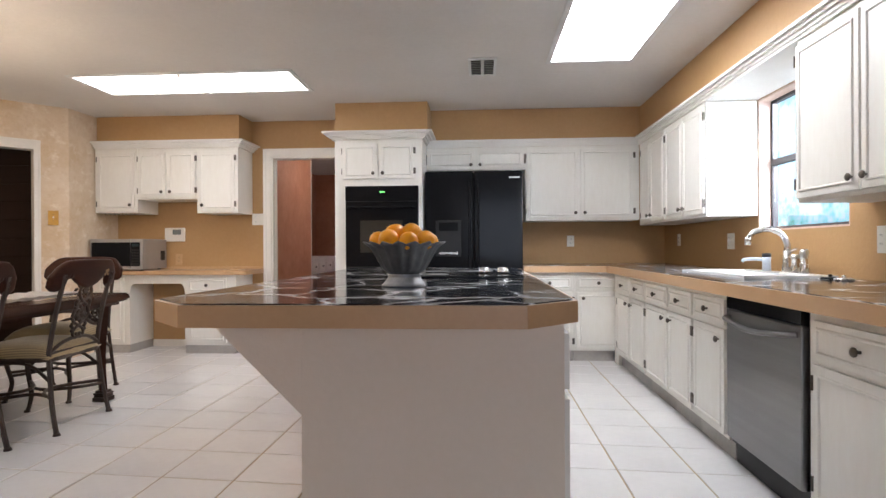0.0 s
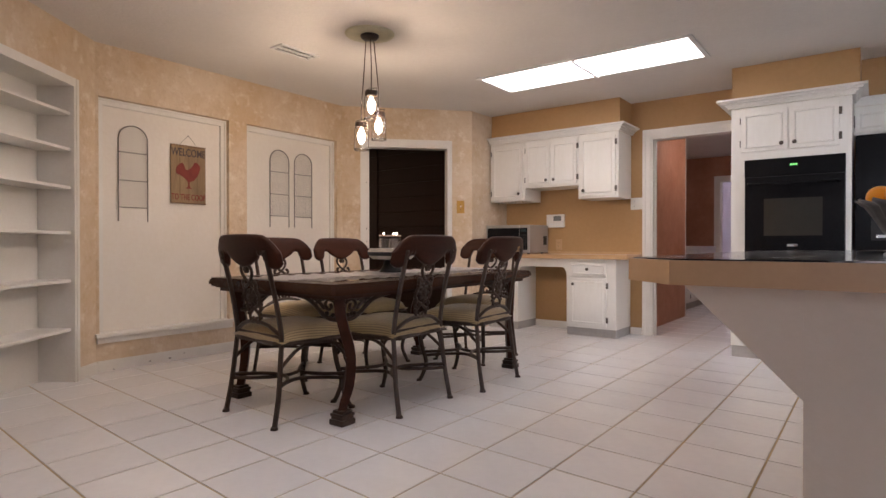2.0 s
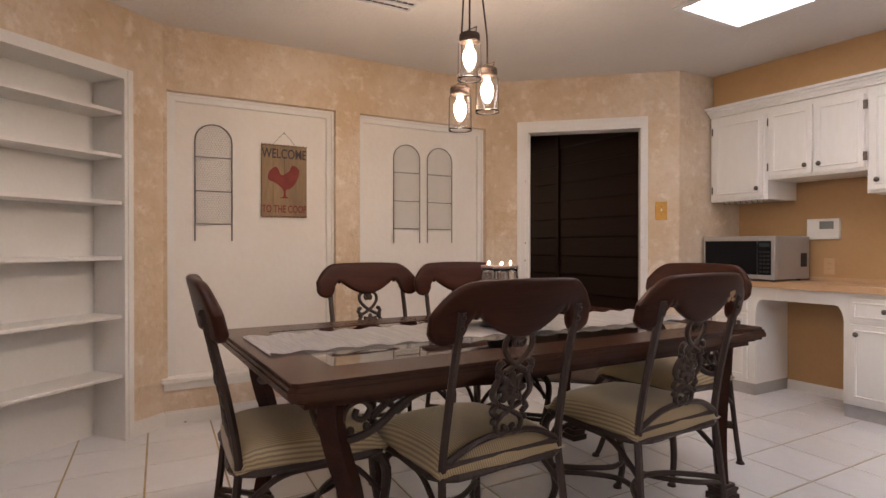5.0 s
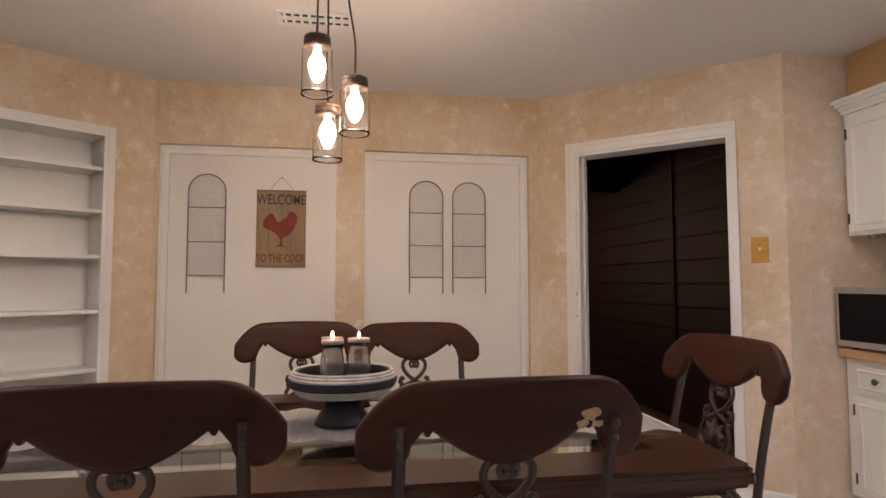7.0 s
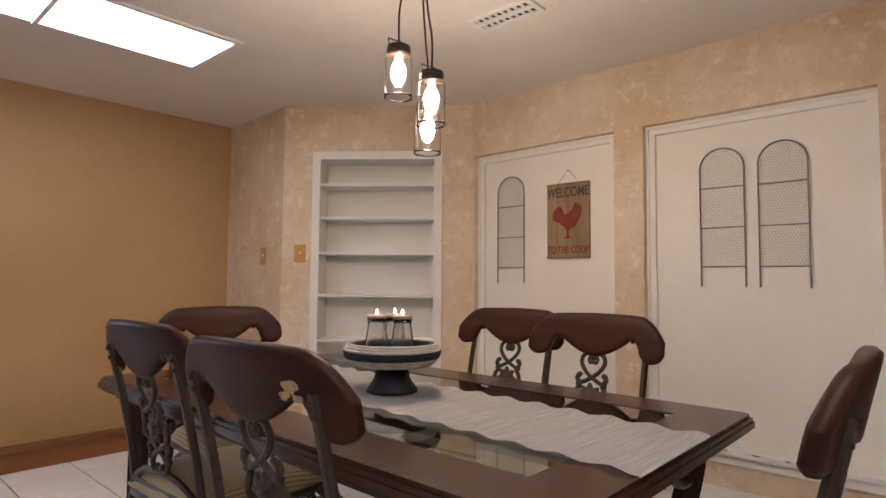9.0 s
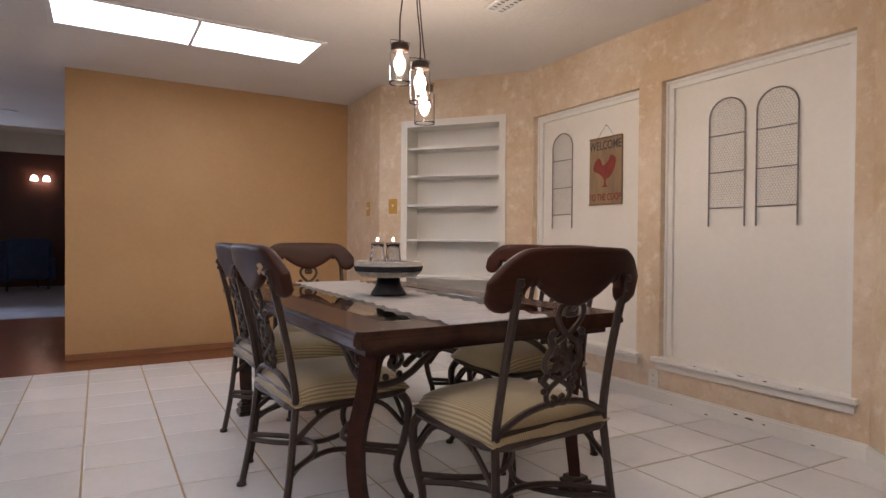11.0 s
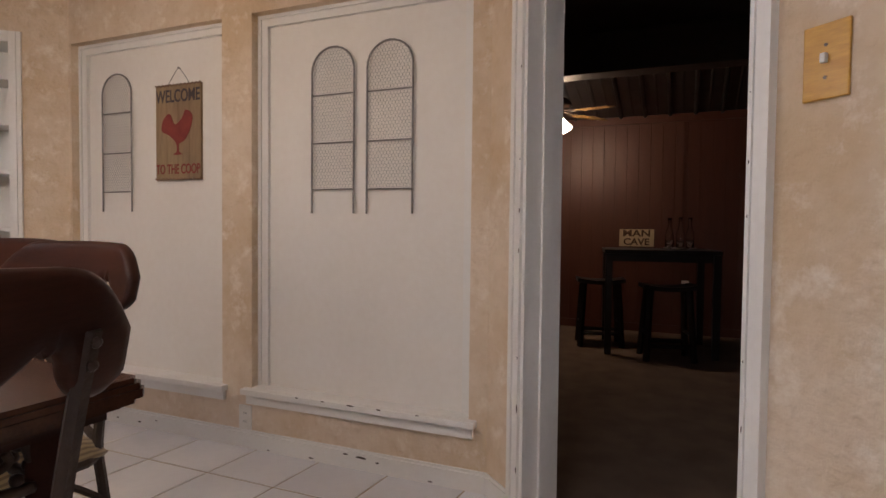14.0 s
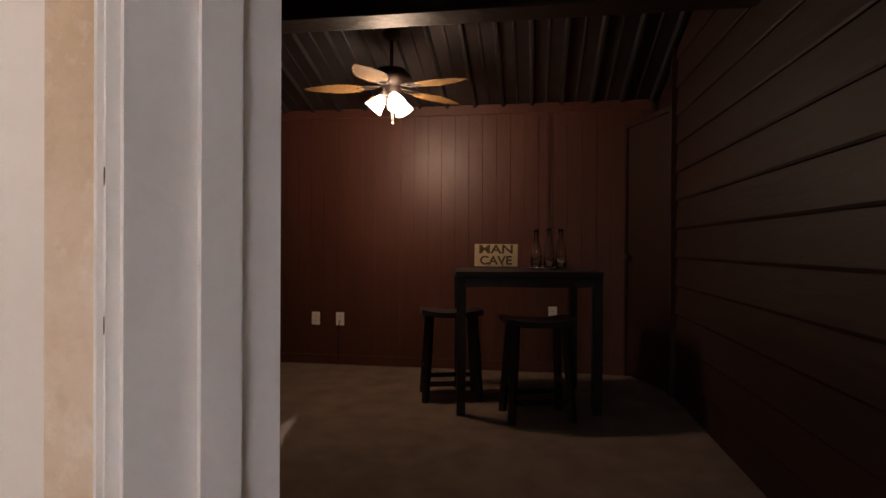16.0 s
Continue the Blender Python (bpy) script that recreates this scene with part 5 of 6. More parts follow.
def wire_rack(y0, z0, height, label):
    xw = XW - 0.0725
    ob = thing("wire_rack", pose(xw, y0, z0), label, "wall decor", "arched wire racks")
    w, arch0, topz = 0.223, height - 0.107, height
    x = 0.012
    left = [(x, 0, 0.0), (x, 0, arch0)]
    arc = [(x, w / 2 - w / 2 * math.cos(t), arch0 + (topz - arch0) * math.sin(t)) for t in np.linspace(0, math.pi, 15)]
    part("frame", tube(bmesh.new(), [(x, 0, 0)] + arc + [(x, w, 0)], 0.0045, 6), WIRE, ob)
    for z in (0.108, 0.318, 0.535):
        part("crossbar", tube(bmesh.new(), [(x, 0, z), (x, w, z)], 0.0035, 6), WIRE, ob)
    bm = bmesh.new()
    s = 0.0095
    hx, hz = s * math.sqrt(3), s * 1.5

    def inside(yy, zz):
        if not (0.002 < yy < w - 0.002) or zz < 0.108:
            return False
        return zz < arch0 or zz < arch0 + (topz - arch0) * math.sqrt(max(0.0, 1 - ((yy - w / 2) / (w / 2)) ** 2))
    seen = set()
    for r in range(52):
        for cidx in range(15):
            cy, cz = cidx * hx + (hx / 2 if r % 2 else 0), 0.108 + r * hz
            for k in range(3):
                a0, a1 = math.radians(30 + 60 * k), math.radians(90 + 60 * k)
                p, q = (cy + s * math.cos(a0), cz + s * math.sin(a0)), (cy + s * math.cos(a1), cz + s * math.sin(a1))
                if inside(*p) and inside(*q):
                    tube(bm, [(x, *p), (x, *q)], 0.0011, 3)
    tagged(part("wire_netting", bm, HEXW, ob, "fine hexagonal netting"), "", "", "", "stuff")


wire_rack(2.42, 1.13, 0.745, "arched grey wire rack with netting hung on the white recess")
wire_rack(3.806, 1.12, 0.748, "arched grey wire rack with netting hung on the white recess")
wire_rack(4.096, 1.118, 0.748, "arched grey wire rack with netting hung on the white recess")


def text_mesh(body, size, depth, spacing=1.0, bold=0.0):
    cu = bpy.data.curves.new("lettering", "FONT")
    cu.body, cu.size, cu.extrude, cu.offset = body, size, depth, bold
    cu.align_x, cu.align_y = "CENTER", "CENTER"
    cu.space_character = spacing
    tmp = new("lettering_source", cu)
    dg = bpy.context.evaluated_depsgraph_get()
    me = bpy.data.meshes.new_from_object(tmp.evaluated_get(dg))
    bpy.data.objects.remove(tmp)
    bpy.data.curves.remove(cu)
    return me


def lettering(body, size, m, material, parent, stretch=(1, 1), bold=0.0):
    me = text_mesh(body, size, 0.0008, bold=bold)
    me.materials.append(material)
    ob = new("lettering", me)
    ob.parent = parent
    ob.matrix_basis = m @ Matrix.Diagonal((stretch[0], stretch[1], 1, 1))
    return ob


sg = thing("welcome_sign", pose(XW - 0.072, 2.984, 1.538), "weathered wooden welcome sign with a red motif, hung on wire", "sign")
PLANK = mat("weathered_sign_wood", (0.20, 0.13, 0.075), (0.32, 0.22, 0.12), 6, 60, 0.75, bump=0.3, bump_scale=40, stretch=(1, 1, 0.2))
for k in range(4):
    w = 0.308 / 4
    y = -0.154 + k * w
    bm = bmesh.new()
    n = 6
    prism(bm, [(y + 0.001, -0.243 + 0.004 * (k % 2)), (y + w - 0.001, -0.243 - 0.003 * (k % 2)), (y + w - 0.001, 0.243), (y + 0.001, 0.243)], 0.002, 0.016, Matrix(((0, 0, 1, 0), (1, 0, 0, 0), (0, 1, 0, 0), (0, 0, 0, 1))))
    part("plank", bm, PLANK, sg)
ZAG = mat("rusty_edge", (0.16, 0.09, 0.05), (0.24, 0.13, 0.07), 20, 90, 0.7)
for z in (-0.246, 0.236):
    bm = bmesh.new()
    tube(bm, [(0.0185, -0.154 + 0.308 * i / 24, z + 0.005 + 0.004 * (-1) ** i) for i in range(25)], 0.004, 5)
    part("corrugated_edge", bm, ZAG, sg)
FACE = Matrix(((0, 0, 1, 0), (1, 0, 0, 0), (0, 1, 0, 0), (0, 0, 0, 1)))
INK = mat("dark_ink", (0.06, 0.045, 0.05), (0.09, 0.065, 0.06), 30, 120, 0.8)
RED = mat("barn_red_paint", (0.17, 0.018, 0.014), (0.23, 0.035, 0.024), 14, 90, 0.7)
lettering("WELCOME", 0.078, Matrix.Translation((0.0175, 0, 0.182)) @ FACE, INK, sg, (0.80, 1.15), 0.0012)
lettering("TO THE COOP", 0.058, Matrix.Translation((0.0175, 0, -0.192)) @ FACE, RED, sg, (0.78, 1.2), 0.0008)
blob = spline([(-0.10, 0.055, 0), (-0.055, 0.085, 0), (-0.02, 0.03, 0), (0.03, 0.06, 0), (0.055, 0.10, 0), (0.10, 0.07, 0), (0.085, 0.0, 0), (0.045, -0.055, 0), (0.01, -0.07, 0), (0.01, -0.11, 0), (0.03, -0.125, 0), (-0.03, -0.125, 0), (-0.008, -0.11, 0), (-0.012, -0.065, 0), (-0.06, -0.025, 0), (-0.11, 0.0, 0)], 4, True)
bm = prism(bmesh.new(), [(p.x, p.y) for p in blob][::-1], 0.0165, 0.0185, Matrix.Translation((0, 0, 0.01)) @ FACE)
part("painted_motif", bm, RED, sg, "barn red painted motif")
part("hanging_wire", tube(bmesh.new(), spline([(0.010, -0.075, 0.245), (0.010, -0.030, 0.30), (0.010, 0.0, 0.325), (0.010, 0.030, 0.30), (0.010, 0.075, 0.245)], 4), 0.0015, 5), WIRE, sg)
part("nail", lathe(bmesh.new(), [(0.003, -0.002), (0.003, 0.012), (0.006, 0.013), (0.0, 0.015)], 8, pose(0, 0, 0.328, 0, 90, 0)), WIRE, sg)


def wall_plate(m, w, h, material, label, kind="switch"):
    """A cover plate; local x along the wall, y out of it, z up."""
    ob = thing("switch_plate" if kind == "switch" else "outlet_plate", m, label, "light switch" if kind == "switch" else "outlet")
    part("plate", B(-w / 2, 0.0005, -h / 2, w / 2, 0.007, h / 2, 0.003), material, ob)
    k = max(1, round(w / 0.075))
    for i in range(k):
        x = -w / 2 + w * (i + 0.5) / k
        if kind == "switch":
            part("toggle", B(x - 0.005, 0.007, -0.004, x + 0.005, 0.018, 0.014, 0.002), PLATEW, ob)
            bm = bmesh.new()
            for z in (-0.030, 0.030):
                lathe(bm, [(0.0035, 0.0), (0.0035, 0.0012), (0, 0.0016)], 8, pose(x, 0.007, z, -90, 0, 0))
            part("screw", bm, METAL, ob)
        else:
            for z in (-0.020, 0.020):
                bm = bmesh.new()
                for dx in (-0.006, 0.006):
                    box(bm, x + dx - 0.0012, 0.0069, z - 0.005, x + dx + 0.0012, 0.0076, z + 0.005)
                part("slot", bm, BLACKM, ob)
    return ob


def facing(p, nrm, z):
    """Pose on a wall at plan point p, with y along the wall's normal into the room."""
    a = math.degrees(math.atan2(nrm.y, nrm.x)) - 90
    return pose(p.x, p.y, z, 0, 0, a)


nN = Vector((dd.y, -dd.x))
nS = Vector((-sd.y, sd.x))
nS = nS if nS.x > 0 else -nS
wall_plate(facing(JAMB1 + dd * 0.100, nN, 1.368), 0.086, 0.14, OAK, "oak switch plate beside the dark room's doorway")
sdir = (DIAG_S[0] - SHELF0).normalized()
wall_plate(facing(SHELF0 + sdir * 0.085, nS, 1.335), 0.085, 0.135, OAK, "brass-coloured switch plate beside the built-in shelves")
wall_plate(facing(V2(-3.760, 0.86), V2(1, 0.03), 1.325), 0.085, 0.135, OAK, "brass-coloured switch plate on the short plaster wall")
wall_plate(facing(V2(XW, 3.475), V2(1, 0), 0.145), 0.075, 0.115, PLATEW, "white outlet low on the plaster wall", "outlet")
wall_plate(facing(V2(-2.02, YN), V2(0, -1), 1.38), 0.17, 0.125, PLATEW, "white switch plate beside the hall doorway")
wall_plate(facing(V2(1.305, YN), V2(0, -1), 1.125), 0.075, 0.115, PLATEW, "white outlet above the kitchen counter", "outlet")
wall_plate(facing(V2(XE, 6.02), V2(-1, 0), 1.125), 0.075, 0.115, PLATEW, "white outlet above the kitchen counter", "outlet")
wall_plate(facing(V2(XE, 4.87), V2(-1, 0), 1.10), 0.12, 0.12, PLATEW, "white double switch plate beside the sink", "switch")
wall_plate(facing(V2(XE, 3.19), V2(-1, 0), 1.09), 0.12, 0.13, PLATEW, "white double outlet beside the sink", "outlet")
wall_plate(facing(V2(-3.15, YN), V2(0, -1), 0.95), 0.075, 0.115, EDGE, "tan painted outlet above the desk", "outlet")
wall_plate(facing(V2(-2.93, YN), V2(0, -1), 0.95), 0.075, 0.115, EDGE, "tan painted outlet above the desk", "outlet")
th = thing("thermostat", pose(-2.965, YN, 1.22), "white wall thermostat with a grey display", "thermostat")
part("body", B(-0.110, -0.030, -0.075, 0.110, -0.0005, 0.075, 0.006), PLATEW, th)
part("display", B(-0.02, -0.032, 0.0, 0.075, -0.0302, 0.055), mat("grey_display", (0.16, 0.17, 0.16), (0.20, 0.21, 0.20), 10, 60, 0.2), th)
for k in range(3):
    part("button", B(-0.09 + k * 0.022, -0.032, -0.045, -0.075 + k * 0.022, -0.0302, -0.035), ALU, th)

# ---- on the desk and counters ----
mw = thing("microwave", pose(-3.325, 5.995, 0.8455), "stainless steel microwave oven with a black window", "microwave")
MS = mat("satin_steel", (0.46, 0.44, 0.42), (0.40, 0.38, 0.36), 3, 80, 0.42, metal=0.6)
part("body", B(-0.28, 0.0, 0.012, 0.28, 0.42, 0.322, 0.008), MS, mw)
d1 = part("door", B(-0.28, -0.024, 0.012, 0.150, -0.001, 0.322, 0.005), MS, mw)
part("window", B(-0.262, -0.0255, 0.045, 0.149, -0.0242, 0.288), BLACKG, d1)
cp = part("control_panel", B(0.152, -0.024, 0.012, 0.28, -0.001, 0.322, 0.005), MS, mw)
part("keypad", B(0.153, -0.0255, 0.045, 0.252, -0.0242, 0.288), BLACKG, cp)
part("display", B(0.165, -0.0268, 0.245, 0.240, -0.0256, 0.272), mat("dim_display", (0.03, 0.05, 0.05), None, 10, 60, 0.1), cp)
for r in range(6):
    for q in range(3):
        part("button", B(0.166 + q * 0.027, -0.0268, 0.06 + r * 0.028, 0.186 + q * 0.027, -0.0256, 0.076 + r * 0.028), BLACKM, cp)
part("vent_slots", B(0.2805, 0.30, 0.10, 0.2815, 0.38, 0.20), BLACKM, mw)
for x in (-0.23, 0.23):
    for y in (0.04, 0.36):
        part("foot", lathe(bmesh.new(), [(0.0, 0.0), (0.014, 0.0), (0.016, 0.0115), (0.0, 0.0115)], 10, pose(x, y, 0)), BLACKM, mw)
bm = bmesh.new()
for i in range(8):
    tube(bm, [(-3.52 + i * 0.045, 6.10, 1.438), (-3.52 + i * 0.045, 6.10, 1.425), (-3.512 + i * 0.045, 6.10, 1.418), (-3.504 + i * 0.045, 6.10, 1.425)], 0.0022, 5)
tagged(part("cup_hooks", bm, METAL), "row of small brass cup hooks under the wall cabinet", "hooks")

PEW = mat("grey_pewter", (0.20, 0.20, 0.20), (0.11, 0.115, 0.12), 9, 50, 0.5, metal=0.55, bump=0.3, bump_scale=50)
fb = thing("fruit_bowl", pose(0.075, 2.60, 0.9135), "grey pewter footed bowl with a fluted rim on the island", "bowl")
part("foot", lathe(bmesh.new(), [(0.0, 0.0), (0.086, 0.0), (0.088, 0.006), (0.078, 0.014), (0.066, 0.030), (0.062, 0.040), (0.070, 0.046), (0.0, 0.046)], 28), mat("pale_pewter", (0.38, 0.39, 0.40), (0.27, 0.28, 0.29), 10, 60, 0.45, metal=0.5), fb, "", True)
bm = bmesh.new()
seg = 64
prof = [(0.060, 0.047), (0.085, 0.070), (0.108, 0.115), (0.128, 0.150), (0.150, 0.164), (0.146, 0.168), (0.123, 0.154), (0.102, 0.120), (0.078, 0.076), (0.0, 0.062)]
rings = []
for k, (r, z) in enumerate(prof):
    amp = (0.0, 0.03, 0.05, 0.06, 0.09, 0.09, 0.06, 0.05, 0.03, 0.0)[k]
    rings.append([bm.verts.new((r * (1 + amp * math.cos(16 * a)) * math.cos(a), r * (1 + amp * math.cos(16 * a)) * math.sin(a), z + (0.006 * math.cos(16 * a) if k in (4, 5) else 0))) for a in np.linspace(0, 2 * math.pi, seg, endpoint=False)] if r else [bm.verts.new((0, 0, z))])
for a, b in zip(rings, rings[1:]):
    for i in range(seg):
        j = (i + 1) % seg
        bm.faces.new((a[i], a[j], b[j], b[i]) if len(b) > 1 else (a[i], a[j], b[0]))
bm.faces.new(rings[0][::-1])
part("bowl", bm, PEW, fb, "", True)
PEEL = mat("orange_peel", (0.97, 0.42, 0.004), (0.94, 0.35, 0.003), 6, 60, 0.38, bump=0.25, bump_scale=220)


def orange(x, y, z, r, rz):
    bm = bmesh.new()
    bmesh.ops.create_uvsphere(bm, u_segments=22, v_segments=14, radius=r)
    for v in bm.verts:
        d = math.hypot(v.co.x, v.co.y) / r
        v.co.z *= 0.95
        if d < 0.35:
            v.co.z -= math.copysign(0.10 * r * (1 - d / 0.35) ** 2, v.co.z)
        v.co *= 1 + 0.012 * noise.noise(v.co * 18 + Vector((x * 9, y * 9, 0)))
    ob = thing("orange", pose(x, y, z, rz * 40, rz * 25, rz * 90), "ripe orange piled in the pewter bowl", "orange", "oranges in the bowl")
    part("fruit", bm, PEEL, ob, "", True)
    part("stem_scar", lathe(bmesh.new(), [(0.0, 0.0), (0.004, 0.0), (0.003, 0.002), (0.0, 0.002)], 8, pose(0, 0, r * 0.845)), mat("stem_green", (0.10, 0.12, 0.04), None, 20, 90, 0.8) if "stem_green" not in bpy.data.materials else bpy.data.materials["stem_green"], ob)


BZ = 0.9135
for k in range(8):
    a = k * 2 * math.pi / 8 + 0.3
    orange(0.075 + 0.100 * math.cos(a), 2.60 + 0.100 * math.sin(a), BZ + 0.172 + 0.004 * (k % 3), 0.037 + 0.002 * (k % 2), k * 0.37)
for k in range(4):
    a = k * math.pi / 2 + 0.8
    orange(0.075 + 0.046 * math.cos(a), 2.60 + 0.046 * math.sin(a), BZ + 0.200 + 0.004 * (k % 2), 0.040, 0.5 + k * 0.61)
orange(0.075, 2.60, BZ + 0.125, 0.040, 0.2)

ck = thing("cooktop", pose(0.22, 3.55, 0.9132), "black glass electric cooktop set in the island", "cooktop")
part("glass_plate", B(-0.30, -0.40, 0.0, 0.36, 0.40, 0.010, 0.003), BLACKG, ck)
for x, y, r in ((-0.12, -0.2, 0.10), (-0.12, 0.2, 0.08), (0.12, 0.2, 0.10)):
    part("burner_ring", lathe(bmesh.new(), [(r, 0.0102), (r + 0.004, 0.0102), (r + 0.004, 0.0112), (r, 0.0112)], 32, pose(x, y, 0)), mat("burner_grey", (0.12, 0.12, 0.12), None, 10, 60, 0.4) if "burner_grey" not in bpy.data.materials else bpy.data.materials["burner_grey"], ck)
for x, y in ((0.17, -0.10), (0.27, -0.10), (0.17, 0.04), (0.27, 0.04)):
    part("knob", lathe(bmesh.new(), [(0.0, 0.0105), (0.028, 0.0105), (0.030, 0.020), (0.026, 0.034), (0.018, 0.038), (0.0, 0.039)], 20, pose(x, y, 0)), CHROME, ck, "chrome knob", True)

sk = thing("kitchen_sink", pose(1.965, 3.90, 0.8935), "white enamelled double sink set in the counter", "sink")
bm = bmesh.new()
for a in ((-0.235, -0.46, 0.235, -0.42), (-0.235, 0.42, 0.235, 0.46), (-0.235, -0.42, -0.20, 0.42), (0.16, -0.42, 0.235, 0.42), (-0.20, -0.02, 0.16, 0.02)):
    box(bm, a[0], a[1], 0.0, a[2], a[3], 0.014)
part("rim", bm, PORC, sk)
part("basin", B(-0.20, -0.42, 0.0, 0.16, 0.42, 0.004), PORC, sk)
fa = thing("kitchen_faucet", pose(2.175, 3.89, 0.908), "brushed nickel gooseneck kitchen faucet", "faucet")
part("base", lathe(bmesh.new(), [(0.0, 0.0), (0.030, 0.0), (0.028, 0.012), (0.022, 0.05), (0.020, 0.13), (0.0, 0.13)], 18), NICKEL, fa, "", True)
part("spout", tube(bmesh.new(), spline([(0, 0, 0.11), (0, 0, 0.17), (-0.03, 0.01, 0.228), (-0.10, 0.02, 0.255), (-0.17, 0.03, 0.240), (-0.205, 0.035, 0.200)], 6), [0.017] * 20 + [0.016] * 11, 12), NICKEL, fa, "", True)
part("spray_head", lathe(bmesh.new(), [(0.0, 0.0), (0.017, 0.0), (0.019, 0.03), (0.016, 0.05), (0.0, 0.05)], 14, pose(-0.208, 0.035, 0.160)), NICKEL, fa, "", True)
part("lever", tube(bmesh.new(), spline([(0.0, -0.02, 0.10), (0.0, -0.05, 0.125), (0.0, -0.10, 0.135)], 4), 0.007, 8), NICKEL, fa, "", True)
fp = thing("filter_faucet", pose(2.14, 4.06, 0.908), "pale blue-grey filter faucet with a black cap", "faucet")
part("body", lathe(bmesh.new(), [(0.0, 0.0), (0.026, 0.0), (0.024, 0.06), (0.026, 0.085), (0.0, 0.085)], 16), mat("blue_grey_plastic", (0.50, 0.55, 0.62), None, 8, 60, 0.3), fp, "", True)
part("cap", lathe(bmesh.new(), [(0.0, 0.0852), (0.026, 0.0852), (0.026, 0.108), (0.0, 0.110)], 16), BLACKM, fp, "", True)
part("spout", tube(bmesh.new(), [(0, 0, 0.068), (-0.06, 0.03, 0.074), (-0.11, 0.06, 0.070), (-0.118, 0.065, 0.055)], 0.011, 10), bpy.data.materials["blue_grey_plastic"], fp, "", True)
for y, h, lab in ((3.79, 0.105, "brushed nickel soap dispenser beside the sink"), (3.70, 0.135, "brushed nickel side sprayer beside the sink")):
    sp = thing("soap_dispenser" if h < 0.12 else "side_sprayer", pose(2.17, y, 0.908), lab, "sink fitting")
    part("body", lathe(bmesh.new(), [(0.0, 0.0), (0.026, 0.0), (0.022, 0.01), (0.018, h * 0.7), (0.024, h * 0.8), (0.020, h), (0.0, h)], 16), NICKEL, sp, "", True)
    part("collar", lathe(bmesh.new(), [(0.0185, h * 0.35), (0.022, h * 0.37), (0.022, h * 0.43), (0.0185, h * 0.45)], 16), NICKEL, sp, "", True)
for y, m_, lab in ((3.55, BLACKM, "black rubber sink stopper on the counter"), (3.44, NICKEL, "steel sink strainer on the counter")):
    st = thing("sink_stopper", pose(2.13, y - 0.16, 0.8935), lab, "sink stopper")
    part("disc", lathe(bmesh.new(), [(0.0, 0.0), (0.042, 0.0), (0.044, 0.006), (0.030, 0.012), (0.0, 0.012)], 20), m_, st, "", True)
    part("grip", lathe(bmesh.new(), [(0.0, 0.0122), (0.008, 0.0122), (0.010, 0.024), (0.0, 0.026)], 12), m_, st, "", True)

# paint chips on sills, baseboard and door frame
CHIP = mat("bare_dark_chip", (0.045, 0.032, 0.022), (0.09, 0.06, 0.04), 60, 200, 0.9)
rng_c = random.Random(5)


def chip(parent, o, u, v, w, h):
    """A ragged flake mark lying on the plane of u and v."""
    bm = bmesh.new()
    o, u, v = Vector(o), Vector(u), Vector(v)
    n_ = u.cross(v).normalized() * 0.0006
    k = 9
    ring = []
    for i in range(k):
        t = 2 * math.pi * i / k
        f = rng_c.uniform(0.55, 1.0)
        ring.append(o + u * (w * f * math.cos(t)) + v * (h * f * math.sin(t)))
    a_, b_ = [bm.verts.new(p) for p in ring], [bm.verts.new(p + n_) for p in ring]
    bm.faces.new(b_)
    for i in range(k):
        bm.faces.new((a_[i], a_[(i + 1) % k], b_[(i + 1) % k], b_[i]))
    part("paint_chip", bm, CHIP, parent)


bb = bpy.data.objects["baseboard"]
for y, z, w, h in ((4.12, 0.055, 0.030, 0.006), (4.04, 0.060, 0.018, 0.005), (4.20, 0.045, 0.012, 0.005), (3.86, 0.012, 0.016, 0.004), (4.45, 0.010, 0.014, 0.004), (2.62, 0.030, 0.014, 0.005), (2.78, 0.028, 0.018, 0.005), (2.90, 0.050, 0.008, 0.004), (2.35, 0.012, 0.010, 0.004), (3.62, 0.010, 0.010, 0.003)):
    chip(bb, (XW + 0.0142, y, z), (0, 1, 0), (0, 0, 1), w, h)
s2 = bpy.data.objects["sill_2"]
for y, w, h in ((4.08, 0.030, 0.004), (3.94, 0.014, 0.003), (4.22, 0.016, 0.004), (3.80, 0.010, 0.003), (4.40, 0.012, 0.003)):
    chip(s2, (XW + 0.0424, y, 0.287), (0, 1, 0), (0, 0, 1), w, h)
fr1 = bpy.data.objects["door_frame_1"]
for z, w, h in ((0.42, 0.004, 0.020), (0.60, 0.003, 0.008), (0.98, 0.003, 0.010), (1.12, 0.004, 0.012), (1.30, 0.003, 0.006), (0.20, 0.004, 0.014), (1.62, 0.003, 0.007)):
    chip(fr1, (-0.002, -0.0226, z), (1, 0, 0), (0, 0, 1), w, h)
    chip(fr1, ((OP1 - OP0).length + 0.006, -0.0226, z * 0.8 + 0.3), (1, 0, 0), (0, 0, 1), w * 0.4, h * 0.5)

# ---- dark room ----
dwall = bpy.data.objects["wall_dark_west"]
y = 1.52
k = 0
while y < 6.2:
    w = 0.118
    o = part("board", B(-8.849, y, 0.0, -8.843, y + w - 0.006, 2.25, 0.0015), DWOOD, dwall)
    y += w
    k += 1
part("corner_stile", B(-8.842, 5.34, 0.0, -8.83, 5.375, 2.25), DWOOD, dwall)
part("corner_stile", B(-8.842, 4.02, 0.0, -8.834, 4.10, 2.25), DWOOD, dwall)
part("cornice", B(-8.849, 1.5, 2.18, -8.825, 6.2, 2.26), DWOOD, dwall)
part("baseboard", B(-8.842, 1.5, 0.0, -8.828, 6.0, 0.09), DWOOD, dwall)
nwall = bpy.data.objects["wall_dark_north"]
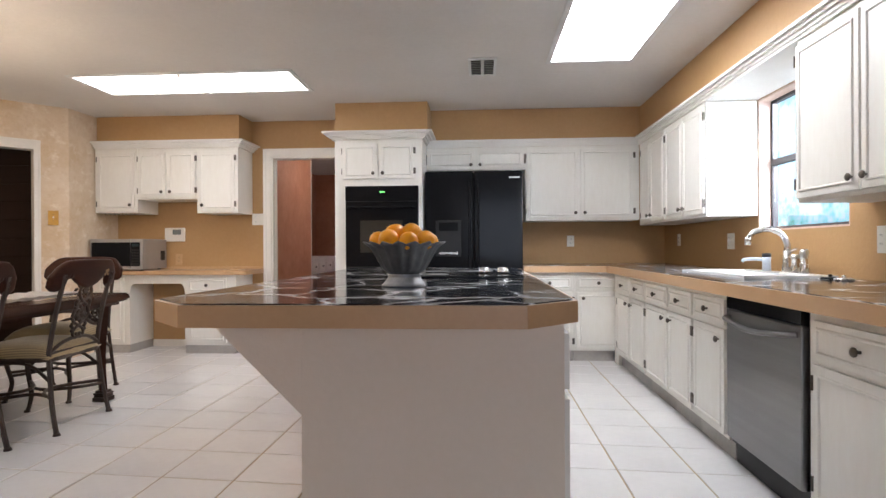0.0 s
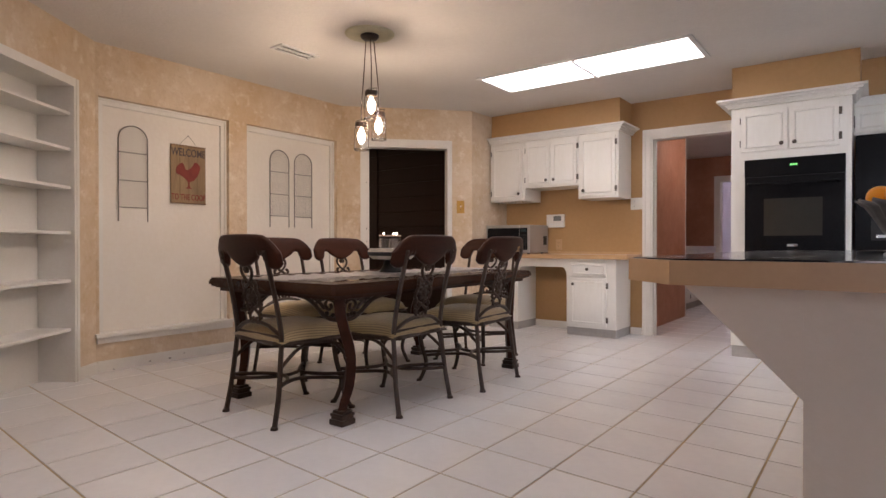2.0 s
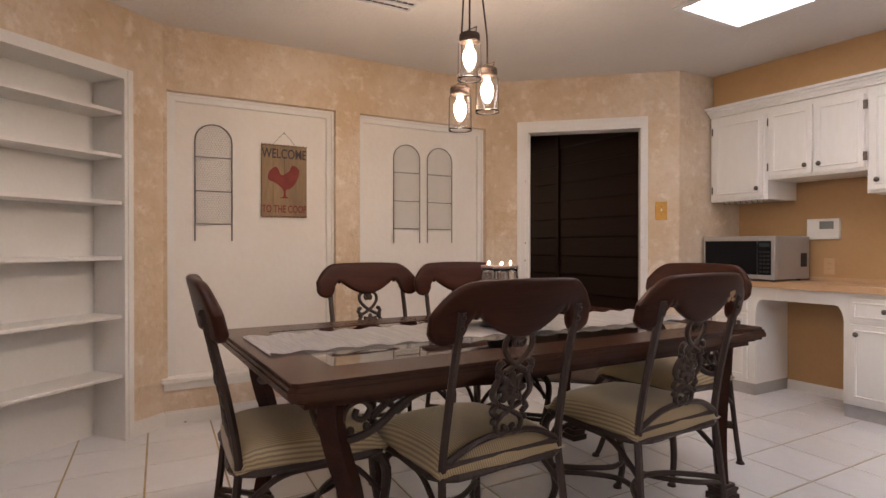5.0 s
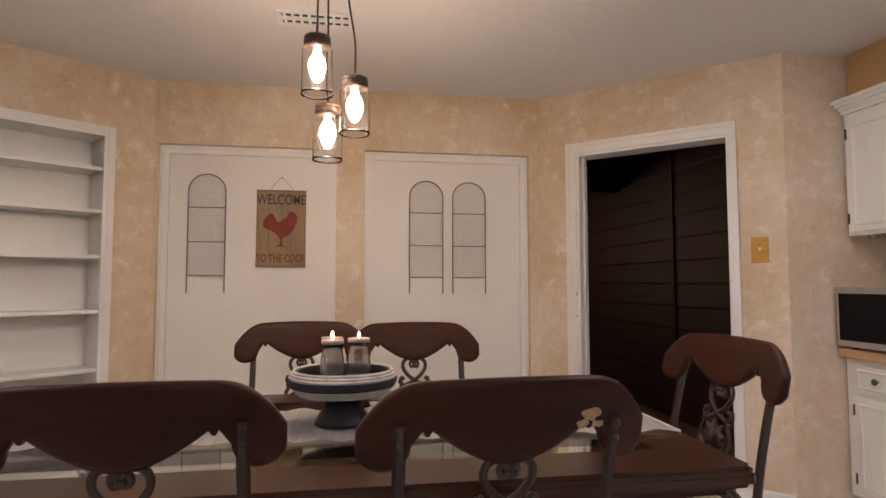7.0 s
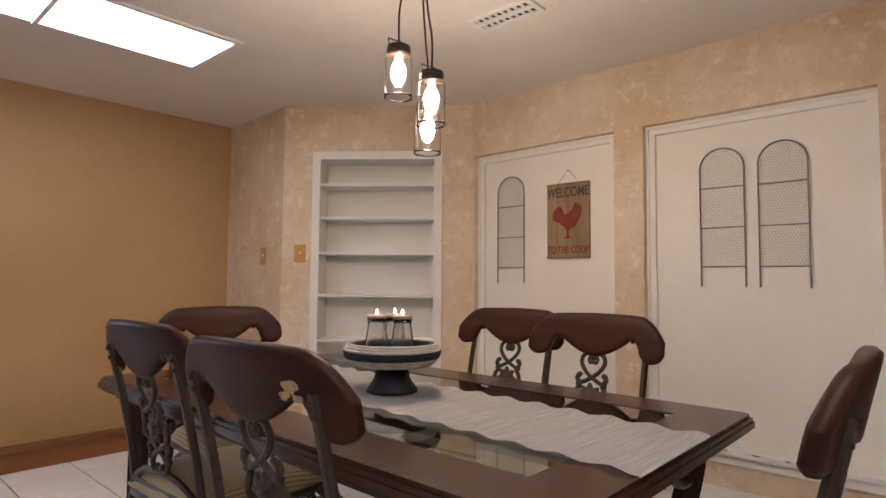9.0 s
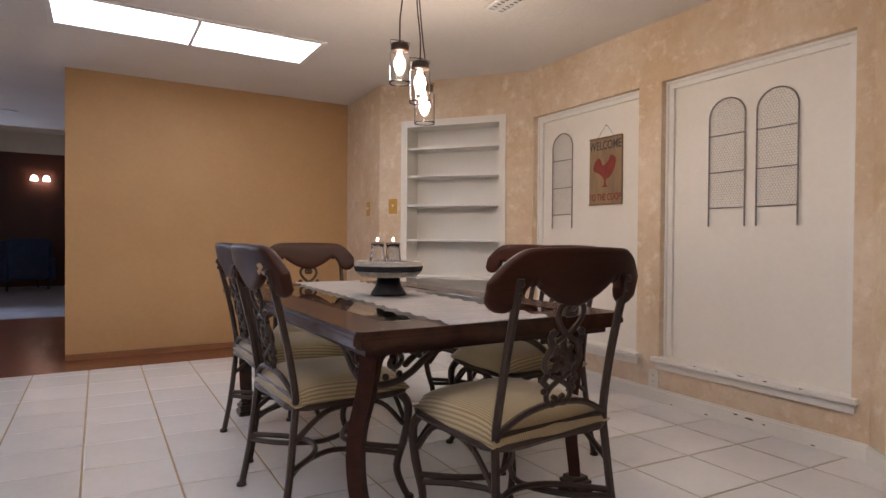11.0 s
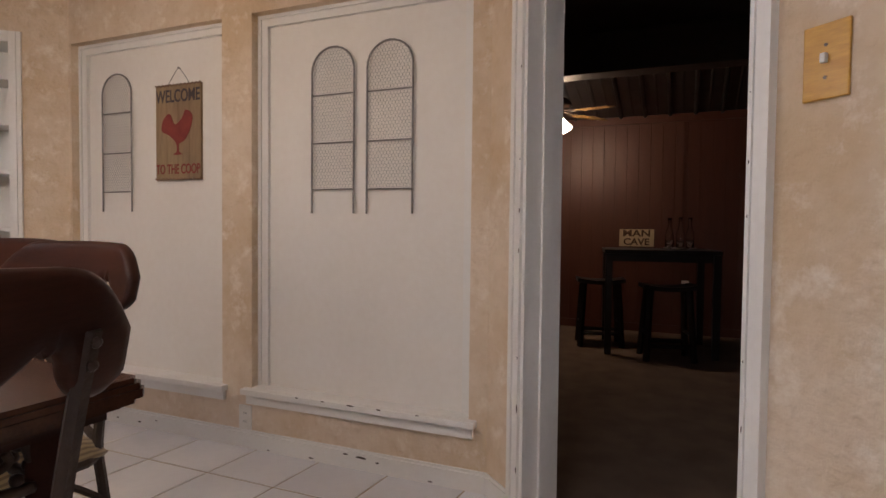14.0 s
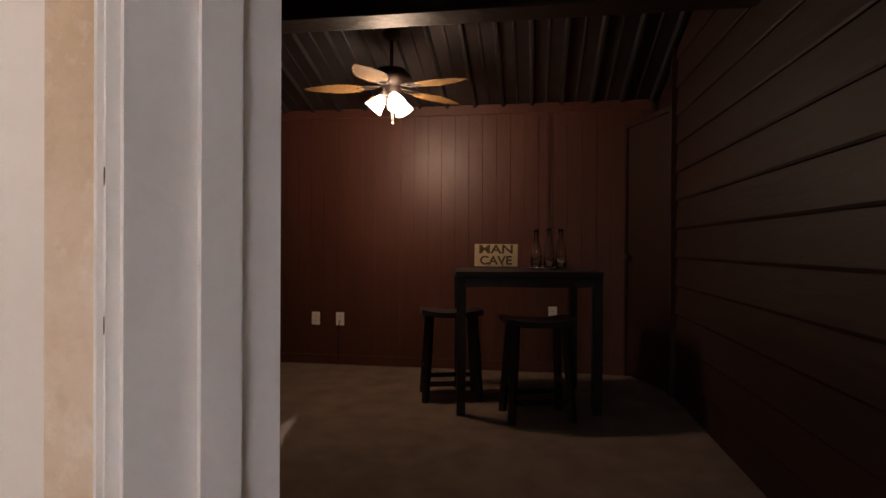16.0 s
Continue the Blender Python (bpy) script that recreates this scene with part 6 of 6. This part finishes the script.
# red-brown boards; the shade on this wall is put into the base colour
SHADED_SIDING = mat("shaded_brown_siding", (0.020, 0.008, 0.006), (0.032, 0.012, 0.008), 3, 40, 0.55, bump=0.35, bump_scale=20, stretch=(0.15, 1, 1), spec=0.3)
nwall.data.materials[0] = SHADED_SIDING
for i in range(14):
    z = 0.0 + i * 0.197
    bm = prism(bmesh.new(), [(6.2495, z), (6.2495, z + 0.197), (6.243, z + 0.197), (6.228, z + 0.012), (6.232, z)], -8.18, -3.79, Matrix(((0, 0, 1, 0), (1, 0, 0, 0), (0, 1, 0, 0), (0, 0, 0, 1))))
    part("siding_board", bm, SHADED_SIDING, nwall)
part("corner_trim", B(-8.21, 6.20, 0.0, -8.165, 6.249, 2.5), SHADED_SIDING, nwall)
for x in (-5.58,):
    part("corner_trim", B(x - 0.03, 6.215, 0.0, x + 0.02, 6.2275, 2.42), SHADED_SIDING, nwall)
dk = thing("closet_door", pose(-8.84, 6.0, 0, 0, 0, math.degrees(math.atan2(0.22, 0.64))), "dark red painted closet door, shut, colour darkened for shade", "door")
# slab and frame reuse the siding colour, darkened to look shaded
part("slab", B(0.03, 0.0, 0.02, 0.64, 0.03, 2.02, 0.003), SHADED_SIDING, dk)
bm = bmesh.new()
for a in ((0.0, -0.015, 0.0, 0.03, 0.03, 2.06), (0.64, -0.015, 0.0, 0.67, 0.03, 2.06), (0.03, -0.015, 2.021, 0.64, 0.03, 2.06)):
    box(bm, *a)
part("frame", bm, SHADED_SIDING, dk)
part("knob", lathe(bmesh.new(), [(0.010, 0.0), (0.010, 0.02), (0.024, 0.03), (0.026, 0.045), (0.0, 0.055)], 12, pose(0.08, 0.0, 0.98, 90, 0, 0)), METAL, dk, "", True)
# sloped ribbed roof behind the beam
cd = bpy.data.objects["ceiling_dark"]
metal = cd.data.materials[0]
me = cd.data
bm = bmesh.new()
prism(bm, [(-6.60, 1.4), (-4.83, 1.4), (-4.83, 4.78), (-3.76, 5.85), (-3.76, 6.25), (-6.60, 6.25)], 2.42, 2.435)
bm.to_mesh(me)
bm.free()
me.materials.clear()
me.materials.append(BEAM)
cd["label"] = "dark boarded ceiling of the dark room's near half"
bm = bmesh.new()
prof = []
y = 1.4
while y < 6.3:
    prof += [(y, 0.0), (y + 0.085, 0.0), (y + 0.093, -0.006), (y + 0.103, -0.006), (y + 0.111, 0.0), (y + 0.195, 0.0), (y + 0.208, -0.032), (y + 0.228, -0.032)]
    y += 0.241
ends = []
for x, z in ((-8.97, 2.225), (-6.50, 2.96)):
    ends.append([bm.verts.new((x, yy, z + dz)) for yy, dz in prof])
for i in range(len(prof) - 1):
    bm.faces.new((ends[0][i], ends[0][i + 1], ends[1][i + 1], ends[1][i]))
bmesh.ops.solidify(bm, geom=list(bm.faces), thickness=0.004)
struct("ceiling_dark_metal", bm, metal, "sloping ribbed galvanised metal ceiling")
struct("roof_fill", prism(bmesh.new(), [(-9.0, 2.30), (-6.45, 3.06), (-6.45, 3.2), (-9.0, 3.2)], 1.4, 6.4, Matrix(((1, 0, 0, 0), (0, 0, 1, 0), (0, 1, 0, 0), (0, 0, 0, 1)))), BEAM, "dark roof boards above the metal ceiling")
struct("beam", B(-6.76, 1.5, 2.15, -6.585, 6.249, 2.4195, 0.008), BEAM, "rough black-brown ceiling beam")
struct("wall_dark_header", B(-6.62, 1.5, 2.436, -6.56, 6.249, 3.1), BEAM, "dark boards above the beam")
struct("gable_board", B(-8.97, 6.2505, 2.5, -6.5, 6.37, 3.1), DWOOD, "dark red boards under the sloping roof")

BLK = mat("black_painted_wood", (0.012, 0.011, 0.011), (0.02, 0.018, 0.017), 6, 60, 0.35)
bt = thing("bar_table", pose(-7.915, 5.175, 0, 0, 0, 9), "tall black wooden pub table", "table")
part("top", B(-0.36, -0.46, 0.865, 0.36, 0.46, 0.90, 0.004), BLK, bt)
bm = bmesh.new()
for a in ((-0.32, -0.42, 0.80, -0.30, 0.42, 0.8645), (0.30, -0.42, 0.80, 0.32, 0.42, 0.8645), (-0.30, -0.42, 0.80, 0.30, -0.40, 0.8645), (-0.30, 0.40, 0.80, 0.30, 0.42, 0.8645)):
    box(bm, *a)
part("apron", bm, BLK, bt)
for sx in (-1, 1):
    for sy in (-1, 1):
        part("leg", B(sx * 0.34 - 0.028, sy * 0.425 - 0.028, 0.0, sx * 0.34 + 0.028, sy * 0.425 + 0.028, 0.864, 0.003), BLK, bt)


def stool(m):
    ob = thing("bar_stool", m, "black wooden saddle-seat bar stool", "stool", "bar stools at the pub table")
    bm = bmesh.new()
    n = 8
    top = []
    for i in range(n + 1):
        u = -1 + 2 * i / n
        top.append((u * 0.21, 0.605 + 0.022 * u * u))
    lo = [(x, z - 0.035) for x, z in top]
    prism(bm, lo + top[::-1], -0.13, 0.13, Matrix(((0, 0, 1, 0), (1, 0, 0, 0), (0, 1, 0, 0), (0, 0, 0, 1))))
    part("seat", bm, BLK, ob)
    for sx in (-1, 1):
        for sy in (-1, 1):
            part("leg", tube(bmesh.new(), [(sx * 0.145, sy * 0.185, 0.0), (sx * 0.095, sy * 0.15, 0.58)], 0.026, 4), BLK, ob)
        part("rung", tube(bmesh.new(), [(sx * 0.134, -0.175, 0.13), (sx * 0.134, 0.175, 0.13)], 0.017, 4), BLK, ob)
    for sy in (-1, 1):
        part("rung", tube(bmesh.new(), [(-0.125, sy * 0.172, 0.22), (0.125, sy * 0.172, 0.22)], 0.017, 4), BLK, ob)
    return ob


s1 = stool(pose(-7.92, 4.685, 0, 0, 0, 14))
copy_thing(s1, pose(-7.545, 5.275, 0, 0, 0, 14))

CREAM = mat("cream_painted_board", (0.62, 0.50, 0.30), (0.55, 0.43, 0.25), 8, 60, 0.7)
LET = mat("dark_brown_letters", (0.07, 0.03, 0.015), (0.10, 0.045, 0.02), 20, 80, 0.7)
ms = thing("table_sign", pose(-7.98, 4.992, 0.902, 0, -8, 0), "cream wooden sign with dark lettering on a small easel", "sign")
part("board", B(0.0, -0.15, 0.015, 0.018, 0.15, 0.172, 0.002), CREAM, ms)
lettering("MAN", 0.098, Matrix.Translation((0.0186, 0, 0.132)) @ FACE, LET, ms, (1.12, 0.85), 0.0025)
lettering("CAVE", 0.098, Matrix.Translation((0.0186, 0, 0.054)) @ FACE, LET, ms, (0.93, 0.85), 0.0025)
for yy in (-0.05, 0.05):
    bm = bmesh.new()
    tube(bm, [(-0.06, yy, 0.002), (0.03, yy, 0.004), (0.032, yy, 0.03)], 0.003, 5)
    tube(bm, [(-0.06, yy, 0.002), (-0.012, yy, 0.11)], 0.003, 5)
    part("easel_leg", bm, METAL, ms)
tr = thing("serving_tray", pose(-8.06, 5.36, 0.9005, 0, 0, 9), "thin dark metal serving tray", "tray")
part("plate", lathe(bmesh.new(), [(0.0, 0.0), (0.115, 0.0), (0.135, 0.010), (0.132, 0.012), (0.113, 0.003), (0.0, 0.003)], 30), NICKEL, tr, "", True)
part("rim", tube(bmesh.new(), [(0.135 * math.cos(a), 0.135 * math.sin(a), 0.011) for a in np.linspace(0, 2 * math.pi, 30, endpoint=False)], 0.003, 5, True), NICKEL, tr, "", True)
for x, y, h in ((-8.02, 5.27, 0.27), (-8.09, 5.36, 0.28), (-8.05, 5.44, 0.275)):
    bo = thing("glass_bottle", pose(x, y, 0.904), "clear empty glass bottle on the tray", "bottle", "bottles on the tray")
    part("glass", lathe(bmesh.new(), [(0.0, 0.0), (0.034, 0.0), (0.036, 0.01), (0.036, h * 0.45), (0.030, h * 0.56), (0.015, h * 0.72), (0.013, h * 0.95), (0.016, h), (0.012, h), (0.010, h * 0.72), (0.026, h * 0.55), (0.032, h * 0.44), (0.032, 0.012), (0.0, 0.008)], 18, None, False), GLASS, bo, "", True)
    part("lip", lathe(bmesh.new(), [(0.0165, h - 0.012), (0.018, h - 0.008), (0.018, h - 0.002), (0.0165, h + 0.001)], 14, None, False), GLASS, bo, "", True)
for y, z in ((3.335, 0.41), (3.56, 0.41), (5.41, 0.50)):
    wall_plate(facing(V2(-8.842, y), V2(1, 0), z), 0.075, 0.115, PLATEW, "white outlet on the dark panelling", "outlet")
tagged(part("power_cord", tube(bmesh.new(), spline([(-8.826, 3.56, 0.395), (-8.80, 3.562, 0.36), (-8.815, 3.555, 0.2), (-8.80, 3.55, 0.01), (-8.75, 3.50, 0.004)], 5), 0.004, 6), BLACKM), "black power cord hanging from the outlet", "cord")

FX, FY = -7.80, 4.28
fn = thing("ceiling_fan", pose(FX, FY, 0), "bronze ceiling fan with woven leaf blades and three lit shades", "ceiling fan")
zr = 2.225 + (FX + 8.97) * (2.96 - 2.225) / 2.47 - 0.034
part("canopy", lathe(bmesh.new(), [(0.0, zr), (0.065, zr - 0.01), (0.060, zr - 0.05), (0.02, zr - 0.075), (0.0, zr - 0.075)], 20), IRON, fn, "", True)
part("downrod", tube(bmesh.new(), [(0, 0, zr - 0.06), (0, 0, 2.27)], 0.013, 10), IRON, fn, "", True)
part("motor", lathe(bmesh.new(), [(0.0, 2.29), (0.03, 2.285), (0.10, 2.265), (0.135, 2.225), (0.135, 2.195), (0.09, 2.165), (0.06, 2.14), (0.06, 2.09), (0.0, 2.085)], 28), IRON, fn, "", True)
WICK = mat("woven_palm", (0.40, 0.24, 0.07), (0.26, 0.14, 0.04), 40, 180, 0.7, bump=0.5, bump_scale=220)
for k in range(5):
    a = math.radians((68, 137, 209, 281, 353)[k])
    bm = bmesh.new()
    n = 12
    lf = []
    for i in range(n + 1):
        f = i / n
        w = 0.095 * math.sin(math.pi * min(1, 0.06 + 0.94 * f) ** 0.8) ** 0.7 if f < 1 else 0.0
        lf.append((0.19 + 0.41 * f, max(w, 0.008)))
    rows = [[bm.verts.new((x, s * w, 2.135 - 0.03 * (x - 0.19) + 0.18 * s * w * 0.35)) for s in (-1, -0.5, 0, 0.5, 1)] for x, w in lf]
    for p, q in zip(rows, rows[1:]):
        for j in range(4):
            bm.faces.new((p[j], q[j], q[j + 1], p[j + 1]))
    bmesh.ops.solidify(bm, geom=list(bm.faces), thickness=0.007)
    bmesh.ops.rotate(bm, verts=bm.verts, cent=(0, 0, 0), matrix=Matrix.Rotation(a, 3, "Z"))
    bl = part("blade", bm, WICK, fn, "woven palm-leaf blade", True)
    bm = bmesh.new()
    tube(bm, spline([(0.08, 0.0, 2.155), (0.13, 0.028, 2.145), (0.19, 0.03, 2.140), (0.24, 0.0, 2.138)], 4), 0.008, 6)
    tube(bm, spline([(0.08, 0.0, 2.155), (0.13, -0.028, 2.145), (0.19, -0.03, 2.140), (0.24, 0.0, 2.138)], 4), 0.008, 6)
    bmesh.ops.rotate(bm, verts=bm.verts, cent=(0, 0, 0), matrix=Matrix.Rotation(a, 3, "Z"))
    part("blade_arm", bm, IRON, fn)
SHADE = mat("lit_glass_shade", (1, 0.95, 0.85), None, 5, 50, 0.5, emit=(1.0, 0.80, 0.55), power=14.0)
for k in range(3):
    a = math.radians(30 + 120 * k)
    m = Matrix.Rotation(a, 4, "Z") @ pose(0.055, 0, 2.085, 0, 138, 0)
    sh = part("lamp_shade", lathe(bmesh.new(), [(0.018, 0.0), (0.030, 0.012), (0.046, 0.05), (0.056, 0.085), (0.066, 0.115), (0.060, 0.116), (0.045, 0.08), (0.02, 0.02)], 18, m), SHADE, fn, "lit frosted bell shade", True)
    sh.visible_shadow = False
for dx in (-0.02, 0.025):
    part("pull_chain", tube(bmesh.new(), [(dx, 0.01, 2.085), (dx, 0.01, 1.90)], 0.0022, 5), NICKEL, fn)

# ---- hall seen through the kitchen doorway ----
hfronts = []
for k in range(6):
    x0 = 0.02 + k * 0.415
    hfronts += [("drawer", x0, 0.70, x0 + 0.395, 0.86, (x0 + 0.2, 0.78)), ("door", x0, 0.12, x0 + 0.395, 0.68, (x0 + 0.05, 0.62), x0 + 0.395)]
hc = cabinet("hall_cabinet", pose(-2.20, 8.43, 0, 0, 0, 90), 2.52, 0.50, 0, 0.885, hfronts, "long white hall cabinet with drawers above doors", True)
part("top", B(-0.003, -0.025, 0.8855, 2.53, 0.505, 0.925, 0.003), CAB, hc)
casing("door_frame_3", pose(-2.14, 11.0, 0), 0.80, 2.03, 0.08, "white painted frame of the open doorway past the hall", 0.10)
hl2 = thing("hall_ceiling_lamp", pose(-2.02, 12.2, H), "small round glass ceiling lamp past the hall, lit", "ceiling lamp")
part("base", lathe(bmesh.new(), [(0.0, -0.001), (0.09, -0.001), (0.08, -0.02), (0.0, -0.02)], 20), NICKEL, hl2, "", True)
part("globe", lathe(bmesh.new(), [(0.085, -0.0205), (0.10, -0.07), (0.07, -0.13), (0.0, -0.15)], 20, None, False), mat("far_globe", (1, 0.95, 0.9), None, 5, 50, 0.5, emit=(0.95, 0.90, 1.0), power=130.0), hl2, "", True)
# added fill lamp, out of view, that brightens the near hall
hl = thing("hall_ceiling_lamp", pose(-1.3, 7.9, H), "unseen round glass ceiling lamp added to light the hall", "ceiling lamp")
part("base", lathe(bmesh.new(), [(0.0, -0.001), (0.14, -0.001), (0.13, -0.02), (0.0, -0.02)], 24), NICKEL, hl, "", True)
part("globe", lathe(bmesh.new(), [(0.125, -0.0205), (0.12, -0.06), (0.08, -0.095), (0.0, -0.105)], 24, None, False), mat("hall_fill_globe", (1, 0.95, 0.9), None, 5, 50, 0.5, emit=(1.0, 0.86, 0.76), power=62.0), hl, "", True)

# ---- living room seen past the ochre wall ----
BLUE = mat("slate_blue_fabric", (0.035, 0.055, 0.115), (0.055, 0.080, 0.15), 8, 90, 0.9, bump=0.3, bump_scale=150)
ac = thing("wing_chair", pose(-0.25, -8.1, 0, 0, 0, 200), "slate blue upholstered wing chair with a pale cushion", "armchair")
part("seat", B(-0.32, -0.30, 0.20, 0.32, 0.34, 0.46, 0.05), BLUE, ac)
part("backrest", B(-0.34, -0.42, 0.22, 0.34, -0.26, 1.02, 0.06), BLUE, ac)
for s in (-1, 1):
    part("armrest", B(s * 0.40 - 0.075, -0.38, 0.18, s * 0.40 + 0.075, 0.34, 0.64, 0.06), BLUE, ac)
    part("wing", B(s * 0.37 - 0.04, -0.36, 0.62, s * 0.37 + 0.04, -0.08, 0.98, 0.035), BLUE, ac)
    for y in (-0.34, 0.28):
        part("leg", lathe(bmesh.new(), [(0.0, 0.0), (0.016, 0.0), (0.026, 0.2), (0.0, 0.2)], 10, pose(s * 0.34, y, 0)), BLK, ac)
cu = thing("throw_pillow", pose(-0.28, -8.2, 0.60, -20, 0, 20), "pale striped throw pillow on the wing chair", "pillow")
part("cover", B(-0.20, -0.05, -0.14, 0.20, 0.05, 0.14, 0.045), mat("pale_linen", (0.62, 0.60, 0.58), (0.50, 0.49, 0.50), 10, 90, 0.9), cu)
part("piping", tube(bmesh.new(), [(-0.20, 0, -0.14), (0.20, 0, -0.14), (0.20, 0, 0.14), (-0.20, 0, 0.14)], 0.006, 6, True), BLUE, cu)
rg = thing("area_rug", pose(0.4, -6.0, 0.0), "pale blue-grey area rug on the cherry floor", "rug")
part("pile", B(-1.9, -2.9, 0.0, 1.6, 2.95, 0.012, 0.003), mat("blue_grey_rug", (0.40, 0.41, 0.47), (0.31, 0.32, 0.38), 4, 120, 0.95, bump=0.6, bump_scale=200), rg)
part("border", B(-1.95, -2.95, -0.0005, 1.65, 3.0, 0.006, 0.002), mat("rug_border", (0.25, 0.26, 0.32), None, 6, 100, 0.95), rg)
for x in (-0.36, -0.58):
    sc = thing("wall_sconce", pose(x, -9.19, 2.32), "lit frosted glass wall sconce on red panelling", "wall lamp", "living room sconces")
    part("bracket", B(-0.02, 0.0, -0.02, 0.02, 0.08, 0.02, 0.004), METAL, sc)
    part("shade", lathe(bmesh.new(), [(0.03, 0.05), (0.055, 0.02), (0.07, -0.06), (0.066, -0.06), (0.05, 0.01), (0.03, 0.045)], 18, pose(0, 0.10, 0), False), mat("sconce_glow", (1, 0.9, 0.8), None, 5, 50, 0.5, emit=(1.0, 0.75, 0.55), power=14.0) if "sconce_glow" not in bpy.data.materials else bpy.data.materials["sconce_glow"], sc, "lit frosted shade", True)
cn = thing("recessed_downlight", pose(-0.67, -2.06, H), "round white recessed downlight, lit", "ceiling light")
part("trim_ring", lathe(bmesh.new(), [(0.075, -0.001), (0.095, -0.001), (0.095, -0.008), (0.075, -0.008)], 24), ALU, cn)
part("lens", lathe(bmesh.new(), [(0.0, -0.003), (0.074, -0.003), (0.074, -0.005), (0.0, -0.005)], 24), mat("downlight_glow", (1, 1, 1), None, 5, 50, 0.5, emit=(1.0, 0.95, 0.9), power=20.0), cn)

# ---- floor tiles ----
# the rows run slightly askew to the walls
PX, PY, TX0, TY0, SKEW = 0.356, 0.350, -1.476, 2.0, -0.07
g = 0.0040


def tile_mesh(bm, ox, oy):
    a, b = PX / 2 - g, PY / 2 - g
    corners = ((-1, -1), (1, -1), (1, 1), (-1, 1))
    at = lambda sx, sy, e, z: bm.verts.new((ox + sx * (a - e), oy + sy * (b - e) + SKEW * sx * (a - e), z))
    lo = [at(sx, sy, 0.0, -0.0035) for sx, sy in corners]
    mid = [at(sx, sy, 0.0007, -0.001) for sx, sy in corners]
    hi = [at(sx, sy, 0.003, 0.0) for sx, sy in corners]
    bm.faces.new(hi)
    for p, q in ((lo, mid), (mid, hi)):
        for i in range(4):
            j = (i + 1) % 4
            bm.faces.new((p[i], p[j], q[j], q[i]))


me = bpy.data.meshes.new("tile")
bm = bmesh.new()
tile_mesh(bm, 0.0, 0.0)
bm.to_mesh(me)
bm.free()
me.materials.append(TILE)
spots = []
for i in range(-10, 12):
    for j in range(-6, 36):
        x = TX0 + (i + 0.5) * PX
        y = TY0 + (j + 0.5) * PY + SKEW * (x + 2.5)
        if -4.8 < x < 2.4 and 0.56 < y < 6.6 or -2.9 < x < 0.3 and 6.6 <= y < 14.0:
            spots.append((x, y))
spots.sort(key=lambda p: math.hypot(p[0] + 1.6, p[1] - 2.8))
for x, y in spots[:300]:
    o = new("tile", me)
    o.parent = floor
    o.location = (x, y, random.uniform(-0.0006, 0.0))
    o.rotation_euler = (random.uniform(-0.0012, 0.0012), random.uniform(-0.0012, 0.0012), 0)
rest = bmesh.new()
for x, y in spots[300:]:
    tile_mesh(rest, x, y)
tagged(part("far_tiles", rest, TILE, floor), "", "", "", "stuff")
